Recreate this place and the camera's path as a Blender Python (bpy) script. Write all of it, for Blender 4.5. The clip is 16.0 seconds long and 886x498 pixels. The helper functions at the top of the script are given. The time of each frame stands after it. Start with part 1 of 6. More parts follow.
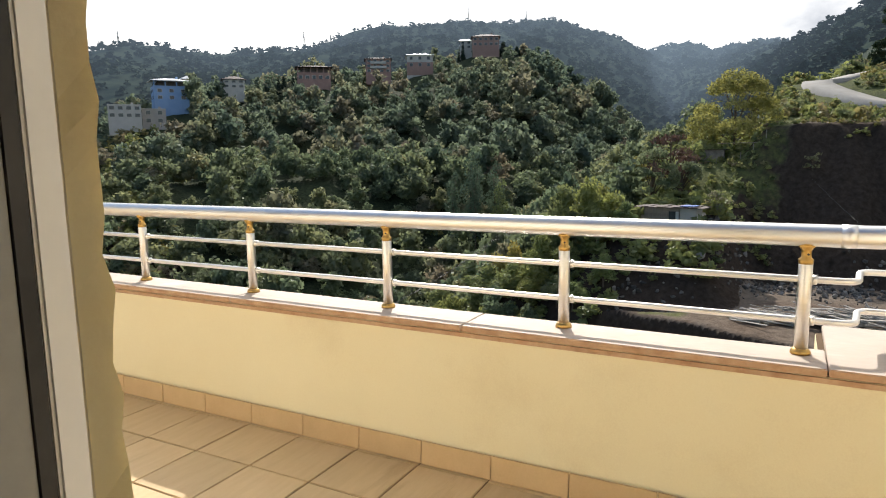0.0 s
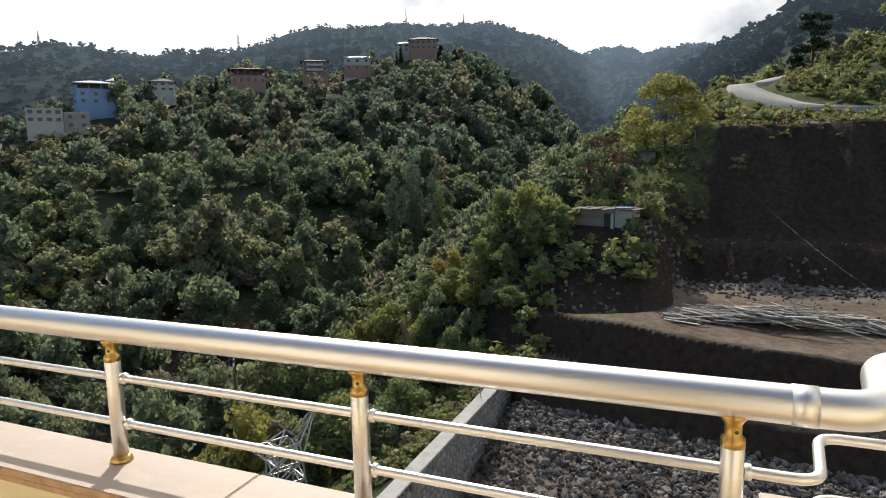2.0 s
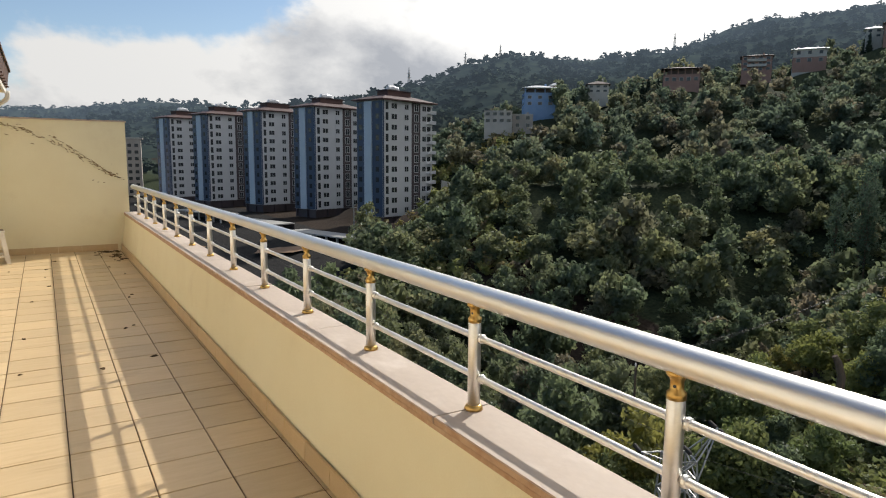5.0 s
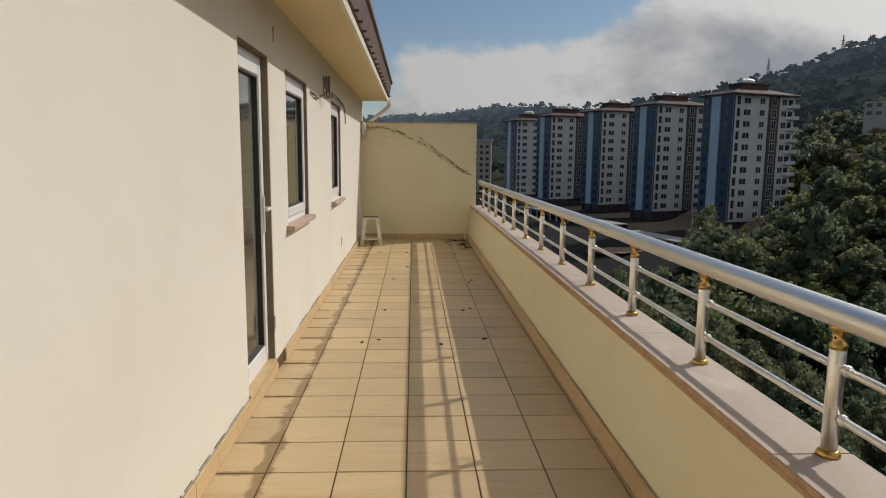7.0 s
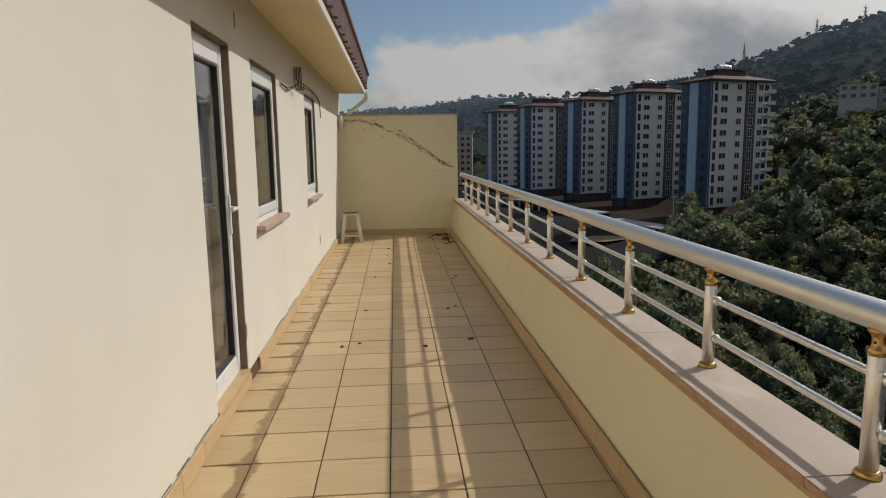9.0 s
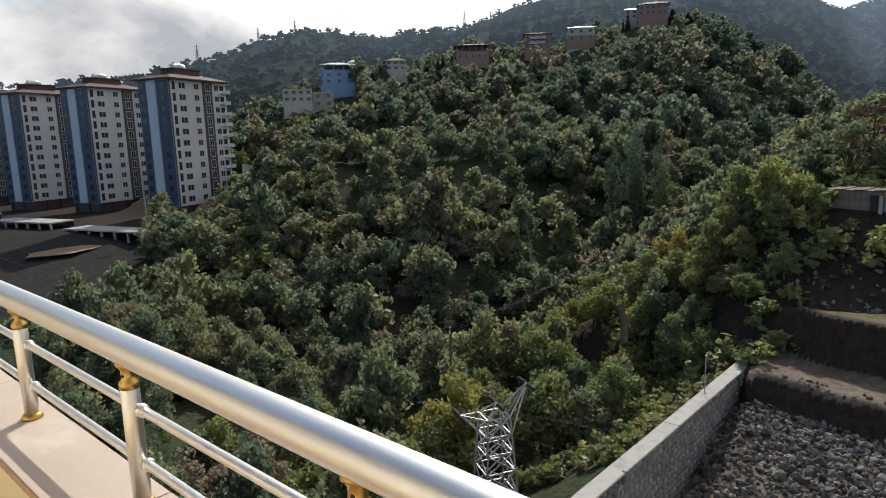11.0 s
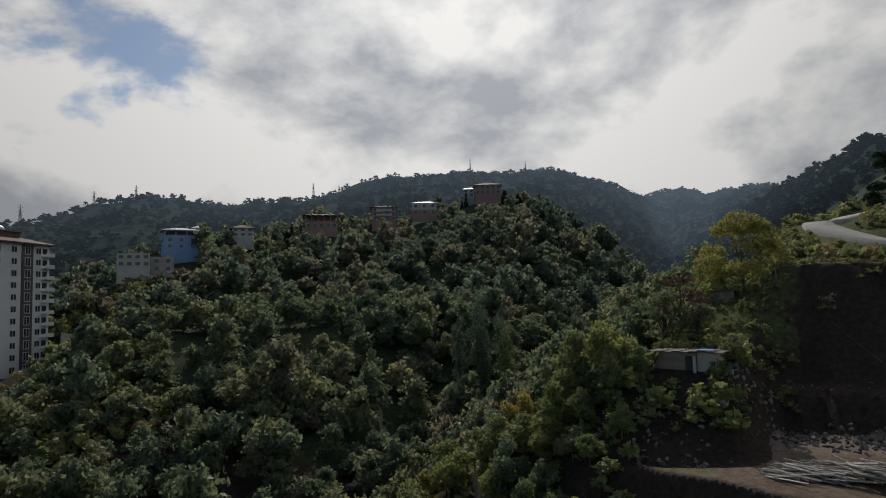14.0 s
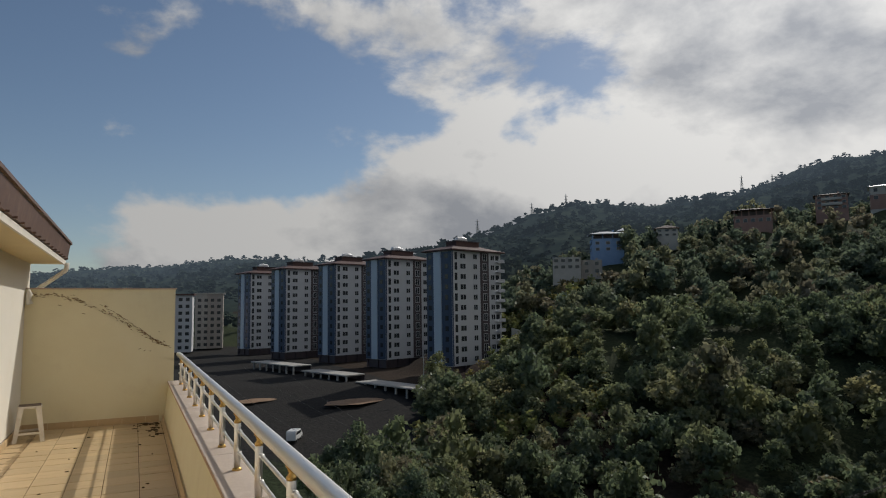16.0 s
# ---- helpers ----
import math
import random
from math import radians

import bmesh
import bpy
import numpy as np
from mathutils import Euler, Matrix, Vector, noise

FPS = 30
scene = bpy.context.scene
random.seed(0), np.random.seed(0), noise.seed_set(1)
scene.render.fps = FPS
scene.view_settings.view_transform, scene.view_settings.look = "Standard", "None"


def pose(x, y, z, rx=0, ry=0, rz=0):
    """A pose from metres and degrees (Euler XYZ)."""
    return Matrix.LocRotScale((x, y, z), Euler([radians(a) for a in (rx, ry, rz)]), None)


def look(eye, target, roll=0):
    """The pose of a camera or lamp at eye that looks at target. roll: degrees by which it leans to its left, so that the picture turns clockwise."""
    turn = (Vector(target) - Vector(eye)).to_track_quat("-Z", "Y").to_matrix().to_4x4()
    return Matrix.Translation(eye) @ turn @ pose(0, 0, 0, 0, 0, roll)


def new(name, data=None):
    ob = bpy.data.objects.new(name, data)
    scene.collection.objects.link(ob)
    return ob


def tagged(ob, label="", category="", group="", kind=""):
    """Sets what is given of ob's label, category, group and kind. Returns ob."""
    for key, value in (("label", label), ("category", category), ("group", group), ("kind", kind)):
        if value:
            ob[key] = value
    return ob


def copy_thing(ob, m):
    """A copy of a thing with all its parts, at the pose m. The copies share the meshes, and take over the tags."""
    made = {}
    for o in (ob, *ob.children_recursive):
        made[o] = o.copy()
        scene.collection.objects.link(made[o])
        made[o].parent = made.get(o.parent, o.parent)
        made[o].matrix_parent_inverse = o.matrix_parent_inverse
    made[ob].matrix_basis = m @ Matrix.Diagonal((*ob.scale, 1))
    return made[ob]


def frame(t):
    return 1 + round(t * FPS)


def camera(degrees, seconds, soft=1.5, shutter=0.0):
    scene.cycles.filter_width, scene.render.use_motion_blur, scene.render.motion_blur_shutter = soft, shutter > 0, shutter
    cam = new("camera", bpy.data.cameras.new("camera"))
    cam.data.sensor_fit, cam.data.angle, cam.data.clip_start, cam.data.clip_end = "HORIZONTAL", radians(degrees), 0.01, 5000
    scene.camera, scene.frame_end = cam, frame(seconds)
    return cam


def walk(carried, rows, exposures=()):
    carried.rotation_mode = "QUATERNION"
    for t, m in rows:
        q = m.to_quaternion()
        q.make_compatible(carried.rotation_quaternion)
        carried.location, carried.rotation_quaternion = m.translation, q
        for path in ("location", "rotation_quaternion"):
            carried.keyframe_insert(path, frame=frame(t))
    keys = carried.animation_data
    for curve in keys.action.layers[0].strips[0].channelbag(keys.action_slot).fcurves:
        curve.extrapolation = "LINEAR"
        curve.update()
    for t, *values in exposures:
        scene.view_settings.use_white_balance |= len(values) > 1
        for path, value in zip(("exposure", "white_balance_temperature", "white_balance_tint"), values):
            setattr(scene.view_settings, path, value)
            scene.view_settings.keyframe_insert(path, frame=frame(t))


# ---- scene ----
cam = camera(68.6, 16.0, soft=1.1)
PATH = [
    (0, (-0.414, -1.641, 1.277), (1.332, -0.707, 0.994), -0.9),
    (0.5, (0.009, -1.562, 1.271), (1.778, -0.676, 0.982), -1.1),
    (1, (0.333, -1.544, 1.538), (2.122, -0.699, 1.251), -1.15),
    (1.5, (0.590, -1.533, 1.470), (2.386, -0.698, 1.187), -1.15),
    (2, (0.756, -1.660, 1.474), (2.578, -0.884, 1.195), -1.4),
    (2.5, (0.856, -1.640, 1.460), (2.711, -0.945, 1.181), -1.1),
    (3, (0.904, -1.499, 1.445), (2.759, -0.806, 1.166), -0.8),
    (3.5, (0.912, -1.354, 1.438), (2.707, -0.515, 1.163), -0.6),
    (4, (0.874, -1.160, 1.438), (2.507, -0.038, 1.165), 0.1),
    (4.5, (0.827, -1.024, 1.443), (2.210, 0.397, 1.179), 0.45),
    (5, (0.847, -0.974, 1.449), (1.884, 0.716, 1.181), 0.5),
    (5.2, (0.853, -0.943, 1.448), (1.744, 0.826, 1.175), 0.8),
    (7.3, (0.917, -0.862, 1.415), (0.963, 1.118, 1.136), 0.3),
    (7.5, (0.925, -0.847, 1.417), (0.952, 1.133, 1.133), 0.2),
    (8, (0.88, -0.73, 1.408), (0.889, 1.249, 1.114), 0.2),
    (8.5, (0.837, -0.632, 1.419), (0.849, 1.345, 1.123), -0.1),
    (9, (0.93, -0.603, 1.405), (1.071, 1.37, 1.107), -0.9),
    (9.5, (1.090, -0.660, 1.422), (1.496, 1.273, 1.116), -1.6),
    (10, (1.190, -0.780, 1.458), (2.047, 0.999, 1.141), -0.9),
    (10.2, (1.275, -0.740, 1.472), (2.308, 0.942, 1.150), -1.1),
    (12.3, (1.56, -0.75, 1.48), (3.295, 0.228, 1.298), -1.1),
    (12.5, (1.56, -0.732, 1.482), (3.311, 0.23, 1.402), -1.3),
    (13, (1.56, -0.688, 1.488), (3.327, 0.244, 1.585), -1.5),
    (13.5, (1.56, -0.644, 1.494), (3.33, 0.275, 1.641), -1.5),
    (14, (1.56, -0.6, 1.5), (3.315, 0.346, 1.655), -1.6),
    (14.5, (1.545, -0.575, 1.55), (3.161, 0.592, 1.712), -1.6),
    (15, (1.53, -0.55, 1.6), (2.939, 0.859, 1.771), -1.1),
    (15.5, (1.481, -0.534, 1.681), (2.622, 1.099, 1.859), -0.8),
    (16, (1.438, -0.476, 1.655), (2.292, 1.324, 1.839), -0.8),
]
walk(cam, [(t, look(eye, target, roll)) for t, eye, target, roll in PATH],
     exposures=[(0, 0.4), (0.7, 0.27), (2, 0.16), (4, 0.08), (5, -0.1), (5.2, -0.1), (7.3, -0.85), (9, -0.88), (10, -0.5), (10.2, -0.5), (12.3, 0.95), (12.5, 0.8), (13, -0.7), (13.5, -0.92), (14.5, -0.95), (15.5, -1.0), (16, -0.92)])

# ---- world and sun ----
SUN_AZ, SUN_EL = 62.0, 37.5
sun_way = Vector((math.sin(radians(SUN_AZ)) * math.cos(radians(SUN_EL)), math.cos(radians(SUN_AZ)) * math.cos(radians(SUN_EL)), math.sin(radians(SUN_EL))))
sun = new("sun", bpy.data.lights.new("sun", "SUN"))
sun.data.energy, sun.data.angle, sun.data.color = 4.2, radians(0.55), (1.0, 0.95, 0.88)
sun.matrix_world = look((40, 20, 60), Vector((40, 20, 60)) - sun_way)

world = bpy.data.worlds.new("sky")
scene.world = world
world.use_nodes = True
wt = world.node_tree
wt.nodes.clear()


def wn(kind, **props):
    n = wt.nodes.new(kind)
    for k, v in props.items():
        n.inputs[k].default_value = v
    return n


def wmath(op, a, b=0.0, clamp=False):
    n = wt.nodes.new("ShaderNodeMath")
    n.operation, n.use_clamp = op, clamp
    for i, v in enumerate((a, b)):
        if isinstance(v, (int, float)):
            n.inputs[i].default_value = v
        else:
            wt.links.new(v, n.inputs[i])
    return n.outputs[0]


sky = wt.nodes.new("ShaderNodeTexSky")
sky.sky_type, sky.sun_disc = "NISHITA", False
sky.sun_elevation, sky.sun_rotation = radians(SUN_EL), radians(SUN_AZ)
sky.altitude, sky.air_density, sky.dust_density, sky.ozone_density = 100, 1.0, 0.5, 1.6
geo = wt.nodes.new("ShaderNodeTexCoord")
sep = wt.nodes.new("ShaderNodeSeparateXYZ")
wt.links.new(geo.outputs["Generated"], sep.inputs[0])
stretch = wt.nodes.new("ShaderNodeVectorMath")
stretch.operation = "MULTIPLY_ADD"
wt.links.new(geo.outputs["Generated"], stretch.inputs[0])
stretch.inputs[1].default_value, stretch.inputs[2].default_value = (1.0, 1.0, 1.65), (4.3, 1.7, 0.4)
ahead = wt.nodes.new("ShaderNodeVectorMath")
ahead.operation = "ADD"
wt.links.new(stretch.outputs[0], ahead.inputs[0])
ahead.inputs[1].default_value = sun_way * 0.09 + Vector((0, 0, 0.05))


def billow(src):
    n = wn("ShaderNodeTexNoise", Scale=3.3, Detail=12.0, Roughness=0.56, Distortion=0.15)
    wt.links.new(src.outputs[0], n.inputs["Vector"])
    return n.outputs["Fac"]


big, beyond = billow(stretch), billow(ahead)
# more cloud towards the sun's quarter of the sky and low down, clear blue on the other side
side = wmath("ADD", wmath("MULTIPLY", sep.outputs[0], 0.34), wmath("MULTIPLY", sep.outputs[1], -0.10))
low = wmath("MULTIPLY", wmath("SUBTRACT", 0.34, sep.outputs[2], True), 0.72)
cover = wmath("ADD", wmath("ADD", big, side), low)
mask = wt.nodes.new("ShaderNodeMapRange")
mask.interpolation_type = "SMOOTHSTEP"
wt.links.new(cover, mask.inputs["Value"])
mask.inputs["From Min"].default_value, mask.inputs["From Max"].default_value = 0.52, 0.625
ramp = wt.nodes.new("ShaderNodeMapRange")
# the side of a billow that faces away from the sun is grey, and so is the thick of it
wt.links.new(wmath("ADD", wmath("SUBTRACT", big, beyond), wmath("MULTIPLY", wmath("SUBTRACT", big, 0.5), -0.5)), ramp.inputs["Value"])
ramp.inputs["From Min"].default_value, ramp.inputs["From Max"].default_value = -0.15, 0.04
cloud = wt.nodes.new("ShaderNodeMix")
cloud.data_type = "RGBA"
wt.links.new(ramp.outputs[0], cloud.inputs["Factor"])
cloud.inputs["A"].default_value, cloud.inputs["B"].default_value = (4.3, 4.5, 4.9, 1), (9.3, 9.2, 9.0, 1)
# clouds near the sun are brighter
dot = wt.nodes.new("ShaderNodeVectorMath")
dot.operation = "DOT_PRODUCT"
wt.links.new(geo.outputs["Generated"], dot.inputs[0])
dot.inputs[1].default_value = sun_way
lit = wmath("ADD", wmath("MULTIPLY", wmath("POWER", wmath("MAXIMUM", dot.outputs["Value"], 0.0), 5.0), 0.9), 0.75)
scaled = wt.nodes.new("ShaderNodeVectorMath")
scaled.operation = "SCALE"
wt.links.new(cloud.outputs["Result"], scaled.inputs[0])
wt.links.new(lit, scaled.inputs["Scale"])
both = wt.nodes.new("ShaderNodeMix")
both.data_type = "RGBA"
wt.links.new(mask.outputs[0], both.inputs["Factor"])
wt.links.new(sky.outputs[0], both.inputs["A"])
wt.links.new(scaled.outputs[0], both.inputs["B"])
background = wn("ShaderNodeBackground", Strength=0.12)
wt.links.new(both.outputs["Result"], background.inputs["Color"])
wout = wt.nodes.new("ShaderNodeOutputWorld")
wt.links.new(background.outputs[0], wout.inputs["Surface"])

# ---- materials ----
def material(name, a, b, rough=0.7, metal=0.0, scale=4.0, fine=60.0, bump=0.15, stretch=(1, 1, 1), spots=0.0, spot_colour=(0.1, 0.08, 0.06), random_tone=0.0, depth=0.004, spot_scale=1.3, islands=False):
    """A surface of two close colours, mixed by a coarse and a fine grain, with relief, stains and a tone of its own for each piece."""
    m = bpy.data.materials.new(name)
    m.use_nodes = True
    nt = m.node_tree
    p = nt.nodes["Principled BSDF"]
    tc = nt.nodes.new("ShaderNodeTexCoord")
    mp = nt.nodes.new("ShaderNodeMapping")
    mp.inputs["Scale"].default_value = stretch
    nt.links.new(tc.outputs["Object"], mp.inputs["Vector"])
    geo_n = nt.nodes.new("ShaderNodeNewGeometry")
    src = mp.outputs[0]
    if random_tone:
        info = nt.nodes.new("ShaderNodeObjectInfo")
        add = nt.nodes.new("ShaderNodeVectorMath")
        add.operation = "MULTIPLY_ADD"
        nt.links.new(info.outputs["Random"], add.inputs[0])
        add.inputs[1].default_value = (37, 53, 11)
        nt.links.new(src, add.inputs[2])
        src = add.outputs[0]
    def tex(s, d):
        n = nt.nodes.new("ShaderNodeTexNoise")
        n.inputs["Scale"].default_value, n.inputs["Detail"].default_value, n.inputs["Roughness"].default_value = s, d, 0.6
        nt.links.new(src, n.inputs["Vector"])
        return n.outputs["Fac"]
    def mth(op, x, y):
        n = nt.nodes.new("ShaderNodeMath")
        n.operation = op
        for i, v in enumerate((x, y)):
            if isinstance(v, (int, float)):
                n.inputs[i].default_value = v
            else:
                nt.links.new(v, n.inputs[i])
        return n.outputs[0]
    coarse, grain = tex(scale, 4), tex(fine, 3)
    fac = mth("ADD", mth("MULTIPLY", coarse, 0.7), mth("MULTIPLY", grain, 0.3))
    rng = nt.nodes.new("ShaderNodeMapRange")
    nt.links.new(fac, rng.inputs["Value"])
    rng.inputs["From Min"].default_value, rng.inputs["From Max"].default_value = 0.35, 0.65
    mix = nt.nodes.new("ShaderNodeMix")
    mix.data_type = "RGBA"
    nt.links.new(rng.outputs[0], mix.inputs["Factor"])
    mix.inputs["A"].default_value, mix.inputs["B"].default_value = (*a, 1), (*b, 1)
    colour = mix.outputs["Result"]
    if random_tone:
        hsv = nt.nodes.new("ShaderNodeHueSaturation")
        nt.links.new(colour, hsv.inputs["Color"])
        nt.links.new(mth("ADD", mth("MULTIPLY", geo_n.outputs["Random Per Island"] if islands else info.outputs["Random"], 2 * random_tone), 1 - random_tone), hsv.inputs["Value"])
        colour = hsv.outputs[0]
    if spots:
        sp = nt.nodes.new("ShaderNodeMapRange")
        nt.links.new(mth("ADD", tex(spot_scale, 6), mth("MULTIPLY", grain, 0.12)), sp.inputs["Value"])
        sp.inputs["From Min"].default_value, sp.inputs["From Max"].default_value, sp.inputs["To Max"].default_value = 0.62, 0.78, spots
        mx = nt.nodes.new("ShaderNodeMix")
        mx.data_type = "RGBA"
        nt.links.new(sp.outputs[0], mx.inputs["Factor"])
        nt.links.new(colour, mx.inputs["A"])
        mx.inputs["B"].default_value = (*spot_colour, 1)
        colour = mx.outputs["Result"]
    nt.links.new(colour, p.inputs["Base Color"])
    p.inputs["Metallic"].default_value = metal
    if rough >= 0.85:
        p.inputs["Specular IOR Level"].default_value = 0.15
    nt.links.new(mth("ADD", mth("MULTIPLY", grain, 0.2), rough - 0.1), p.inputs["Roughness"])
    if bump:
        bp = nt.nodes.new("ShaderNodeBump")
        bp.inputs["Strength"].default_value, bp.inputs["Distance"].default_value = bump, depth
        nt.links.new(fac, bp.inputs["Height"])
        nt.links.new(bp.outputs[0], p.inputs["Normal"])
    return m


# one cream paint in two colours: yellower for shaded walls, paler for sunlit ones
PAINT = material("cream_wall_paint", (0.84, 0.76, 0.52), (0.79, 0.70, 0.46), 0.85, scale=1.2, fine=140, bump=0.35, spots=0.25, spot_colour=(0.55, 0.42, 0.24), depth=0.003)
HOUSE_PAINT = material("sunlit_wall_paint", (0.765, 0.728, 0.645), (0.725, 0.688, 0.60), 0.85, scale=1.0, fine=150, bump=0.35, spots=0.15, spot_colour=(0.6, 0.5, 0.36), depth=0.003)
SOFFIT = material("soffit_paint", (0.78, 0.66, 0.40), (0.72, 0.60, 0.36), 0.85, scale=1.5, fine=90, bump=0.15)
TILE = material("floor_tile", (0.60, 0.45, 0.26), (0.54, 0.395, 0.215), 0.42, scale=5, fine=120, bump=0.12, stretch=(1, 6, 1), spots=0.5, spot_colour=(0.32, 0.20, 0.09), random_tone=0.09, depth=0.001)


def seep(m, at_x, reach, colour):
    """Brown water stains that have crept out of one joint into the tiles beside it."""
    nt = m.node_tree
    p = nt.nodes["Principled BSDF"]
    old = p.inputs["Base Color"].links[0].from_socket
    def op(kind, *args):
        n = nt.nodes.new("ShaderNodeMath")
        n.operation = kind
        for i, v in enumerate(args):
            if isinstance(v, (int, float)):
                n.inputs[i].default_value = v
            else:
                nt.links.new(v, n.inputs[i])
        return n.outputs[0]
    g = nt.nodes.new("ShaderNodeNewGeometry")
    xyz = nt.nodes.new("ShaderNodeSeparateXYZ")
    nt.links.new(g.outputs["Position"], xyz.inputs[0])
    def grain(s):
        n = nt.nodes.new("ShaderNodeTexNoise")
        n.inputs["Scale"].default_value, n.inputs["Detail"].default_value = s, 5
        nt.links.new(g.outputs["Position"], n.inputs["Vector"])
        return n.outputs["Fac"]
    gap = op("DIVIDE", op("ABSOLUTE", op("SUBTRACT", xyz.outputs[0], at_x)), reach)
    # the cross joints between that joint and the wall are stained too
    row_gap = op("ABSOLUTE", op("SUBTRACT", op("FRACT", op("ADD", op("DIVIDE", op("SUBTRACT", xyz.outputs[1], 2.008), 0.3275), 100.5)), 0.5))
    beyond_joint = op("MULTIPLY", op("MAXIMUM", op("SUBTRACT", xyz.outputs[0], at_x + 0.02), 0.0), 14.0)
    gap = op("MINIMUM", gap, op("ADD", op("MULTIPLY", row_gap, 0.3275 / reach * 1.6), beyond_joint))
    amount = op("SUBTRACT", op("ADD", op("MULTIPLY", grain(5.0), 2.6), op("MULTIPLY", grain(28.0), 0.6)), op("ADD", gap, 1.05))
    sharp = nt.nodes.new("ShaderNodeMapRange")
    nt.links.new(amount, sharp.inputs["Value"])
    sharp.inputs["From Min"].default_value, sharp.inputs["From Max"].default_value, sharp.inputs["To Max"].default_value = 0.0, 0.35, 0.72
    mx = nt.nodes.new("ShaderNodeMix")
    mx.data_type = "RGBA"
    nt.links.new(sharp.outputs[0], mx.inputs["Factor"])
    nt.links.new(old, mx.inputs["A"])
    mx.inputs["B"].default_value = (*colour, 1)
    nt.links.new(mx.outputs["Result"], p.inputs["Base Color"])


seep(TILE, 0.20, 0.07, (0.20, 0.12, 0.045))
SKIRT = material("skirting_tile", (0.62, 0.45, 0.25), (0.55, 0.39, 0.21), 0.45, scale=6, fine=120, bump=0.1, spots=0.3, spot_colour=(0.36, 0.25, 0.13), random_tone=0.06, depth=0.001)
GROUT = material("dirty_grout", (0.09, 0.058, 0.03), (0.16, 0.105, 0.06), 0.9, scale=3, fine=80, bump=0.4)
MARBLE = material("coping_marble", (0.58, 0.485, 0.40), (0.50, 0.41, 0.335), 0.72, scale=2.6, fine=50, bump=0.06, stretch=(1, 0.5, 1), spots=0.5, spot_colour=(0.76, 0.68, 0.60), random_tone=0.05, depth=0.001, spot_scale=5)
MARBLE_RAW = material("raw_stone_edge", (0.42, 0.24, 0.13), (0.56, 0.38, 0.24), 0.8, scale=14, fine=70, bump=0.6, spots=0.5, spot_colour=(0.24, 0.13, 0.07), spot_scale=8)
ALU = material("brushed_aluminium", (0.90, 0.88, 0.84), (0.83, 0.81, 0.77), 0.40, 1.0, scale=3, fine=200, bump=0.08, stretch=(30, 1, 30), depth=0.0006)
GOLD = material("gold_anodised", (0.68, 0.44, 0.15), (0.56, 0.35, 0.11), 0.32, 1.0, scale=20, fine=120, bump=0.05, depth=0.0006)
PVC = material("white_pvc", (0.80, 0.80, 0.79), (0.76, 0.76, 0.75), 0.35, scale=3, fine=60, bump=0.03, spots=0.12, spot_colour=(0.55, 0.5, 0.42))
RUBBER = material("black_gasket", (0.03, 0.03, 0.03), (0.05, 0.05, 0.05), 0.7, scale=10, fine=80, bump=0.1)
REVEAL = material("rough_grey_render", (0.24, 0.19, 0.14), (0.17, 0.14, 0.105), 0.9, scale=4, fine=90, bump=0.5, spots=0.4, spot_colour=(0.22, 0.18, 0.14))
SILL = material("window_sill_stone", (0.55, 0.42, 0.33), (0.46, 0.34, 0.26), 0.65, scale=9, fine=60, bump=0.3, spots=0.4, spot_colour=(0.25, 0.16, 0.1))
ROOM = material("room_wall", (0.55, 0.54, 0.52), (0.5, 0.49, 0.47), 0.8, scale=2, fine=80, bump=0.1)
CURTAIN = material("grey_curtain", (0.30, 0.28, 0.26), (0.22, 0.21, 0.2), 0.9, scale=4, fine=150, bump=0.1)
BROWN_TIN = material("brown_roof_metal", (0.10, 0.055, 0.04), (0.15, 0.085, 0.06), 0.5, scale=4, fine=60, bump=0.2, spots=0.4, spot_colour=(0.25, 0.17, 0.12), spot_scale=4)
PLASTIC = material("stool_plastic", (0.72, 0.67, 0.58), (0.66, 0.60, 0.5), 0.5, scale=6, fine=80, bump=0.08, spots=0.4, spot_colour=(0.4, 0.32, 0.22), spot_scale=6)
SEAT_DARK = material("dirty_seat_top", (0.10, 0.07, 0.05), (0.2, 0.14, 0.1), 0.8, scale=12, fine=70, bump=0.3)
CABLE = material("black_cable", (0.05, 0.04, 0.035), (0.08, 0.07, 0.06), 0.6, scale=20, fine=80, bump=0.1)
DEADLEAF = material("dead_leaves", (0.12, 0.075, 0.035), (0.06, 0.04, 0.02), 0.9, scale=30, fine=120, bump=0.3, random_tone=0.3)
CRACK = material("crack_dirt", (0.30, 0.20, 0.10), (0.20, 0.13, 0.06), 0.95, scale=20, fine=90, bump=0.3)
STEEL = material("galvanised_steel", (0.50, 0.50, 0.49), (0.40, 0.40, 0.39), 0.55, 0.6, scale=3, fine=40, bump=0.1)
LINING = material("grey_lining", (0.30, 0.30, 0.285), (0.24, 0.24, 0.23), 0.6, scale=3, fine=60, bump=0.05)
INSULATOR = material("brown_insulator", (0.035, 0.03, 0.028), (0.06, 0.05, 0.045), 0.35, scale=8, fine=40, bump=0.05)
STONEWALL = material("rubble_stone", (0.32, 0.31, 0.29), (0.22, 0.21, 0.2), 0.9, scale=1.2, fine=9, bump=0.8, random_tone=0.25, depth=0.05)
CONCRETE = material("old_concrete", (0.47, 0.45, 0.41), (0.38, 0.36, 0.33), 0.9, scale=1.2, fine=18, bump=0.5, spots=0.4, spot_colour=(0.25, 0.24, 0.22), depth=0.02, spot_scale=0.6)
PEBBLE = material("dumped_rock", (0.20, 0.18, 0.158), (0.10, 0.09, 0.078), 0.9, scale=1.5, fine=12, bump=0.6, random_tone=0.75, depth=0.03, islands=True)
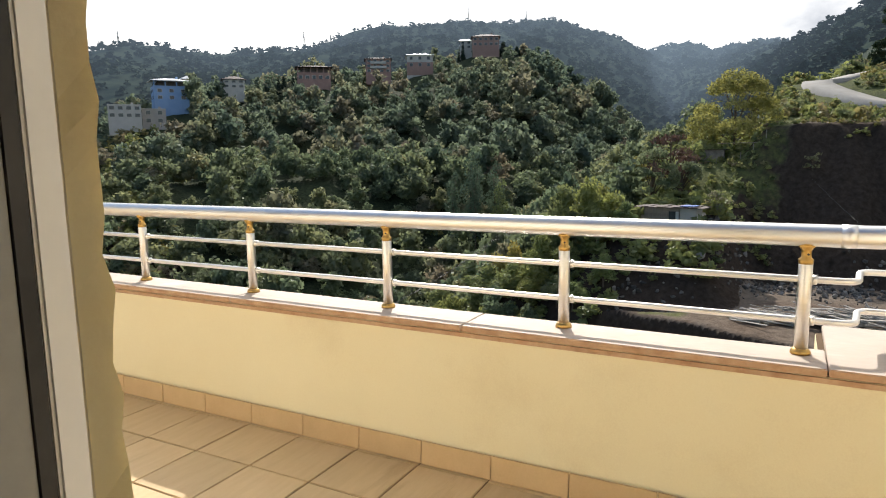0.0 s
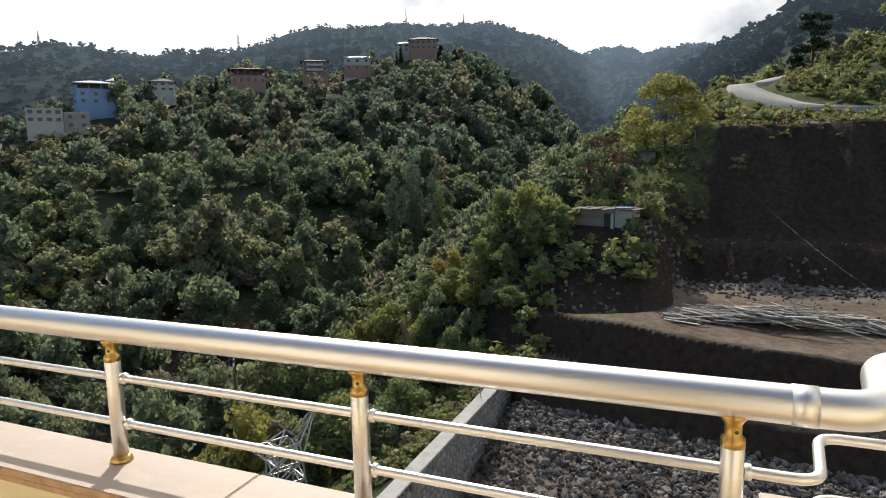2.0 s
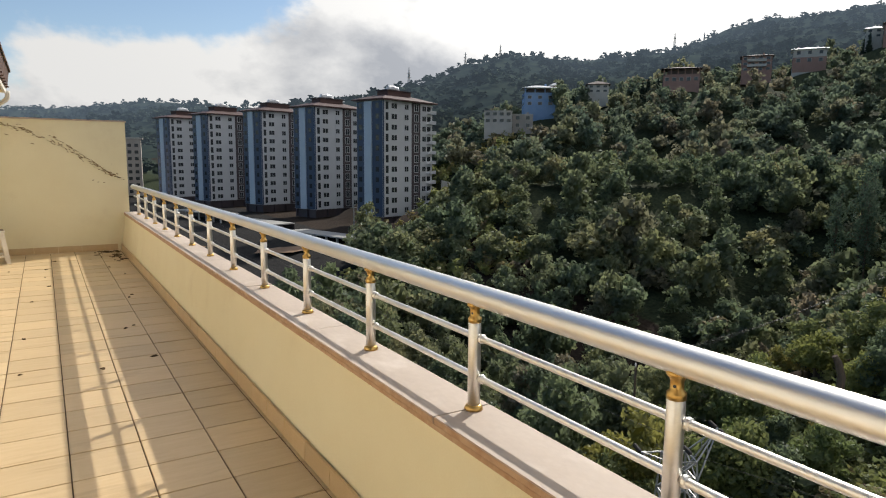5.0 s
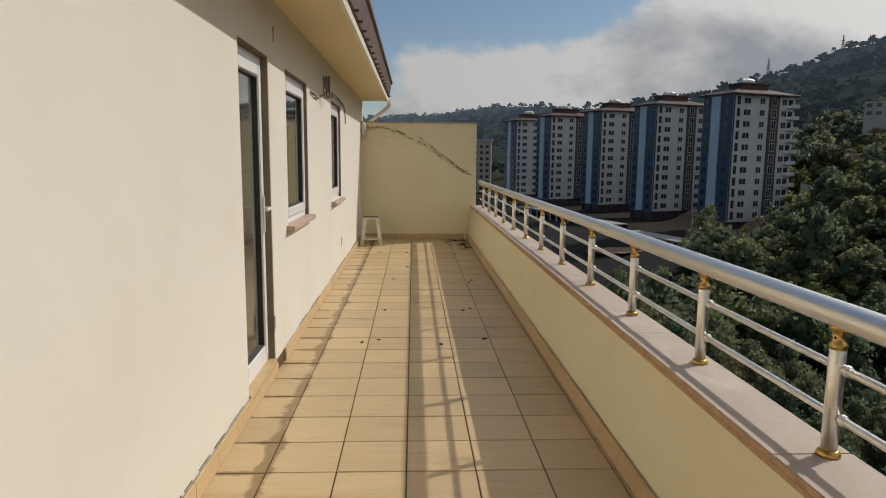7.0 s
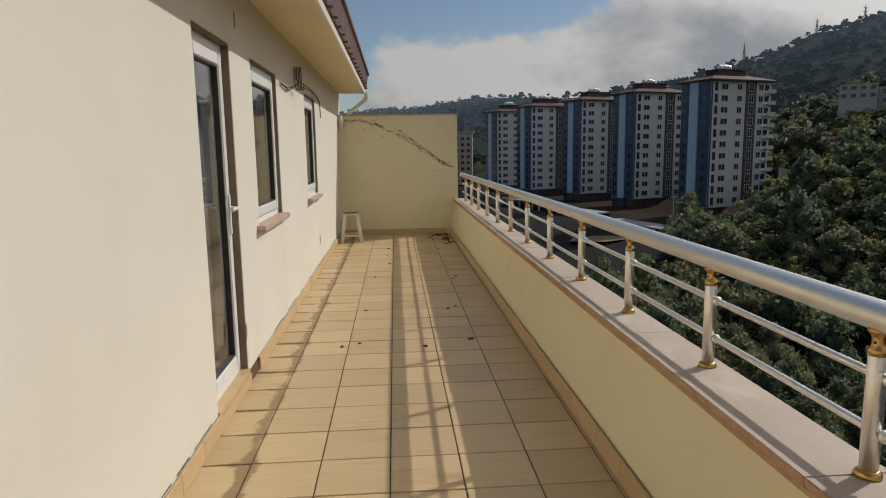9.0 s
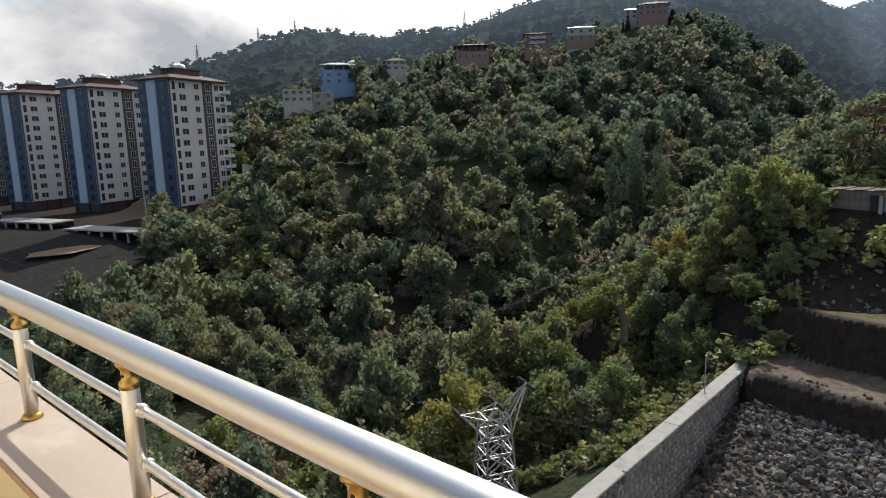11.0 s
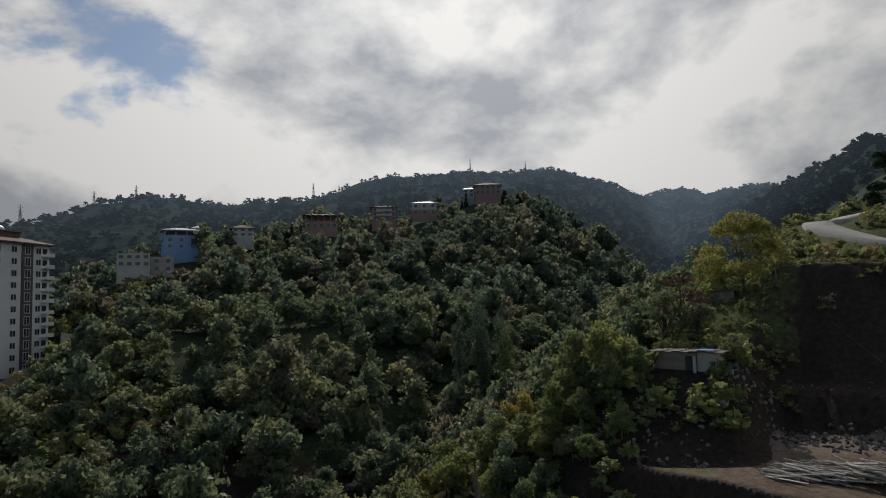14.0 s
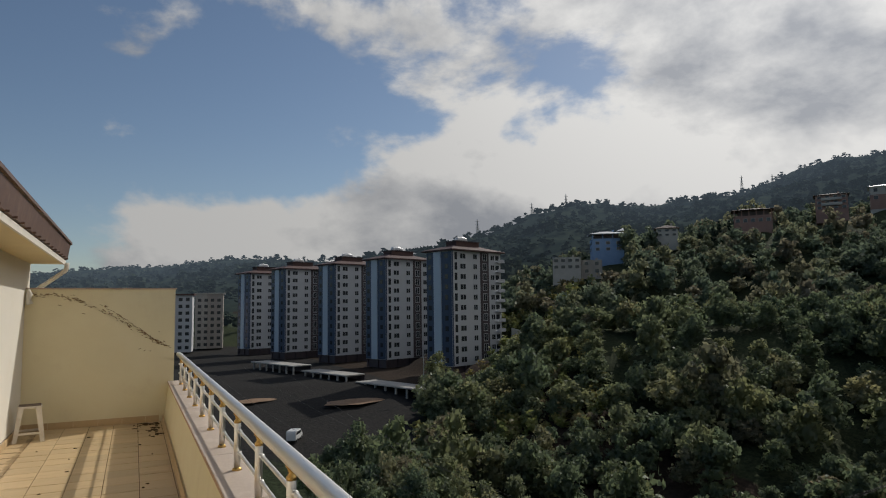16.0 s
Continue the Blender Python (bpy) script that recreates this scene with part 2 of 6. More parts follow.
PLANK = material("grey_old_timber", (0.46, 0.43, 0.38), (0.24, 0.21, 0.18), 0.9, scale=2, fine=20, bump=0.4, stretch=(8, 8, 0.6), random_tone=0.3, depth=0.01)
T_WHITE = material("tower_white_render", (0.58, 0.59, 0.61), (0.53, 0.54, 0.56), 0.85, scale=0.3, fine=3, bump=0.1, spots=0.15, spot_colour=(0.45, 0.44, 0.42), spot_scale=0.2)
T_BLUE = material("tower_blue_panels", (0.020, 0.046, 0.10), (0.028, 0.06, 0.125), 0.38, scale=0.25, fine=2, bump=0.05)
T_STRIPE = material("tower_pale_stripe", (0.52, 0.60, 0.68), (0.47, 0.55, 0.63), 0.4, scale=0.3, fine=2, bump=0.05)
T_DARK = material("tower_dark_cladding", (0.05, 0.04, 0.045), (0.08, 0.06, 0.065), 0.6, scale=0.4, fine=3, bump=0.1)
T_ROOF = material("tower_red_roof", (0.10, 0.052, 0.045), (0.075, 0.04, 0.036), 0.7, scale=0.5, fine=4, bump=0.3, depth=0.05)
T_GLASS = material("dark_window_glass", (0.025, 0.03, 0.035), (0.05, 0.055, 0.06), 0.15, scale=0.4, fine=2, bump=0.0)
TIN_WHITE = material("pale_roof_sheet", (0.70, 0.70, 0.70), (0.62, 0.62, 0.62), 0.45, scale=0.8, fine=6, bump=0.1)
H_BLUE = material("light_blue_render", (0.20, 0.32, 0.52), (0.25, 0.37, 0.57), 0.8, scale=0.5, fine=4, bump=0.1)
H_PINK = material("brick_pink_render", (0.36, 0.23, 0.19), (0.30, 0.19, 0.16), 0.85, scale=0.5, fine=4, bump=0.1)
H_GREY = material("unpainted_house_render", (0.40, 0.37, 0.33), (0.33, 0.30, 0.27), 0.9, scale=0.5, fine=4, bump=0.2)
H_CREAM = material("off_white_house_render", (0.52, 0.50, 0.46), (0.44, 0.42, 0.38), 0.85, scale=0.5, fine=4, bump=0.1)
# wall colour that holds the shade of the open top storeys
H_SHADE = material("recess_shade_wall", (0.16, 0.13, 0.11), (0.11, 0.09, 0.08), 0.9, scale=0.6, fine=5, bump=0.3)
H_ROOF = material("dark_house_roof", (0.11, 0.075, 0.06), (0.07, 0.05, 0.042), 0.8, scale=0.8, fine=6, bump=0.3, depth=0.05)
SHED = material("weathered_shed_boards", (0.34, 0.29, 0.24), (0.21, 0.175, 0.14), 0.9, scale=1.5, fine=12, bump=0.3, spots=0.4, spot_colour=(0.2, 0.17, 0.14))
TARP = material("blue_tarpaulin", (0.05, 0.12, 0.38), (0.07, 0.16, 0.45), 0.5, scale=2, fine=12, bump=0.2)
ROADMAT = material("pale_concrete_road", (0.38, 0.355, 0.315), (0.30, 0.28, 0.25), 0.9, scale=0.4, fine=5, bump=0.2, spots=0.3, spot_colour=(0.33, 0.3, 0.26), spot_scale=0.3)
VANWHITE = material("white_van_paint", (0.75, 0.75, 0.74), (0.7, 0.7, 0.69), 0.3, scale=2, fine=20, bump=0.0)
BARK = material("bark", (0.10, 0.075, 0.055), (0.16, 0.125, 0.095), 0.95, scale=3, fine=14, bump=0.7, stretch=(3, 3, 0.6), depth=0.03)


def foliage(name, stops, glow=0.35, gloss=0.04):
    """Leaves: a hue for each tree, a tone for each leaf, and some light let through."""
    m = bpy.data.materials.new(name)
    m.use_nodes = True
    nt = m.node_tree
    nt.nodes.clear()
    info, att, gm = nt.nodes.new("ShaderNodeObjectInfo"), nt.nodes.new("ShaderNodeAttribute"), nt.nodes.new("ShaderNodeNewGeometry")
    att.attribute_name = "tint"
    add = nt.nodes.new("ShaderNodeMath")
    add.operation = "ADD"
    nt.links.new(info.outputs["Random"], add.inputs[0])
    nt.links.new(att.outputs["Fac"], add.inputs[1])
    fr = nt.nodes.new("ShaderNodeMath")
    fr.operation = "FRACT"
    nt.links.new(add.outputs[0], fr.inputs[0])
    ramp_n = nt.nodes.new("ShaderNodeValToRGB")
    els = ramp_n.color_ramp.elements
    els[0].position, els[0].color = stops[0][0], (*stops[0][1], 1)
    els[1].position, els[1].color = stops[-1][0], (*stops[-1][1], 1)
    for pos, col in stops[1:-1]:
        els.new(pos).color = (*col, 1)
    nt.links.new(fr.outputs[0], ramp_n.inputs[0])
    hsv = nt.nodes.new("ShaderNodeHueSaturation")
    mr = nt.nodes.new("ShaderNodeMapRange")
    nt.links.new(gm.outputs["Random Per Island"], mr.inputs["Value"])
    mr.inputs["To Min"].default_value, mr.inputs["To Max"].default_value = 0.80, 1.22
    nt.links.new(mr.outputs[0], hsv.inputs["Value"])
    nt.links.new(ramp_n.outputs[0], hsv.inputs["Color"])
    d, t, g = nt.nodes.new("ShaderNodeBsdfDiffuse"), nt.nodes.new("ShaderNodeBsdfTranslucent"), nt.nodes.new("ShaderNodeBsdfGlossy")
    nt.links.new(hsv.outputs[0], d.inputs[0])
    nt.links.new(hsv.outputs[0], t.inputs[0])
    g.inputs["Roughness"].default_value = 0.5
    g.inputs["Color"].default_value = (0.7, 0.75, 0.7, 1)
    m1, m2 = nt.nodes.new("ShaderNodeMixShader"), nt.nodes.new("ShaderNodeMixShader")
    m1.inputs[0].default_value, m2.inputs[0].default_value = glow, gloss
    nt.links.new(d.outputs[0], m1.inputs[1])
    nt.links.new(t.outputs[0], m1.inputs[2])
    nt.links.new(m1.outputs[0], m2.inputs[1])
    nt.links.new(g.outputs[0], m2.inputs[2])
    out = nt.nodes.new("ShaderNodeOutputMaterial")
    nt.links.new(m2.outputs[0], out.inputs["Surface"])
    return m


LEAF = foliage("mixed_leaves", [(0.0, (0.10, 0.14, 0.085)), (0.2, (0.18, 0.215, 0.11)), (0.38, (0.135, 0.175, 0.10)), (0.55, (0.235, 0.245, 0.115)), (0.7, (0.16, 0.195, 0.11)), (0.84, (0.27, 0.255, 0.125)), (0.93, (0.19, 0.19, 0.115)), (1.0, (0.245, 0.20, 0.13))], 0.64)
# far slope's hazel: distance haze put into the leaf colours, greyer than LEAF
LEAF_HAZED = foliage("hazed_hazel_leaves", [(0.0, (0.11, 0.15, 0.105)), (0.3, (0.175, 0.21, 0.13)), (0.55, (0.14, 0.18, 0.12)), (0.8, (0.225, 0.235, 0.135)), (1.0, (0.215, 0.19, 0.13))], 0.64)
SPUR_LEAF = foliage("shrub_leaves", [(0.0, (0.13, 0.16, 0.07)), (0.25, (0.26, 0.28, 0.09)), (0.5, (0.20, 0.22, 0.09)), (0.75, (0.30, 0.26, 0.085)), (0.9, (0.21, 0.17, 0.10)), (1.0, (0.30, 0.30, 0.09))], 0.5)
LEAF_POPLAR = foliage("poplar_leaves", [(0.0, (0.075, 0.115, 0.075)), (1.0, (0.10, 0.14, 0.085))], 0.5)
LEAF_DARK = foliage("dark_leaves", [(0.0, (0.03, 0.05, 0.028)), (1.0, (0.045, 0.065, 0.03))], 0.2)
LEAF_GOLD = foliage("yellowing_leaves", [(0.0, (0.29, 0.27, 0.075)), (0.5, (0.25, 0.265, 0.08)), (1.0, (0.35, 0.285, 0.08))], 0.6)
LEAF_LIME = foliage("lime_leaves", [(0.0, (0.17, 0.22, 0.085)), (0.5, (0.23, 0.255, 0.085)), (1.0, (0.20, 0.22, 0.09))], 0.5)
LEAF_RED = foliage("russet_leaves", [(0.0, (0.13, 0.075, 0.055)), (1.0, (0.15, 0.10, 0.07))], 0.3)
CONIFER = foliage("cypress_needles", [(0.0, (0.022, 0.036, 0.024)), (1.0, (0.032, 0.048, 0.03))], 0.1)
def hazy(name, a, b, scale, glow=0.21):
    """The far ranges: wooded ground, with distance haze painted on as bluish emission."""
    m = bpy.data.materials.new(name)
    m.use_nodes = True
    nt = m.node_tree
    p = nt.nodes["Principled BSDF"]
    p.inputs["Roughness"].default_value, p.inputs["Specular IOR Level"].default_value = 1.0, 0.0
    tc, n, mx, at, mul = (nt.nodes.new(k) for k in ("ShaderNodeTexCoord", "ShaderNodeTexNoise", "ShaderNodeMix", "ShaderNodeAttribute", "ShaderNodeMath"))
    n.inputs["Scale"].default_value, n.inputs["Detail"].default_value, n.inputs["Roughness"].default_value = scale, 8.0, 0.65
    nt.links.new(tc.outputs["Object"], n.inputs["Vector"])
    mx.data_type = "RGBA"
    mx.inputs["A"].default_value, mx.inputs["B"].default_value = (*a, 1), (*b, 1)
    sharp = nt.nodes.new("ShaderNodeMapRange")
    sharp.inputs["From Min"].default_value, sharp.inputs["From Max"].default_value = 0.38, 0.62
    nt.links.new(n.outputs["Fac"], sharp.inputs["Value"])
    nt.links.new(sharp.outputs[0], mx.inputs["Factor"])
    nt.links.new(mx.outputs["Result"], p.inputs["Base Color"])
    at.attribute_name = "haze_glow"
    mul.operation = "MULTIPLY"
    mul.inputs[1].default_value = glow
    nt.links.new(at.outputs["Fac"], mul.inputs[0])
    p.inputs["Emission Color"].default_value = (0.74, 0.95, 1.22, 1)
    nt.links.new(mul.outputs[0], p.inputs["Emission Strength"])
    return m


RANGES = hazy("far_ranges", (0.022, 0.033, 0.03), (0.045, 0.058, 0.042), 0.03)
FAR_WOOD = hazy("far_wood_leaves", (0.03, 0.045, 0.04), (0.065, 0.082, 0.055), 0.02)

# the land: woods' floor, grass and bare earth, by the zones of the plan
GROUND = bpy.data.materials.new("valley_ground")
GROUND.use_nodes = True
gt = GROUND.node_tree
gp = gt.nodes["Principled BSDF"]
gp.inputs["Roughness"].default_value = 0.95
gp.inputs["Specular IOR Level"].default_value = 0.06
gtc = gt.nodes.new("ShaderNodeTexCoord")


def gnoise(s, d=6.0):
    n = gt.nodes.new("ShaderNodeTexNoise")
    n.inputs["Scale"].default_value, n.inputs["Detail"].default_value, n.inputs["Roughness"].default_value = s, d, 0.62
    gt.links.new(gtc.outputs["Object"], n.inputs["Vector"])
    return n.outputs["Fac"]


def gmix(fac, a, b):
    n = gt.nodes.new("ShaderNodeMix")
    n.data_type = "RGBA"
    gt.links.new(fac, n.inputs["Factor"])
    for key, v in (("A", a), ("B", b)):
        if isinstance(v, tuple):
            n.inputs[key].default_value = (*v, 1)
        else:
            gt.links.new(v, n.inputs[key])
    return n.outputs["Result"]


def gsharp(v, lo, hi):
    n = gt.nodes.new("ShaderNodeMapRange")
    gt.links.new(v, n.inputs["Value"])
    n.inputs["From Min"].default_value, n.inputs["From Max"].default_value = lo, hi
    return n.outputs[0]


def gzone(name):
    n = gt.nodes.new("ShaderNodeAttribute")
    n.attribute_name = name
    add = gt.nodes.new("ShaderNodeMath")
    add.operation = "ADD"
    gt.links.new(n.outputs["Fac"], add.inputs[0])
    sub = gt.nodes.new("ShaderNodeMath")
    sub.operation = "MULTIPLY_ADD"
    gt.links.new(gnoise(0.35), sub.inputs[0])
    sub.inputs[1].default_value, sub.inputs[2].default_value = 0.8, -0.4
    gt.links.new(sub.outputs[0], add.inputs[1])
    return gsharp(add.outputs[0], 0.40, 0.60)


coarse_n, fine_n = gnoise(0.12), gnoise(1.6, 8.0)
wood_floor = gmix(gsharp(fine_n, 0.35, 0.65), (0.022, 0.03, 0.016), (0.06, 0.072, 0.036))
grass = gmix(gsharp(fine_n, 0.35, 0.65), (0.06, 0.075, 0.03), (0.14, 0.145, 0.05))
earth = gmix(gsharp(fine_n, 0.3, 0.7), (0.085, 0.06, 0.043), (0.17, 0.125, 0.09))
earth = gmix(gsharp(coarse_n, 0.40, 0.62), earth, gmix(gsharp(fine_n, 0.3, 0.7), (0.13, 0.105, 0.08), (0.23, 0.185, 0.145)))
asphalt = gmix(gsharp(fine_n, 0.3, 0.7), (0.02, 0.02, 0.02), (0.045, 0.042, 0.038))
ground_colour = gmix(gzone("grass"), wood_floor, grass)
ground_colour = gmix(gzone("distant"), ground_colour, gmix(gsharp(gnoise(0.05, 8.0), 0.35, 0.65), (0.035, 0.05, 0.045), (0.065, 0.085, 0.055)))
ground_colour = gmix(gzone("earth"), ground_colour, earth)
ground_colour = gmix(gzone("asphalt"), ground_colour, asphalt)
# dark soil of the dug faces, with their shade put into the colour
shaded_soil = gmix(gsharp(fine_n, 0.3, 0.7), (0.028, 0.021, 0.016), (0.065, 0.048, 0.036))
ground_colour = gmix(gzone("shaded_soil"), ground_colour, shaded_soil)
gt.links.new(ground_colour, gp.inputs["Base Color"])
gb = gt.nodes.new("ShaderNodeBump")
gb.inputs["Strength"].default_value, gb.inputs["Distance"].default_value = 0.7, 0.25
gt.links.new(fine_n, gb.inputs["Height"])
gt.links.new(gb.outputs[0], gp.inputs["Normal"])

GLASS = bpy.data.materials.new("window_glass")
GLASS.use_nodes = True
gl = GLASS.node_tree.nodes["Principled BSDF"]
gl.inputs["Base Color"].default_value, gl.inputs["Roughness"].default_value = (0.95, 0.97, 0.96, 1), 0.02
gl.inputs["Transmission Weight"].default_value, gl.inputs["IOR"].default_value = 1.0, 1.45

# ---- building helpers ----
def box(bm, x0, x1, y0, y1, z0, z1):
    vs = [bm.verts.new((x, y, z)) for z in (z0, z1) for x, y in ((x0, y0), (x1, y0), (x1, y1), (x0, y1))]
    for f in ((3, 2, 1, 0), (4, 5, 6, 7), (0, 1, 5, 4), (1, 2, 6, 5), (2, 3, 7, 6), (3, 0, 4, 7)):
        bm.faces.new([vs[i] for i in f])
    return vs


def boxes(*spans, bevel=0.0):
    bm = bmesh.new()
    for s in spans:
        box(bm, *s)
    if bevel:
        bmesh.ops.bevel(bm, geom=bm.edges[:], offset=bevel, segments=2, affect="EDGES", clamp_overlap=True)
    return bm


def link_mesh(name, bm, mat, smooth=False):
    me = bpy.data.meshes.new(name)
    bm.to_mesh(me)
    bm.free()
    if mat:
        me.materials.append(mat)
    if smooth:
        me.polygons.foreach_set("use_smooth", [True] * len(me.polygons))
    return me


def part(name, bm, mat, parent=None, label="", smooth=False):
    """A mesh object, under a thing or a part."""
    ob = new(name, link_mesh(name, bm, mat, smooth))
    if parent:
        ob.parent = parent
    if label:
        tagged(ob, label=label)
    return ob


def piece(name, me, parent, m):
    ob = new(name, me)
    ob.parent = parent
    ob.matrix_basis = m
    return ob


def thing(name, place=(0, 0, 0), turn=0.0, **tags):
    ob = new(name)
    ob.matrix_basis = pose(*place, 0, 0, turn)
    return tagged(ob, **tags)


def tube(bm, points, radius, sides=12, caps=True):
    """A round bar along a line of points; radius is one number or one for each point."""
    pts = [Vector(p) for p in points]
    rad = radius if isinstance(radius, (list, tuple)) else [radius] * len(pts)
    rings, side = [], None
    for i, p in enumerate(pts):
        ahead = (pts[min(i + 1, len(pts) - 1)] - pts[max(i - 1, 0)]).normalized()
        if side is None:
            side = ahead.orthogonal().normalized()
        side = (side - ahead * side.dot(ahead)).normalized()
        up = ahead.cross(side)
        rings.append([bm.verts.new(p + rad[i] * (math.cos(a) * side + math.sin(a) * up)) for a in [2 * math.pi * k / sides for k in range(sides)]])
    for a, b in zip(rings, rings[1:]):
        for k in range(sides):
            bm.faces.new((a[k], a[(k + 1) % sides], b[(k + 1) % sides], b[k]))
    if caps:
        bm.faces.new(rings[0][::-1])
        bm.faces.new(rings[-1])
    return bm


def bend(points, radius=0.06, steps=6):
    """The line with its corners rounded."""
    pts, out = [Vector(p) for p in points], [Vector(points[0])]
    for a, b, c in zip(pts, pts[1:], pts[2:]):
        u, v = (a - b), (c - b)
        r = min(radius, u.length * 0.48, v.length * 0.48)
        p0, p1 = b + u.normalized() * r, b + v.normalized() * r
        for k in range(steps + 1):
            t = k / steps
            out.append(p0 * (1 - t) ** 2 + b * 2 * t * (1 - t) + p1 * t * t)
    return out + [pts[-1]]


def lathe(bm, profile, sides=16, centre=(0, 0)):
    """A turned shape from (radius, height) steps."""
    rings = [[bm.verts.new((centre[0] + r * math.cos(a), centre[1] + r * math.sin(a), z)) for a in [2 * math.pi * k / sides for k in range(sides)]] for r, z in profile]
    for a, b in zip(rings, rings[1:]):
        for k in range(sides):
            bm.faces.new((a[k], a[(k + 1) % sides], b[(k + 1) % sides], b[k]))
    bm.faces.new(rings[0][::-1])
    bm.faces.new(rings[-1])
    return bm


# ---- the terrace ----
FLOOR = -0.04
WALL_X, WALL_IN = -0.03, -0.31
Y0, Y1 = -4.6, 10.86
FOOT_X, FACE_X, CAP_IN, CAP_OUT, CAP_Z = 1.885, 1.958, 1.941, 2.18, 0.578
DOOR_IN = (-1.98, -1.066)
DOOR_OUT = (2.72, 3.44)
WIN_A, WIN_B = (4.00, 4.97), (6.65, 7.58)
HEAD, SOFFIT_Z = 2.05, 2.437

floor = tagged(part("floor", boxes((WALL_X, FOOT_X + 0.02, Y0, Y1, FLOOR - 0.25, FLOOR - 0.006)), GROUT), label="terrace floor of beige tiles with dirty joints", category="floor", kind="structure")


def wall_spans(openings, x0, x1, y0, y1, z0, z1):
    """Boxes of a wall along y with openings (y0, y1, z0, z1)."""
    out, y = [], y0
    for a, b, lo, hi in openings:
        out.append((x0, x1, y, a, z0, z1))
        if lo > z0:
            out.append((x0, x1, a, b, z0, lo))
        if hi < z1:
            out.append((x0, x1, a, b, hi, z1))
        y = b
    return out + [(x0, x1, y, y1, z0, z1)]


openings = [(*DOOR_IN, FLOOR, HEAD + 0.03), (*DOOR_OUT, 0.06, HEAD), (*WIN_A, 0.90, HEAD), (*WIN_B, 0.92, HEAD)]
house_wall = tagged(part("wall_west", boxes(*wall_spans(openings, WALL_IN, WALL_X, Y0 - 0.3, Y1 + 0.42, FLOOR - 0.3, SOFFIT_Z + 0.3)), HOUSE_PAINT), label="sunlit cream painted house wall along the terrace", category="wall", kind="structure")

# rough reveals of the openings, set just proud of the wall's cut faces
for a, b, lo, hi in openings[1:]:
    part("reveal", boxes((WALL_X - 0.12, WALL_X - 0.003, b - 0.012, b - 0.001, lo, hi), (WALL_X - 0.12, WALL_X - 0.003, a, b - 0.012, hi - 0.012, hi - 0.001)), REVEAL, house_wall, "rough unpainted reveal")

end_wall = tagged(part("wall_north", boxes((WALL_X, 2.03, Y1, Y1 + 0.2, FLOOR - 0.3, 2.03)), PAINT), label="yellow painted end wall with a long diagonal crack", category="wall", kind="structure")
part("coping", boxes((WALL_X + 0.002, 2.05, Y1 - 0.015, Y1 + 0.215, 2.031, 2.052), bevel=0.004), SILL, end_wall, "thin stone coping")
bm = boxes((FACE_X, 2.15, -1.76, Y1, FLOOR - 0.6, CAP_Z - 0.032), (FACE_X, 2.52, Y0, -1.76, FLOOR - 0.6, CAP_Z - 0.032))
for v in bm.verts:
    if v.co.x < FACE_X + 0.01 and v.co.z < FLOOR:
        v.co.x = FOOT_X - (FACE_X - FOOT_X) * 0.9
parapet = tagged(part("wall_parapet", bm, PAINT), label="low yellow painted parapet under the marble coping", category="wall", kind="structure")
wall_south = tagged(part("wall_south", boxes((WALL_X, 2.5, Y0 - 0.3, Y0, FLOOR - 0.3, 2.03)), PAINT), label="yellow painted wall closing the terrace", category="wall", kind="structure")

# the storeys below and the room behind
lower = tagged(part("wall_lower_storeys", boxes((-11.0, 2.13, Y0 - 0.4, Y1 + 3.0, -32.0, FLOOR - 0.62)), PAINT), label="yellow painted storeys of the house below the terrace", category="wall", kind="structure")
room_floor = tagged(part("floor_room", boxes((-4.5, WALL_IN, Y0, 9.5, FLOOR - 0.3, FLOOR - 0.002)), SKIRT), label="tiled floor of the room", category="floor", kind="structure")
room = tagged(part("wall_room", boxes((-4.7, -4.5, Y0, 9.5, FLOOR - 0.3, 2.6), (-4.5, WALL_IN, Y0 - 0.2, Y0, FLOOR - 0.3, 2.6), (-4.5, WALL_IN, 9.5, 9.7, FLOOR - 0.3, 2.6), (-4.5, WALL_IN, 0.9, 1.0, FLOOR - 0.002, 2.45)), ROOM), label="plain walls of the room behind", category="wall", kind="structure")
ceiling = tagged(part("ceiling", boxes((-4.5, WALL_IN, Y0, 9.5, 2.45, 2.6)), ROOM), label="plain room ceiling", category="ceiling", kind="structure")

# eaves: soffit, fascia and the brown metal roof edge
EAVE_X, EAVE_END = 0.41, 11.28
soffit = tagged(part("ceiling_eaves", boxes((WALL_X, EAVE_X, Y0 - 0.3, EAVE_END, SOFFIT_Z, SOFFIT_Z + 0.05)), SOFFIT), label="yellow painted underside of the eaves", category="eaves", kind="structure")
part("fascia", boxes((EAVE_X + 0.002, EAVE_X + 0.03, Y0 - 0.3, EAVE_END, SOFFIT_Z - 0.012, SOFFIT_Z + 0.055)), HOUSE_PAINT, soffit, "pale fascia strip")
bm = bmesh.new()
sec = [(EAVE_X + 0.005, SOFFIT_Z + 0.06), (EAVE_X + 0.050, SOFFIT_Z + 0.07), (EAVE_X + 0.085, SOFFIT_Z + 0.30), (EAVE_X + 0.11, SOFFIT_Z + 0.31), (EAVE_X + 0.11, SOFFIT_Z + 0.345), (-5.0, SOFFIT_Z + 2.0), (-5.0, SOFFIT_Z + 0.7)]
rows_y = [Y0 - 0.4] + [Y0 - 0.4 + (EAVE_END + 0.4 - Y0) * k / 24 for k in range(1, 25)]
rings = [[bm.verts.new((x, y, z)) for x, z in sec] for y in rows_y]
for a, b in zip(rings, rings[1:]):
    for k in range(len(sec)):
        bm.faces.new((a[k], a[(k + 1) % len(sec)], b[(k + 1) % len(sec)], b[k]))
bm.faces.new(rings[0])
bm.faces.new(rings[-1][::-1])
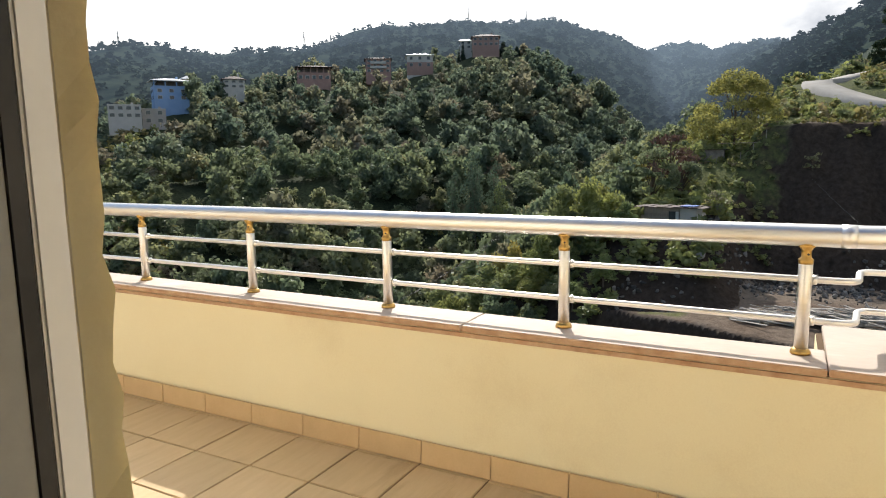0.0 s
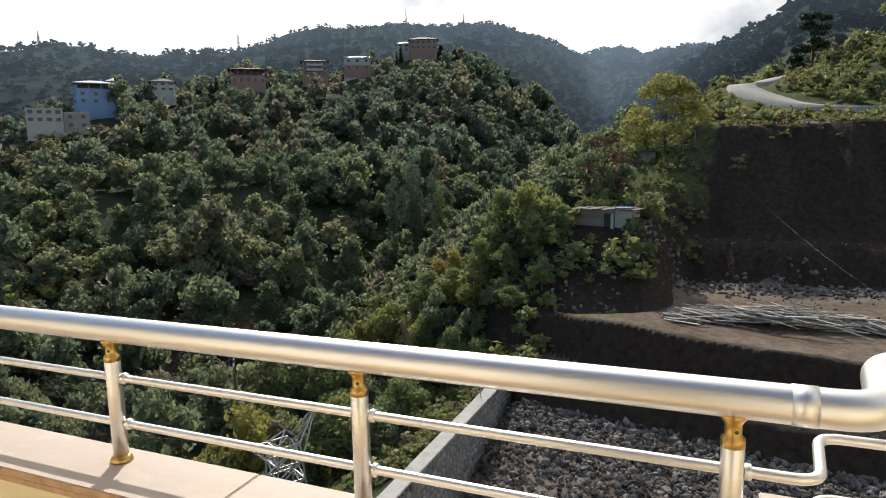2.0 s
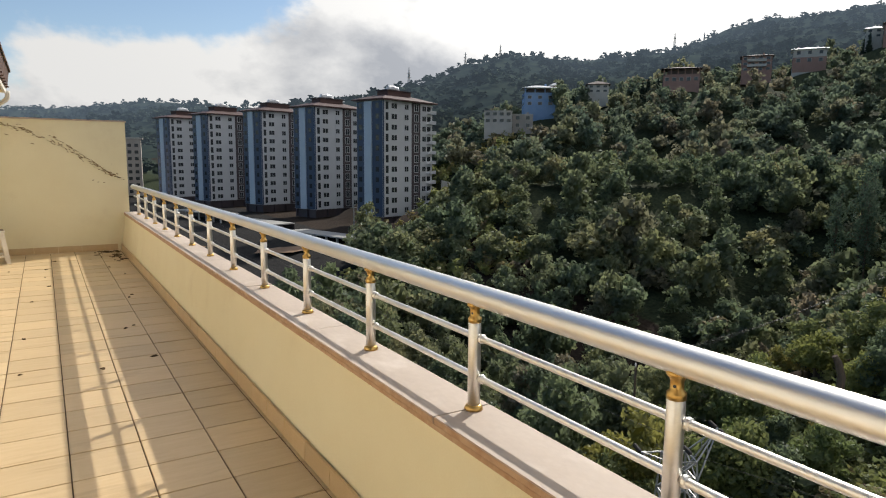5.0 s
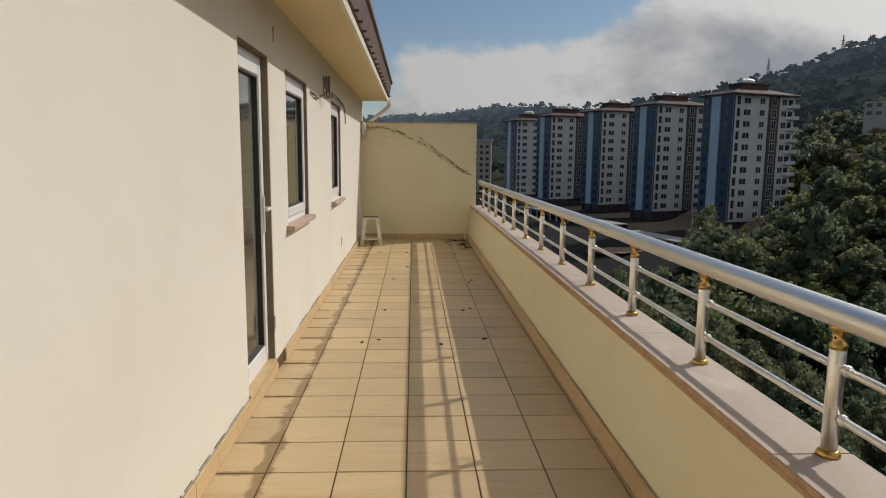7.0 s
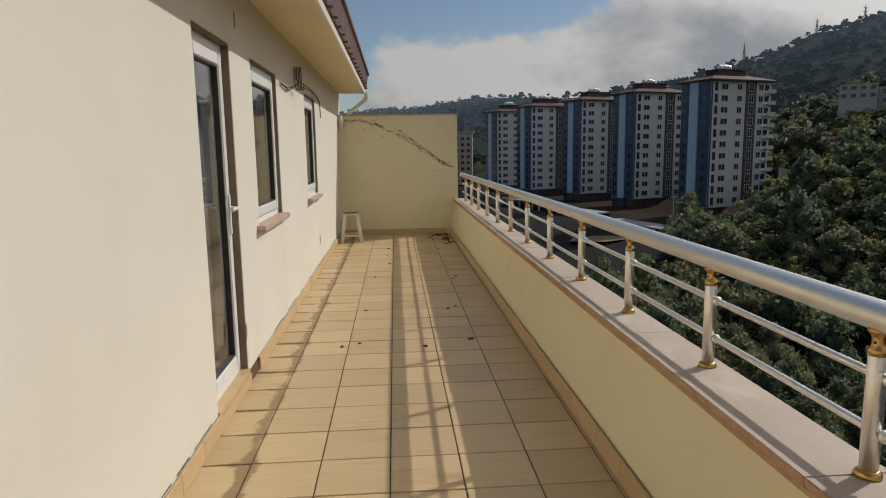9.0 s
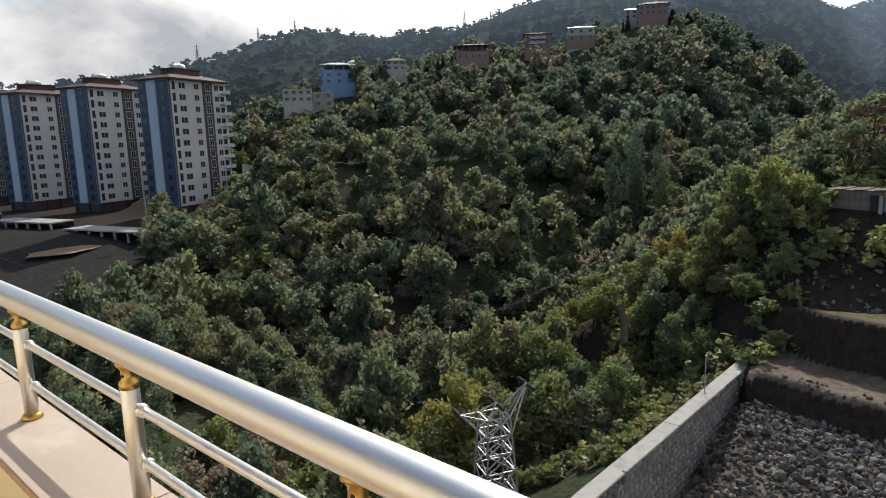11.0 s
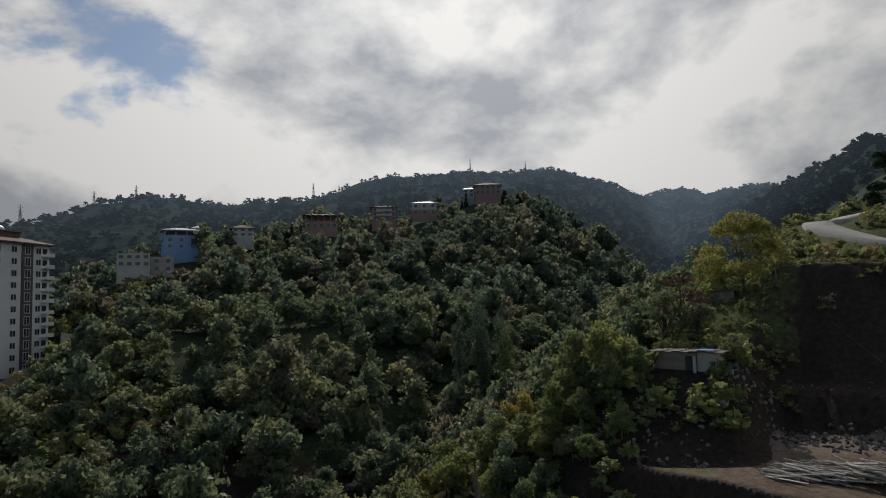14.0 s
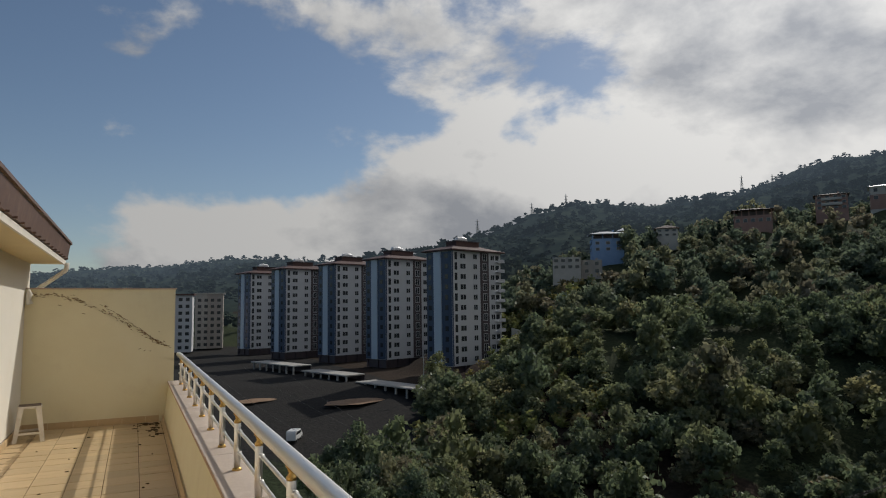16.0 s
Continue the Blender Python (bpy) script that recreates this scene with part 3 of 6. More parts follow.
roof = tagged(part("roof", bm, BROWN_TIN), label="brown metal roof with worn drip edge", category="roof", kind="structure")
bm = bmesh.new()
for k in range(40):
    y = Y0 + k * 0.4
    box(bm, EAVE_X + 0.022, EAVE_X + 0.082, y, y + 0.025, SOFFIT_Z + 0.058, SOFFIT_Z + 0.0775)
part("batten_row", bm, BROWN_TIN, roof)

# downpipe at the eaves' end
pipe = thing("downpipe", (0, 0, 0), label="cream downpipe slanting from the eaves to the wall", category="downpipe")
bm = bmesh.new()
tube(bm, bend([(0.46, EAVE_END - 0.05, SOFFIT_Z + 0.02), (0.46, EAVE_END - 0.05, SOFFIT_Z - 0.09), (0.06, EAVE_END + 0.02, SOFFIT_Z - 0.40), (0.06, EAVE_END + 0.02, SOFFIT_Z - 2.6)], 0.06), 0.035, 12)
part("pipe", bm, HOUSE_PAINT, pipe, smooth=True)


def pvc_unit(name, y0, y1, z0, z1, x, label, category, door=False):
    """A white frame with sash, gaskets and a pane, standing in its opening."""
    unit = tagged(new(name), label=label, category=category, kind="structure")
    def ring(a, b, lo, hi, w, xo, xi):
        return [(xi, xo, a, a + w, lo, hi), (xi, xo, b - w, b, lo, hi), (xi, xo, a + w, b - w, hi - w, hi), (xi, xo, a + w, b - w, lo, lo + w)]
    part("frame", boxes(*ring(y0, y1, z0, z1, 0.055, x, x - 0.07), bevel=0.004), PVC, unit)
    sash = part("sash", boxes(*ring(y0 + 0.058, y1 - 0.058, z0 + 0.058, z1 - 0.058, 0.07, x + 0.012, x - 0.055), bevel=0.006), PVC, unit)
    part("gasket", boxes(*ring(y0 + 0.126, y1 - 0.126, z0 + 0.126, z1 - 0.126, 0.012, x + 0.002, x - 0.04)), RUBBER, sash, "black rubber gasket")
    pane = part("pane", boxes((x - 0.03, x - 0.018, y0 + 0.13, y1 - 0.13, z0 + 0.13, z1 - 0.13)), GLASS, unit)
    pane.visible_shadow = False
    bm = bmesh.new()
    n = 40
    for k in range(n):
        a, b = y0 + (y1 - y0) * k / n, y0 + (y1 - y0) * (k + 1) / n
        fa, fb = 0.02 * math.sin(k * 1.9), 0.02 * math.sin((k + 1) * 1.9)
        vs = [bm.verts.new(p) for p in ((x - 0.16 + fa, a, z0), (x - 0.16 + fb, b, z0), (x - 0.16 + fb, b, z1), (x - 0.16 + fa, a, z1))]
        bm.faces.new(vs)
    bmesh.ops.remove_doubles(bm, verts=bm.verts[:], dist=1e-4)
    bmesh.ops.solidify(bm, geom=bm.faces[:], thickness=0.004)
    part("curtain", bm, CURTAIN, unit, "drawn grey curtain behind the glass", True)
    if door:
        bm = boxes((x + 0.013, x + 0.022, y1 - 0.11, y1 - 0.08, 0.93, 1.17), bevel=0.003)
        tube(bm, bend([(x + 0.02, y1 - 0.095, 1.09), (x + 0.062, y1 - 0.095, 1.09), (x + 0.062, y1 - 0.215, 1.085)], 0.02), 0.0095, 10)
        part("handle", bm, PVC, sash, "white lever handle")
    return unit


pvc_unit("door_1", *DOOR_OUT, 0.06, HEAD - 0.013, WALL_X - 0.045, "closed white pvc glazed terrace door", "door", True)
pvc_unit("window_1", *WIN_A, 0.90, HEAD - 0.013, WALL_X - 0.032, "white pvc window with a stone sill", "window")
pvc_unit("window_2", *WIN_B, 0.92, HEAD - 0.013, WALL_X - 0.032, "white pvc window further along the terrace wall", "window")
for k, (a, b) in enumerate((WIN_A, WIN_B)):
    sill = tagged(part("windowsill", boxes((WALL_X - 0.12, WALL_X + 0.06, a - 0.07, b + 0.03, 0.872, 0.912), bevel=0.006), SILL), label="worn brownish stone window sill", category="window sill", kind="structure", group="window sills of the terrace")
step = tagged(part("door_sill", boxes((WALL_X - 0.2, WALL_X + 0.012, DOOR_OUT[0], DOOR_OUT[1], 0.035, 0.064), (WALL_X + 0.001, WALL_X + 0.02, DOOR_OUT[0], DOOR_OUT[1], FLOOR, 0.033), bevel=0.003), SKIRT), label="tiled threshold under the terrace door", category="door sill", kind="structure")

# the doorway that is walked through
door_frame = tagged(new("door_2"), label="white pvc frame of the open terrace doorway", category="door frame", kind="structure")
part("frame", boxes((-0.092, -0.062, DOOR_IN[1] - 0.008, DOOR_IN[1] + 0.02, FLOOR, HEAD + 0.027), (-0.092, -0.062, DOOR_IN[0] + 0.002, DOOR_IN[0] + 0.05, FLOOR, HEAD + 0.027), (-0.092, -0.062, DOOR_IN[0] + 0.052, DOOR_IN[1] - 0.012, HEAD - 0.02, HEAD + 0.027), bevel=0.003), PVC, door_frame)
part("gasket", boxes((-0.108, -0.094, DOOR_IN[1] - 0.006, DOOR_IN[1] - 0.001, FLOOR, HEAD + 0.02)), RUBBER, door_frame, "black rubber gasket")
part("inner_lining", boxes((WALL_IN + 0.002, -0.110, DOOR_IN[1] - 0.004, DOOR_IN[1] - 0.001, FLOOR, HEAD + 0.02)), LINING, door_frame, "grey lining on the room side")
bm = bmesh.new()
rng = random.Random(4)
zs = [FLOOR + k * (HEAD + 0.06) / 60 for k in range(61)]
strip = [[bm.verts.new((WALL_X + dx + (rng.uniform(-1, 1) * 0.004 if j == 1 else 0), DOOR_IN[1] + dy - (rng.uniform(0, 0.012) if j else 0), z)) for j, (dx, dy) in enumerate(((-0.028, -0.003), (0.002, -0.006), (0.003, 0.014)))] for z in zs]
for a, b in zip(strip, strip[1:]):
    for j in range(2):
        bm.faces.new((a[j], a[j + 1], b[j + 1], b[j]))
bmesh.ops.solidify(bm, geom=bm.faces[:], thickness=0.004)
part("plaster_edge", bm, PAINT, door_frame, "chipped plaster edge")

# ---- coping stones and railing ----
rng = random.Random(7)
coping = tagged(part("trim_coping_bed", boxes((CAP_IN + 0.02, 2.15, -1.76, Y1 - 0.003, CAP_Z - 0.034, CAP_Z - 0.024), (CAP_IN + 0.02, 2.51, Y0, -1.762, CAP_Z - 0.034, CAP_Z - 0.024)), GROUT), label="beige marble coping along the parapet", category="coping", kind="structure")
def slab_mesh(length, width):
    bm = boxes((0, width, 0.0015, length - 0.0015, 0, 0.026), bevel=0.003)
    me = link_mesh("coping_stone", bm, MARBLE)
    me.materials.append(MARBLE_RAW)
    for p in me.polygons:
        if p.center.x < 0.004 and abs(p.normal.x) > 0.5:
            p.material_index = 1
    return me


slab = slab_mesh(1.32, CAP_OUT - CAP_IN)
y = -1.78
while y < Y1 - 1.4:
    piece("coping_stone", slab, coping, pose(CAP_IN + rng.uniform(-0.003, 0.003), y, CAP_Z - 0.026 + rng.uniform(-0.0015, 0.001), 0, 0, rng.uniform(-0.1, 0.1)))
    y += 1.32
piece("coping_stone", slab_mesh(Y1 - 0.004 - y, CAP_OUT - CAP_IN), coping, pose(CAP_IN, y, CAP_Z - 0.026))
wide = slab_mesh(1.40, 2.56 - CAP_IN)
for k in range(2):
    piece("coping_stone", wide, coping, pose(CAP_IN, -1.782 - 1.40 * (k + 1), CAP_Z - 0.026))
bm = boxes((FACE_X - 0.008, FACE_X - 0.001, Y0, Y1, CAP_Z - 0.052, CAP_Z - 0.034))
part("mortar_line", bm, MARBLE_RAW, coping, "stained mortar line")

RAIL_X, RAIL_Z, BAR_HI, BAR_LO, STEP = 2.10, 0.992, 0.838, 0.694, 0.851
JOG_Y, JOG_X = -1.96, 2.41
railing = thing("railing", (RAIL_X, 0, CAP_Z), label="brushed aluminium balcony railing with gold collars on the coping", category="railing")


def local(pts):
    return [(x - RAIL_X, y, z - CAP_Z) for x, y, z in pts]


part("handrail", tube(bmesh.new(), local(bend([(RAIL_X, Y1 - 0.005, RAIL_Z), (RAIL_X, JOG_Y, RAIL_Z), (JOG_X, JOG_Y - 0.04, RAIL_Z), (JOG_X, Y0 + 0.01, RAIL_Z)], 0.09, 8)), 0.0385, 24), ALU, railing, smooth=True)
part("joint_ring", tube(bmesh.new(), local([(RAIL_X, JOG_Y + 0.16, RAIL_Z), (RAIL_X, JOG_Y + 0.115, RAIL_Z)]), 0.0400, 24), ALU, railing, smooth=True)
for z in (BAR_HI, BAR_LO):
    part("bar", tube(bmesh.new(), local(bend([(RAIL_X + 0.012, Y1 - 0.005, z), (RAIL_X + 0.012, JOG_Y + 0.10, z), (JOG_X - 0.07, JOG_Y + 0.08, z), (JOG_X - 0.07, Y0 + 0.01, z)], 0.05, 6)), 0.0118, 14), ALU, railing, smooth=True)
post_me = link_mesh("post", lathe(bmesh.new(), [(0.0225, 0.0), (0.0225, 0.318), (0.020, 0.322)], 20), ALU, True)
foot_me = link_mesh("base_collar", lathe(bmesh.new(), [(0.033, 0.0), (0.033, 0.006), (0.030, 0.013), (0.025, 0.018), (0.0235, 0.019)], 24), GOLD, True)
neck_me = link_mesh("neck_collar", lathe(bmesh.new(), [(0.0235, 0.316), (0.0235, 0.332), (0.0165, 0.338), (0.0165, 0.362), (0.021, 0.370), (0.027, 0.376), (0.027, 0.386)], 24), GOLD, True)
screw_me = link_mesh("screw", lathe(bmesh.new(), [(0.0042, -0.0175), (0.0042, 0.0175)], 8), RUBBER)
clip_me = link_mesh("bar_clip", lathe(bmesh.new(), [(0.010, -0.008), (0.017, -0.006), (0.017, 0.006), (0.010, 0.008)], 12), ALU, True)
posts = [k * STEP for k in range(-2, 13)] + [-2.65, -3.5, -4.35]
for y in posts:
    dx = 0.0 if y > JOG_Y else JOG_X - RAIL_X
    post = piece("post", post_me, railing, pose(dx, y, 0))
    piece("base_collar", foot_me, post, pose(0, 0, 0.0002))
    piece("neck_collar", neck_me, post, pose(0, 0, 0))
    piece("screw", screw_me, post, pose(0, 0, 0.350, 0, 90, 20))
    for z in (BAR_HI, BAR_LO):
        piece("bar_clip", clip_me, post, pose(0.012 if y > JOG_Y else -0.07 + 0.0, -0.030, z - CAP_Z, 90, 0, 0))

# ---- the land ----
EYE_X, EYE_Y = 1.0, -1.0


def ring(az, nodes, col):
    n = np.array(nodes)
    return np.interp(az, n[:, 0], n[:, col])


# bearings from the terrace (degrees), distances and heights of the landforms
RAVINE = ((-10, 92, -27), (12, 100, -25), (22, 104, -25), (35, 85, -30), (50, 86, -31), (59, 104, -30), (65, 124, -25), (71, 150, -20), (78, 190, -13), (84, 222, -8), (92, 240, -2), (110, 240, 8))
SHELF = ((-10, 330, -14), (12, 330, -14), (22, 250, -8), (28, 205, -5), (32, 195, -3.5), (36, 226, 10), (40, 252, 18), (52, 283, 30), (57, 311, 36), (60, 314, 39), (65, 331, 50), (69, 321, 47), (73.5, 301, 29), (77.2, 291, 12), (80, 272, 1), (84, 262, -5), (92, 270, 12), (110, 270, 30))
BEHIND = ((-10, 480, -6), (20, 420, 2), (36, 420, 22), (50, 460, 44), (60, 500, 56), (70, 520, 55), (77, 480, 15), (80, 460, 2), (84, 420, -2), (88, 400, 14), (92, 380, 24), (97, 340, 34), (120, 330, 44))
RIDGE = ((-20, 1500, 74), (-5, 1500, 80), (2, 1500, 98), (8, 1200, 91), (16, 880, 66), (23.3, 620, 57), (31.4, 810, 101), (36.8, 1000, 160), (43, 1060, 155), (49.6, 1110, 172), (51.8, 1160, 192), (56.7, 1210, 226), (61, 1260, 250), (66, 1310, 254), (71.6, 1360, 266), (75, 1340, 238), (77.2, 1310, 206), (78.8, 1250, 166), (79.6, 1180, 120), (81, 1010, 58), (82.7, 900, 59), (84, 900, 67), (85.3, 860, 81), (86.9, 820, 92), (89.3, 780, 105), (91.2, 740, 112), (93.4, 710, 124), (95.7, 680, 132), (97, 660, 124), (101, 640, 115), (120, 620, 125))
FAR = ((-20, 2500, 40), (60, 2500, 150), (70, 2600, 250), (76, 2650, 350), (79.0, 2650, 372), (80.2, 2650, 392), (82.1, 2650, 402), (84, 2650, 362), (85.7, 2650, 374), (88.5, 2650, 374), (91, 2600, 300), (120, 2600, 150))


def smooth(lo, hi, v):
    t = np.clip((v - lo) / (hi - lo), 0, 1)
    return t * t * (3 - 2 * t)


def wobble(x, y, scale, seed=0.0):
    """Cheap uneven ground: turned sine waves."""
    a, b = x / scale + seed, y / scale - seed
    return (np.sin(a * 2.1 + 1.3 * np.sin(b * 1.7)) + np.sin(b * 2.7 + 1.1 * np.sin(a * 2.3 + 2)) + 0.6 * np.sin(a * 5.1 + b * 3.7) + 0.4 * np.sin(b * 8.3 - a * 6.1)) / 3.0


EDGE_BENCH = ((-60, 38.0), (-40, 43.5), (-15, 51.8), (-5.5, 53.2), (0, 55.6), (5.6, 58.2), (10.5, 59.6), (15, 62), (22, 66))
EDGE_TRACK = ((-60, 36.0), (-25, 44.5), (-5, 49.6), (6, 52), (14, 53.8), (15.5, 56))
CUT = ((40, -13.4), (60, -13.4), (79, -13.2), (82.3, -9.4), (85.5, -9.0), (98, 4.6), (111, 5.6), (124, 8.0), (141, 12.8), (170, 17.5), (250, 21), (400, 24))
NOSE = ((40, -24), (54, -20.5), (62, -15.5), (70, -9.5), (74, -6.8), (86, -5.2), (96, -0.3), (106, 0.3), (124, 4.5), (141, 4.0), (170, -2), (250, -9), (400, -12))
NOSE_Y = ((40, 12), (58, 14), (66, 16), (76, 14), (90, 11), (106, 9.5), (141, 12), (200, 22), (300, 34))


TOWERS = [(78.9, 157.4), (72.1, 190.5), (63.8, 218.5), (52.6, 247.0), (44.6, 279.0)]  # near corners of the blocks


def col(v, nodes):
    n = np.array(nodes)
    return np.interp(v, n[:, 0], n[:, 1])


def land(x, y):
    """Height of the ground, and how far it is grass, bare earth, asphalt and soil darkened for shade."""
    x, y = np.asarray(x, float), np.asarray(y, float)
    dx, dy = x - EYE_X, y - EYE_Y
    r = np.hypot(dx, dy)
    az = (np.degrees(np.arctan2(dx, dy)) + 150) % 360 - 150
    back = smooth(118, 140, az) + smooth(-25, -60, az)
    a = np.clip(az, -20, 119)
    z = np.full_like(r, -27.0)
    knots = [(np.full_like(r, 3.0), np.full_like(r, -27.0))] + [(ring(a, n, 1), ring(a, n, 2)) for n in (RAVINE, SHELF, BEHIND, RIDGE, FAR)] + [(np.full_like(r, 5200.0), np.full_like(r, 60.0))]
    for (r0, z0), (r1, z1) in zip(knots, knots[1:]):
        t = np.clip((r - r0) / (r1 - r0), 0, 1)
        z = np.where(r >= r0, z0 + (z1 - z0) * t, z)
    z = z * (1 - back) + back * (-26 + 0.05 * np.clip(r - 60, 0, 900))
    # a wooded rib across the facing slope, with a shaded hollow behind it
    rib = smooth(31, 38, az) * smooth(76, 66, az)
    z = z + rib * (4.0 * np.exp(-((r - 152 - 0.5 * (az - 40)) / 20) ** 2) - 3.5 * np.exp(-((r - 194 - 0.7 * (az - 40)) / 20) ** 2))
    # the near spur with its excavation
    cut, nose = col(x + 1.5 * wobble(x * 0.3, y, 5.0, 3) + 1.0 * wobble(x * 0.2, y, 1.9, 7), CUT), col(x, NOSE)
    bench = col(y, EDGE_BENCH)
    track = col(y, EDGE_TRACK)
    low = -17.4 - 2.0 * smooth(track + 0.4, track - 0.8, x) - 0.20 * np.clip(track - x, 0, 22)
    cut = np.where(x < 90, low + (cut - low) * smooth(bench - 1.3, bench + 0.3, x), cut)
    # behind the lane's bend the spur falls away to the side valley, and rises on the other hand
    fall = smooth(146, 176, x) * smooth(-14, -3, y)
    cut = cut * (1 - fall) + fall * (13.5 - 0.09 * np.clip(x - 146, 0, 400)) + 5.0 * smooth(-18, -30, y) * smooth(126, 150, x) * smooth(210, 175, x)
    k = smooth(1.5, 6.5, y + 0.02 * (x - 60) + 0.8 * wobble(x, y, 9.0)) * smooth(61, 66, x + 0.2 * (y - 8))
    top = cut * (1 - k) + nose * k
    far_edge = col(x, NOSE_Y)
    over = np.clip(y - far_edge, 0, None)
    spur = top - 0.62 * over
    wall_side = smooth(15.2, 15.7, y) * smooth(58.5, 56.5, x)
    spur = spur * (1 - wall_side) + wall_side * (-18.9 - 0.60 * np.clip(y - 15.5, 0, 60))
    near = smooth(26, 34, x) * (1 - smooth(330, 420, x)) * (1 - back)
    z = z * (1 - near) + near * np.maximum(z, spur)
    pit = smooth(15.6, 15.0, y) * smooth(28, 34, x) * smooth(60, 56, x) * smooth(-60, -40, y)
    z = z * (1 - pit) + pit * np.minimum(z, top)
    # uneven ground
    z = z + wobble(x, y, 4.0, 3) * 0.16 * smooth(30, 45, r) + wobble(x, y, 23.0, 1) * np.clip((r - 130) * 0.012, 0, 2.2) + wobble(x, y, 90.0, 5) * np.clip((r - 400) * 0.012, 0, 9.0) + wobble(x, y, 300.0, 2) * np.clip((r - 500) * 0.01, 0, 8.0)
    # level ground round the tower blocks, and the street before them
    lot = smooth(28, 24, az + 0.02 * r) * smooth(105, 125, r) * smooth(345, 325, r) * smooth(-40, -30, az)
    level = np.interp(r, [110, 128, 150, 165, 340], [-23, -21.5, -18.5, -16.6, -15.5])
    z = z * (1 - lot) + level * lot
    for cx, cy in TOWERS:
        u, v = 0.943 * (x - cx) + 0.333 * (y - cy), 0.943 * (y - cy) - 0.333 * (x - cx)
        pad = smooth(-8, -5, u) * smooth(27, 23, u) * smooth(-9, -6, v) * smooth(16, 12, v)
        z = z * (1 - pad) - 16.5 * pad
        lot = np.maximum(lot, pad)
    earth = np.clip(smooth(6, 1, y + 0.02 * (x - 60)) * smooth(26, 34, x) * smooth(120, 104, x) + pit + 0.9 * smooth(13, 18, y) * smooth(30, 20, y) * smooth(62, 56, x) * smooth(38, 44, x) + smooth(56, 60, x) * smooth(66, 62, x) * smooth(18, 12, y) * smooth(2, 6, y), 0, 1) * (1 - back)
    grass = np.clip(0.72 * smooth(85, 90, x) * smooth(112, 104, x) * smooth(-4, 0, y) * smooth(11, 8, y) + smooth(100, 108, x) * smooth(190, 160, x) * smooth(16, 4, y) * smooth(-60, -30, y) * 0.55 + 0.7 * smooth(58, 60.5, x) * smooth(64, 61, x) * smooth(4, 7, y) * smooth(12, 10, y)
                    + 0.45 * smooth(29.0, 30.5, az) * smooth(33.5, 32, az) * smooth(168, 176, r) * smooth(212, 200, r) + 0.45 * smooth(380, 700, r) * (wobble(x, y, 140, 8) > 0.35), 0, 1)
    earth = earth * (1 - 0.85 * grass)
    # soil coloured darker for shade: cut bank, bench lips and nose front
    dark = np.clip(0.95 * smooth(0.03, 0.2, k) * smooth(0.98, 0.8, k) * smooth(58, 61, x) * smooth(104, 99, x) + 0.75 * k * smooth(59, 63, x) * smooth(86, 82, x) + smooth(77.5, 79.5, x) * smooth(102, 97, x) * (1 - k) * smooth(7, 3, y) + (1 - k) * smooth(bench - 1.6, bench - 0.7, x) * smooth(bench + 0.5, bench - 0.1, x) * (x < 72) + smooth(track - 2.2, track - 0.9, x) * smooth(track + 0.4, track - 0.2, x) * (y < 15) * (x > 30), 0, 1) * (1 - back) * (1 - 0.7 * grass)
    return z, grass, earth, lot, dark


def distant(x, y):
    return smooth(330, 460, np.hypot(x - EYE_X, y - EYE_Y))


def haze_glow(x, y):
    """Strength of the haze painted on the far ranges, growing with distance."""
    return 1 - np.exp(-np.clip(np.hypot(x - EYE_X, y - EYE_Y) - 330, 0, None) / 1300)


def grid_mesh(name, az_list, r_list, mat, centre_fan=True):
    A, R = np.meshgrid(np.radians(az_list), r_list, indexing="ij")
    X, Y = EYE_X + R * np.sin(A), EYE_Y + R * np.cos(A)
    Z, grass_z, earth_z, lot_z, dark_z = land(X.ravel(), Y.ravel())
    n, m = A.shape
    co = np.stack([X.ravel(), Y.ravel(), Z], 1)
    i = np.arange(n)[:, None] * m + np.arange(m - 1)[None, :]
    j = (np.arange(n)[:, None] + 1) % n * m + np.arange(m - 1)[None, :]
    quads = np.stack([i, i + 1, j + 1, j], -1).reshape(-1, 4)
    centre = len(co)
    co = np.vstack([co, [[EYE_X, EYE_Y, float(np.mean(Z.reshape(n, m)[:, 0]))]]])
    fan = np.stack([np.full(n, centre), np.arange(n) * m, (np.arange(n) + 1) % n * m], 1) if centre_fan else np.zeros((0, 3), int)
    me = bpy.data.meshes.new(name)
    me.from_pydata(co.tolist(), [], quads.tolist() + fan.tolist())
    for key, v in (("grass", grass_z), ("earth", earth_z), ("asphalt", lot_z), ("shaded_soil", dark_z), ("distant", distant(X.ravel(), Y.ravel())), ("haze_glow", haze_glow(X.ravel(), Y.ravel()))):
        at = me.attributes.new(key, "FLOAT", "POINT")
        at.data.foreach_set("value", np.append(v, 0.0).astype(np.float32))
    me.polygons.foreach_set("use_smooth", [True] * len(me.polygons))
    me.materials.append(mat)
    return me


az_list = np.concatenate([np.arange(-14, 112, 0.4), np.arange(112, 346, 6.0)])
r_list = np.concatenate([np.arange(6, 40, 2.0), np.arange(40, 66, 0.35), np.arange(66, 130, 0.9), np.arange(130, 345, 3.5), np.arange(345, 1450, 17), np.arange(1450, 5000, 150)])
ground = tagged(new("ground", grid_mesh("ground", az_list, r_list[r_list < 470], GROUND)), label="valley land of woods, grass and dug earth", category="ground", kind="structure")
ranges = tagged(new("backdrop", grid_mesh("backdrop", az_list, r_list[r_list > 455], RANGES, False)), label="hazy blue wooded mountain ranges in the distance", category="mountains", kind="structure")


def height(x, y):
    return float(land(np.array([x]), np.array([y]))[0][0])


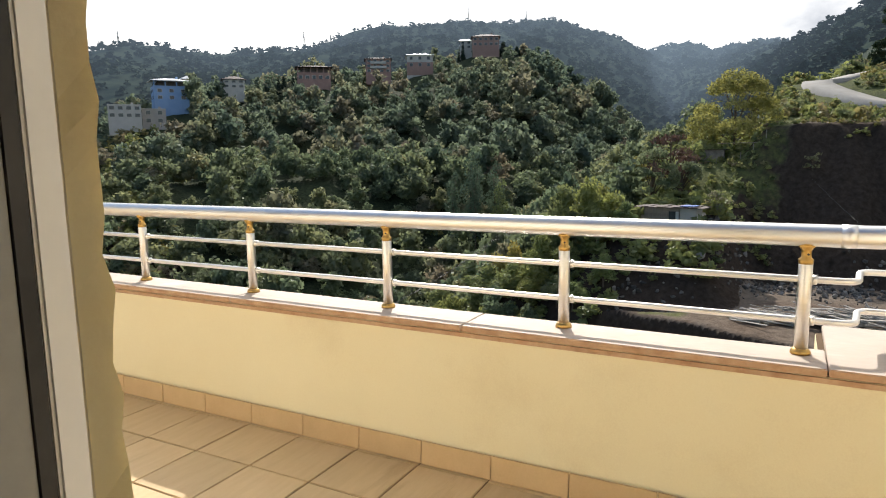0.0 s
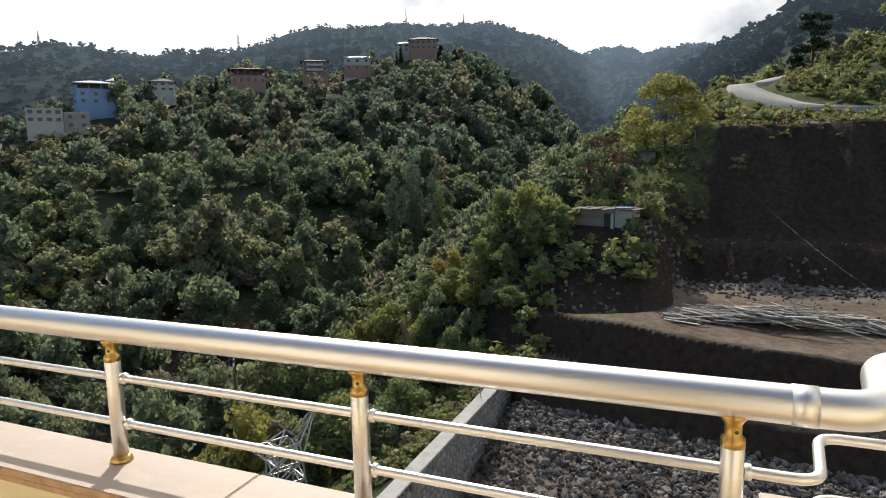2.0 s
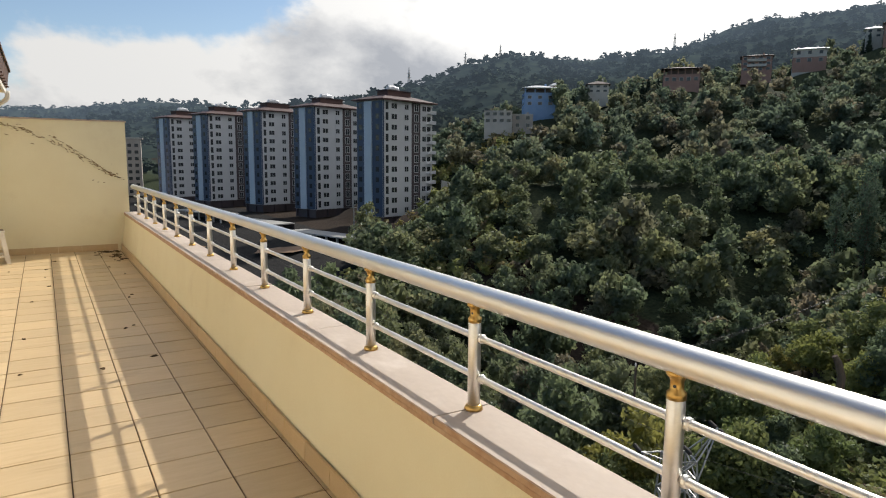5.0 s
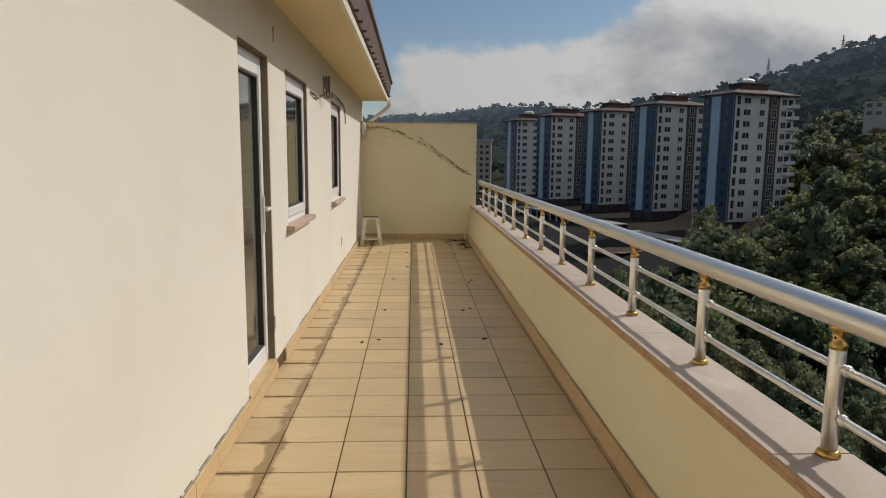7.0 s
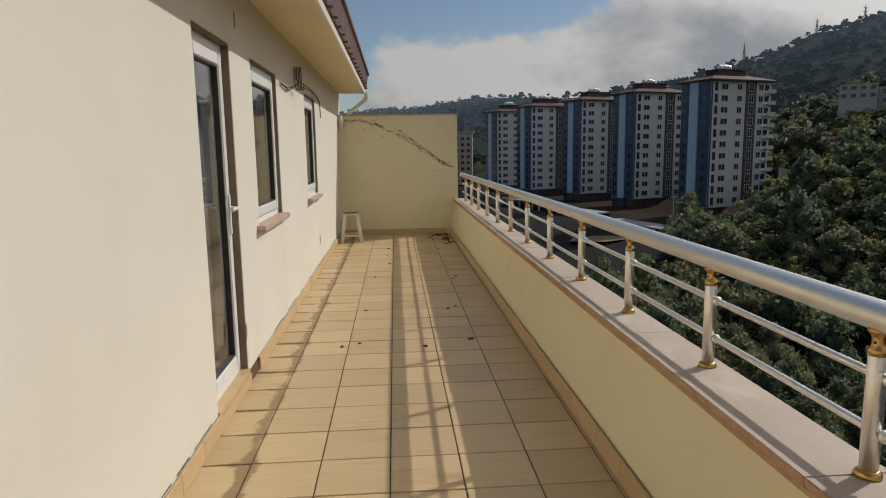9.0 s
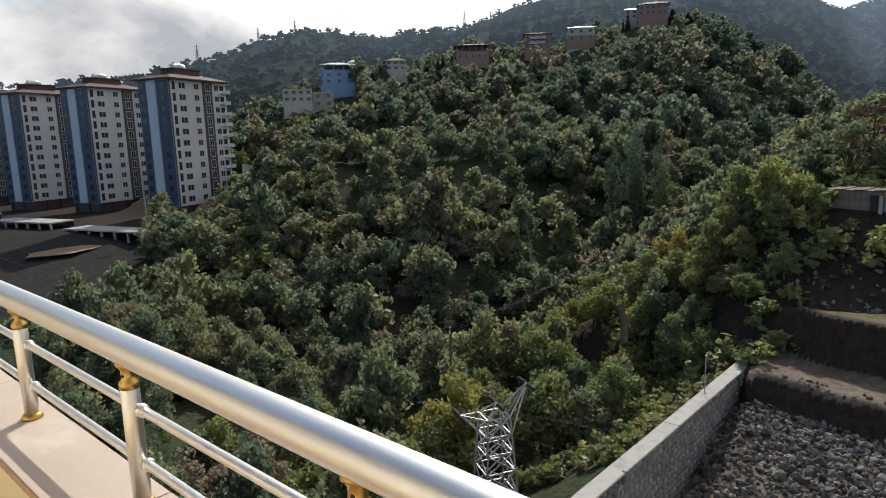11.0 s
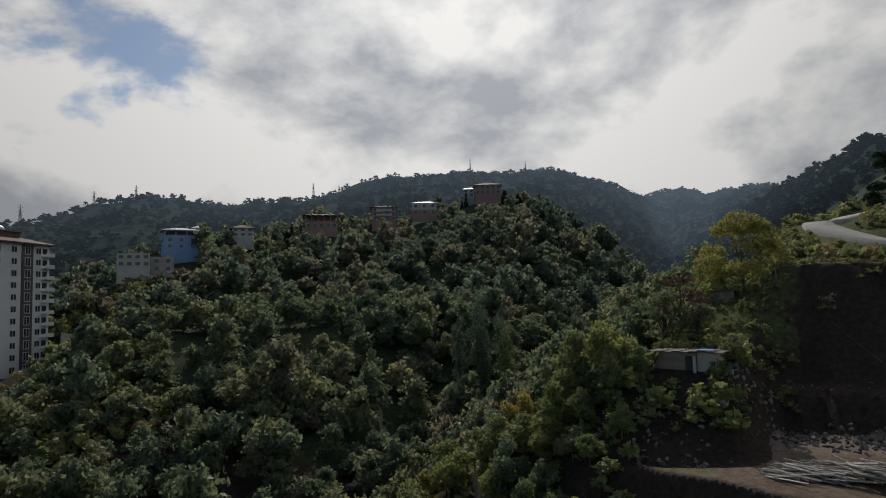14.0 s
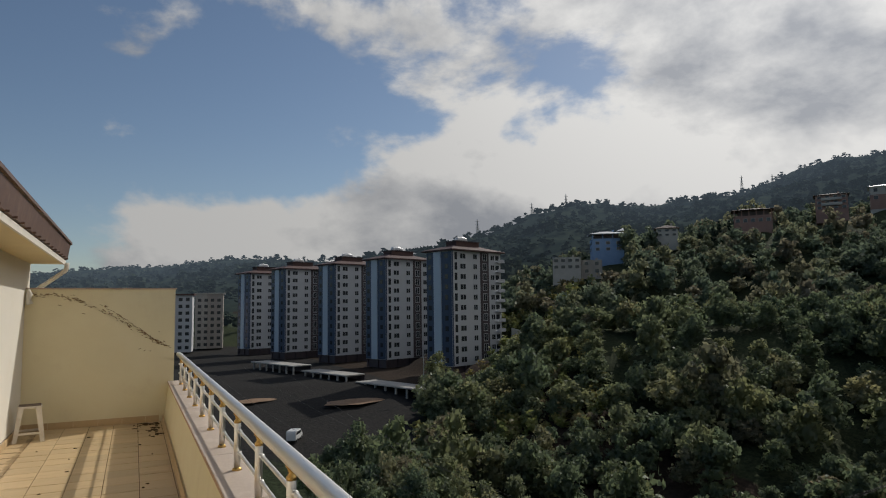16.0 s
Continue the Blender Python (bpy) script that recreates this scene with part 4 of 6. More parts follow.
# ---- trees ----
def crown_cloud(rng, lumps, leaves, size, flat=0.6):
    """Leaf blades on the skin of several overlapping lumps (x, y, z, radius, squash)."""
    L = np.array(lumps)
    w = L[:, 3] ** 2
    pick = rng.choice(len(L), leaves, p=w / w.sum())
    way = rng.normal(size=(leaves, 3))
    way[:, 2] = np.abs(way[:, 2]) * 1.0 - 0.35
    way /= np.linalg.norm(way, axis=1)[:, None]
    rad = L[pick, 3] * rng.uniform(0.62, 1.12, leaves)
    place = L[pick, :3] + way * rad[:, None] * np.stack([np.ones(leaves), np.ones(leaves), L[pick, 4]], 1)
    normal = way + rng.normal(size=(leaves, 3)) * flat
    normal /= np.linalg.norm(normal, axis=1)[:, None]
    side = way * 0.25 + rng.normal(size=(leaves, 3)) * 0.8
    side /= np.linalg.norm(side, axis=1)[:, None]
    up = np.cross(normal, side)
    up /= np.linalg.norm(up, axis=1)[:, None] + 1e-6
    s = size * rng.uniform(0.6, 1.35, leaves)[:, None]
    a, b = side * s * 0.56, up * s * 0.36
    bow = np.cross(side, up) * s * 0.10
    verts = np.stack([place - a, place - b * 1.0 + bow, place + a, place + b + bow], 1).reshape(-1, 3)
    faces = np.arange(leaves * 4).reshape(-1, 4)
    return verts, faces


def core(lumps, shrink=0.74):
    """Low dark bodies inside a crown, so that it does not look empty."""
    verts, faces, n = [], [], 0
    for x, y, z, r, q in lumps:
        for j in range(3):
            lat = -1.0 + 1.0 * j
            for i in range(5):
                lon = i * math.pi * 0.4 + j * 0.6
                verts.append((x + shrink * r * math.cos(lat) * math.cos(lon), y + shrink * r * math.cos(lat) * math.sin(lon), z + shrink * r * q * math.sin(lat)))
        for j in range(2):
            for i in range(5):
                faces.append((n + j * 5 + i, n + j * 5 + (i + 1) % 5, n + j * 5 + 5 + (i + 1) % 5, n + j * 5 + 5 + i))
        n += 15
    return np.array(verts, float).reshape(-1, 3), np.array(faces, int).reshape(-1, 4)


def lumps_round(rng, n, spread=0.36, tall=1.0):
    """A crown one unit wide standing on z = 0."""
    out = [(0, 0, 0.50 * tall, 0.30, 0.95 * tall)]
    for k in range(n):
        a = 2 * math.pi * (k + rng.uniform(-0.3, 0.3)) / n
        d = spread * rng.uniform(0.55, 1.0)
        out.append((d * math.cos(a), d * math.sin(a), tall * rng.uniform(0.25, 0.78), rng.uniform(0.10, 0.19), rng.uniform(0.75, 1.1)))
    for k in range(2):
        out.append((rng.uniform(-0.12, 0.12), rng.uniform(-0.12, 0.12), tall * rng.uniform(0.75, 0.95), rng.uniform(0.13, 0.2), 1.1))
    return out


def protos(count, leaves, size, seed, lump_n=7, inner=9):
    rng = np.random.default_rng(seed)
    out = []
    for k in range(count):
        lumps = lumps_round(rng, lump_n + int(rng.integers(-1, 3)), tall=float(rng.uniform(0.85, 1.2)))
        v, f = crown_cloud(rng, lumps, leaves, size)
        cv, cf = core(sorted(lumps, key=lambda u: -u[3])[:inner])
        out.append((np.vstack([v, cv]), np.vstack([f, cf + len(v)])))
    return out


def joined(name, stock, places, mat, seed):
    """Many crowns in one mesh; places are rows x, y, z, width, height, hue."""
    rng = np.random.default_rng(seed)
    V, F, T, n = [], [], [], 0
    for x, y, z, w, h, hue in places:
        v, f = stock[int(rng.integers(len(stock)))]
        a = rng.uniform(0, 6.283)
        c, s = math.cos(a), math.sin(a)
        V.append(np.stack([x + w * (c * v[:, 0] - s * v[:, 1]), y + w * (s * v[:, 0] + c * v[:, 1]), z + h * v[:, 2]], 1))
        F.append(f + n)
        T.append(np.full(len(v), hue, np.float32))
        n += len(v)
    V, F, T = np.concatenate(V), np.concatenate(F), np.concatenate(T)
    me = bpy.data.meshes.new(name)
    me.vertices.add(len(V))
    me.vertices.foreach_set("co", V.astype(np.float32).ravel())
    me.loops.add(F.size)
    me.loops.foreach_set("vertex_index", F.astype(np.int32).ravel())
    me.polygons.add(len(F))
    me.polygons.foreach_set("loop_start", np.arange(0, F.size, 4, dtype=np.int32))
    me.update(calc_edges=True)
    for key, v in (("tint", T), ("haze_glow", haze_glow(V[:, 0], V[:, 1]).astype(np.float32))):
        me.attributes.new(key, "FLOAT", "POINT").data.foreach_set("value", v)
    me.materials.append(mat)
    return new(name, me)


def scatter(rng, r0, r1, az0, az1, spacing):
    """Uneven planting over a sector of the land."""
    n = int(math.radians(az1 - az0) * (r1 * r1 - r0 * r0) / 2 / spacing**2)
    r = np.sqrt(rng.uniform(r0 * r0, r1 * r1, n))
    a = np.radians(rng.uniform(az0, az1, n))
    return EYE_X + r * np.sin(a), EYE_Y + r * np.cos(a)


CLEAR = []  # discs kept free of trees: x, y, radius


def wooded(x, y):
    """Where trees stand: not in the dig, on the street, nor among the houses."""
    z, g, e, lot, dark = land(x, y)
    ok = (e < 0.3) & (lot < 0.3) & (g < 0.5)
    for cx, cy, cr in CLEAR:
        ok &= np.hypot(x - cx, y - cy) > cr
    return ok, z

# ---- far buildings ----
def flat_box(parent, name, spans, mat, label=""):
    return part(name, boxes(*spans), mat, parent, label)


E1, E2 = Vector((-0.333, 0.943, 0)), Vector((0.943, 0.333, 0))  # along the street front and the window front


def tower(corner, floors=12, a=10.0, b=20.4, base=-16.4, storey=2.83):
    """A block of flats: x runs along the window front, y along the street front, both away from the near corner."""
    top = floors * storey
    th = tagged(new("apartment_tower"), label="white and blue twelve storey apartment tower with a dark red roof", category="apartment building", group="row of apartment towers")
    th.matrix_basis = Matrix(((E2.x, E1.x, 0, corner[0]), (E2.y, E1.y, 0, corner[1]), (0, 0, 1, base), (0, 0, 0, 1)))
    part("wall", boxes((0, b, 0, a, 2.6, top)), T_WHITE, th)
    # a closed dark block stands for the shade of the open ground floor
    part("ground_floor", boxes((0.6, b - 0.6, 0.6, a - 0.6, 0, 2.6)), T_DARK, th, "solid block coloured dark as the shade of an open ground floor")
    colm = link_mesh("column", boxes((-0.25, 0.25, -0.25, 0.25, 0, 2.6)), T_DARK)
    for x in (0.3, 5.2, 10, 15, b - 0.3):
        piece("column", colm, th, pose(x, 0.3, 0))
    for y in (4.5, 9.5):
        piece("column", colm, th, pose(0.3, y, 0))
    # street front: blue panels with a pale stripe
    part("blue_panel", boxes((-0.12, 0, 0.15, 3.9, 2.7, top - 0.2)), T_BLUE, th, "dark blue glossy panels")
    part("pale_stripe", boxes((-0.32, 0, 4.05, 6.9, 2.7, top - 0.1)), T_STRIPE, th, "pale blue vertical stripe")
    part("blue_panel", boxes((-0.12, 0, 7.05, a - 0.2, 2.7, top - 0.2)), T_BLUE, th, "dark blue glossy panels")
    part("blue_panel", boxes((0.0, 0.35, -0.14, 0, 2.7, top)), T_BLUE, th, "blue corner band")
    part("dark_band", boxes((11.5, 15.0, -0.16, 0, 2.7, top - 0.1)), T_DARK, th, "dark vertical cladding band")
    part("dark_band", boxes((b - 0.12, b + 0.12, 0.3, a - 0.3, 2.7, top - 0.1)), T_DARK, th)
    # windows, storey by storey
    def win(w, h, d=0.12):
        bm = boxes((0, w, -0.05, 0, 0, h))
        return link_mesh("window", bm, T_GLASS), link_mesh("window_frame", boxes((-0.12, 0, -0.07, 0, -0.12, h + 0.12), (w, w + 0.12, -0.07, 0, -0.12, h + 0.12), (0, w, -0.07, 0, h, h + 0.12), (0, w, -0.07, 0, -0.12, 0), (w / 2 - 0.05, w / 2 + 0.05, -0.07, 0, 0, h)), T_WHITE)
    wide, wide_f = win(2.1, 1.35)
    slim, slim_f = win(1.5, 1.35)
    tall, tall_f = win(1.5, 1.9)
    deep = link_mesh("loggia", boxes((0, 1.0, -0.03, 0, 0, 2.0)), T_GLASS)
    rail_me = link_mesh("balcony", boxes((0, 2.9, -1.25, 0, 0, 0.16), (0, 2.9, -1.25, -1.15, 0.16, 0.95), (2.8, 2.9, -1.15, 0, 0.16, 0.95)), T_WHITE)
    side_win = link_mesh("window", boxes((-0.16, -0.12, 0, 1.2, 0, 1.3)), T_GLASS)
    for k in range(1, floors):
        z = k * storey + 0.75
        for me, fr, x, dz, y in ((wide, wide_f, 3.3, 0.0, 0.0), (slim, slim_f, 8.6, 0.0, 0.0), (tall, tall_f, 12.5, -0.25, -0.16), (slim, slim_f, 16.0, 0.0, 0.0)):
            w = piece("window", me, th, pose(x, y, z + dz))
            piece("window_frame", fr, w, pose(0, -0.002, 0))
        piece("loggia", deep, th, pose(1.1, 0, z - 0.35))
        piece("balcony", rail_me, th, pose(b - 2.9 + 0.4, 0, z - 0.75))
        piece("window", slim, th, pose(b - 2.3, 0, z))
        for y in (1.4, 7.9):
            piece("window", side_win, th, pose(0, y, z))
    # roof
    bm = bmesh.new()
    o, h = 1.1, 2.1
    lo = [bm.verts.new(p) for p in ((-o, -o, top), (b + o, -o, top), (b + o, a + o, top), (-o, a + o, top))]
    mid = [bm.verts.new(p) for p in ((-o, -o, top + 0.35), (b + o, -o, top + 0.35), (b + o, a + o, top + 0.35), (-o, a + o, top + 0.35))]
    hi = [bm.verts.new(p) for p in ((5.5, 4.2, top + h), (b - 5.5, 4.2, top + h), (b - 5.5, a - 4.2, top + h), (5.5, a - 4.2, top + h))]
    bm.faces.new(lo[::-1])
    bm.faces.new(hi)
    for p, q in ((lo, mid), (mid, hi)):
        for i in range(4):
            bm.faces.new((p[i], p[(i + 1) % 4], q[(i + 1) % 4], q[i]))
    rf = part("roof", bm, T_ROOF, th)
    part("lift_house", boxes((5, b - 6, 3.0, a - 3.0, top + 1.2, top + 3.0)), T_ROOF, rf)
    part("lift_house_cap", boxes((4.7, b - 5.7, 2.7, a - 2.7, top + 3.0, top + 3.25)), T_DARK, rf)
    bm = bmesh.new()
    tube(bm, [(6.5, a / 2, top + 3.3), (7.2, a / 2, top + 3.75), (9.0, a / 2, top + 3.95), (10.8, a / 2, top + 3.75), (11.5, a / 2, top + 3.3)], [0.3, 0.75, 0.85, 0.75, 0.3], 10)
    part("roof_light", bm, TIN_WHITE, rf, "pale roof light")
    return th


first = tower(TOWERS[0])
for cx, cy in TOWERS[1:]:
    m = first.matrix_basis.copy()
    m.translation = (cx, cy, -16.4)
    copy_thing(first, m)
CLEAR += [(cx + 5, cy + 8, 26) for cx, cy in TOWERS]


def house(place, turn, w, d, h, wall_mat, roof_mat, label, storeys=2, hip=True, over=0.7, windows=3, balcony=False, roof_h=2.0, lower=None, open_top=False):
    th = thing("house", (place[0], place[1], place[2] + 1.2), turn, label=label, category="house")
    wall_h = h * (storeys - 1) / storeys if open_top else h
    part("wall", boxes((-w / 2, w / 2, -d / 2, d / 2, -5.0, wall_h)), wall_mat, th)
    if open_top:
        # dark wall colour paints the shade inside the open storey
        part("recessed_wall", boxes((-w / 2 + 1.6, w / 2 - 1.0, -d / 2 + 1.6, d / 2, wall_h, h)), H_SHADE, th, "recessed wall of the open top storey, coloured dark for shade")
        part("parapet", boxes((-w / 2, w / 2, -d / 2, -d / 2 + 0.15, wall_h, wall_h + 0.7), (-w / 2, -w / 2 + 0.15, -d / 2 + 0.15, d / 2, wall_h, wall_h + 0.7)), wall_mat, th)
        post_h = link_mesh("post", boxes((-0.2, 0.2, -0.2, 0.2, wall_h, h)), wall_mat)
        for i in range(windows + 1):
            piece("post", post_h, th, pose(-w / 2 + 0.2 + (w - 0.4) * i / windows, -d / 2 + 0.2, 0))
    if lower:
        part("lower_wall", boxes((-w / 2 - 0.05, w / 2 + 0.05, -d / 2 - 0.05, -d / 2, -3.0, h * 0.48)), lower, th)
    st = h / storeys
    for k in range(storeys - 1 if open_top else storeys):
        for i in range(windows):
            x = -w / 2 + w * (i + 0.5) / windows
            ww, wh = min(1.3, w / windows * 0.55), st * 0.45
            z = k * st + st * 0.35
            win = part("window", boxes((x - ww / 2, x + ww / 2, -d / 2 - 0.09, -d / 2, z, z + wh)), T_GLASS, th)
            part("window_frame", boxes((x - ww / 2 - 0.12, x - ww / 2, -d / 2 - 0.12, -d / 2, z - 0.1, z + wh + 0.1), (x + ww / 2, x + ww / 2 + 0.12, -d / 2 - 0.12, -d / 2, z - 0.1, z + wh + 0.1), (x - ww / 2, x + ww / 2, -d / 2 - 0.12, -d / 2, z + wh, z + wh + 0.1)), H_CREAM, win)
        for y in (-d * 0.22, d * 0.22):
            part("window", boxes((-w / 2 - 0.09, -w / 2, y - 0.6, y + 0.6, k * st + st * 0.35, k * st + st * 0.8)), T_GLASS, th)
        if balcony and k:
            part("balcony", boxes((-w * 0.32, w * 0.32, -d / 2 - 1.3, -d / 2, k * st - 0.1, k * st + 0.05), (-w * 0.32, w * 0.32, -d / 2 - 1.3, -d / 2 - 1.2, k * st + 0.05, k * st + 0.95)), H_CREAM, th)
    bm = bmesh.new()
    a, b = w / 2 + over, d / 2 + over
    lo = [bm.verts.new(p) for p in ((-a, -b, h), (a, -b, h), (a, b, h), (-a, b, h))]
    e = [bm.verts.new(p) for p in ((-a, -b, h + 0.2), (a, -b, h + 0.2), (a, b, h + 0.2), (-a, b, h + 0.2))]
    k = max(a - b, 0.2) if hip else a
    hi = [bm.verts.new(p) for p in ((-k, -0.05, h + roof_h), (k, -0.05, h + roof_h), (k, 0.05, h + roof_h), (-k, 0.05, h + roof_h))]
    bm.faces.new(lo[::-1])
    bm.faces.new(hi)
    for p, q in ((lo, e), (e, hi)):
        for i in range(4):
            bm.faces.new((p[i], p[(i + 1) % 4], q[(i + 1) % 4], q[i]))
    rf = part("roof", bm, roof_mat, th)
    part("chimney", boxes((w * 0.2, w * 0.2 + 0.7, 0.4, 1.1, h + roof_h * 0.3, h + roof_h + 0.7)), wall_mat, rf)
    r_ = math.hypot(place[0], place[1])
    for back_ in (0, 8, 15, 22):
        CLEAR.append((place[0] * (1 - back_ / r_), place[1] * (1 - back_ / r_), max(w, d) * 0.75))
    return th


house((163, 195, 20.6), -32, 11.5, 8.5, 6.9, H_BLUE, TIN_WHITE, "light blue three storey house with a pale hipped roof", 3, windows=3, open_top=True, over=1.0, roof_h=1.4)
house((137, 185, 13.0), -36, 9.5, 6.5, 4.4, H_CREAM, H_CREAM, "off-white flat roofed house among bushes", 2, roof_h=0.3, over=0.1, windows=4)
house((145, 181.5, 11.4), -38, 7, 5.5, 5.0, H_GREY, H_CREAM, "small grey and white flat roofed house", 2, roof_h=0.3, over=0.1, windows=2)
house((221, 177, 31.5), -48, 13.5, 9, 5.6, H_PINK, H_ROOF, "brick coloured house with open upper floor and dark roof", 2, windows=5, over=0.9, roof_h=1.2, open_top=True)
house((190, 191.4, 27.0), -42, 8, 7, 3.4, H_CREAM, H_ROOF, "small white house with a brown roof", 2, windows=3, roof_h=1.7)
house((261, 171, 38.3), -55, 11.5, 9, 6.4, H_PINK, H_ROOF, "salmon pink three storey house on the hill", 3, windows=4, balcony=True, roof_h=1.2)
house((272, 155, 40.4), -58, 12, 9, 6.0, H_CREAM, TIN_WHITE, "off-white house with a pale roof on the hill", 2, windows=3, roof_h=1.3, lower=H_PINK)
house((303, 146, 52.6), -62, 6, 6, 4.0, H_CREAM, TIN_WHITE, "white roofed house on the hilltop", 2, windows=2, roof_h=1.3)
house((303, 135, 52.6), -64, 13, 8, 4.8, H_PINK, H_ROOF, "large red brick house on the hilltop", 2, windows=5, roof_h=1.8)
house((250, 285, 39.5), -40, 7, 6, 3.0, H_PINK, TIN_WHITE, "low house with a pale roof far up the slope", 1, windows=2)
house((150, 330, 12), -25, 12, 8, 4.5, H_CREAM, TIN_WHITE, "low pale house far behind the towers", 1, windows=2)

# ---- the dig: retaining wall, rubble, timber ----
def rock_mesh(seed, rough=0.3):
    r = random.Random(seed)
    bm = bmesh.new()
    bmesh.ops.create_icosphere(bm, subdivisions=1, radius=0.5)
    for v in bm.verts:
        v.co *= 1 + r.uniform(-rough, rough)
        v.co.z *= 0.72
    return bm


rock_stock = []
for k in range(6):
    b_ = rock_mesh(k)
    rock_stock.append((np.array([v.co[:] for v in b_.verts]), np.array([[v.index for v in f.verts] for f in b_.faces])))
    b_.free()


def rubble(name, rows, mat, label, category, seed=1):
    """Many loose stones in one mesh; rows are x, y, z, size."""
    r = np.random.default_rng(seed)
    V, F, n = [], [], 0
    for x, y, z, s in rows:
        v, f = rock_stock[int(r.integers(6))]
        q = np.linalg.qr(r.normal(size=(3, 3)))[0]
        V.append(v @ q.T * s * r.uniform(0.7, 1.2, 3) + (x, y, z))
        F.append(f + n)
        n += len(v)
    me = bpy.data.meshes.new(name)
    me.from_pydata(np.concatenate(V).tolist(), [], np.concatenate(F).tolist())
    me.materials.append(mat)
    return tagged(new(name, me), label=label, category=category, kind="stuff")


retaining = tagged(part("retaining_wall", boxes((29.0, 57.6, 15.15, 16.0, -27.5, -18.12)), STONEWALL), label="rubble stone retaining wall with a pale concrete top", category="retaining wall", kind="structure")
part("concrete_top", boxes((29.0, 57.9, 14.98, 16.1, -18.12, -17.98), bevel=0.03), CONCRETE, retaining, "pale weathered concrete top")
rr = random.Random(3)
face_stones = []
z = -18.35
while z > -23.6:
    x = 30 + rr.uniform(0, 0.5)
    while x < 57.4:
        w = rr.uniform(0.45, 0.85)
        face_stones.append((x + w / 2, z, w, 0.5))
        x += w + 0.03
    z -= 0.47
face_stones.sort(key=lambda s: abs(s[0] - 44) + 2 * abs(s[1] + 19.5))
stone_meshes = []
for k in range(6):
    bm = rock_mesh(40 + k, 0.18)
    for v in bm.verts:
        v.co.y *= 0.45
        v.co.z *= 1.15
    stone_meshes.append(link_mesh("stone", bm, STONEWALL))
for n, (x, z, w, h) in enumerate(face_stones[:290]):
    ob = piece("stone", stone_meshes[n % 6], retaining, pose(x, 15.13, z, 0, rr.uniform(-8, 8), 0))
    ob.scale = (w * 1.05, 0.5, h * 1.0)
rest = rubble("wall_stones", [(x, 15.12, z, w * 0.95) for x, z, w, h in face_stones[290:]], STONEWALL, "rubble stones of the retaining wall", "stones", 5)
rest.parent = retaining
del rest["category"]

g = np.random.default_rng(21)
rows = []
for k in range(6400):
    y = g.uniform(-24, 14.8)
    edge = float(col(y, EDGE_TRACK))
    x = edge - 0.9 - (abs(g.normal()) * 5.0 if k % 2 else g.uniform(0, 15))
    if x < 33:
        continue
    rows.append((x, y, g.uniform(0.18, 0.55) * (1 if g.random() < 0.88 else 1.6)))
zz = land(np.array([r_[0] for r_ in rows]), np.array([r_[1] for r_ in rows]))[0]
rubble("dumped_rocks", [(x, y, z + 0.12 * s, s) for (x, y, s), z in zip(rows, zz)], PEBBLE, "heap of grey broken rock in the dig", "rocks", 2)
rows = [(g.uniform(62, 76), g.uniform(-34, 8), g.uniform(0.12, 0.4)) for k in range(240)] + [(76.0 + g.normal() * 2.2, g.uniform(-36, 7), g.uniform(0.15, 0.7)) for k in range(1000)] + [(84.3 + g.normal() * 0.7, g.uniform(-34, 2), g.uniform(0.1, 0.3)) for k in range(160)]
rows += [(g.uniform(62, 72), g.uniform(7, 14), g.uniform(0.2, 0.7)) for k in range(90)] + [(float(col(y, EDGE_TRACK)) + g.uniform(0.1, 1.2), y, g.uniform(0.12, 0.35)) for y in g.uniform(-24, 14, 150)]
zz = land(np.array([r_[0] for r_ in rows]), np.array([r_[1] for r_ in rows]))[0]
rubble("rubble", [(x, y, z + 0.1 * s, s) for (x, y, s), z in zip(rows, zz)], PEBBLE, "grey rubble scattered over the dug benches", "rubble", 3)
bz = height(70.5, 6.5)
pale = thing("boulder", (70.5, 6.2, bz - 0.1), label="pale grey boulder on the dug slope", category="rock")
part("rock", rock_mesh(77), CONCRETE, pale).scale = (1.5, 1.2, 1.5)

# the timber heap on the bench
heap = thing("timber_pile", (61.5, -6.8, height(61.5, -6.8)), label="heap of grey old boards and poles on the bench", category="timber pile")
board_meshes = [link_mesh("board", boxes((-0.5, 0.5, -0.5, 0.5, -0.5, 0.5)), PLANK)]
t_ = random.Random(9)
for k in range(230):
    y = t_.uniform(-8.6, 8.2)
    h = 1.25 * max(0.0, 1 - (abs(y + 1.0) / 9.5) ** 2) * t_.random() ** 0.6
    ob = piece("board", board_meshes[0], heap, pose(t_.gauss(0, 1.0), y, 0.10 + h, t_.uniform(-9, 9), t_.uniform(-9, 9), t_.gauss(74, 24)))
    ob.scale = (t_.uniform(1.8, 4.8), t_.choice((0.09, 0.12, 0.2, 0.3)), t_.choice((0.04, 0.06, 0.09)))
for k in range(4):
    ob = piece("board", board_meshes[0], heap, pose(t_.uniform(-1, 0.6), t_.uniform(-6, 6), 1.0, 25, 10, t_.uniform(0, 180)))
    ob.scale = (1.3, 0.8, 0.05)
stick = piece("board", board_meshes[0], heap, pose(0.2, -1.2, 1.5, 0, -60, 80))
stick.scale = (1.8, 0.28, 0.12)

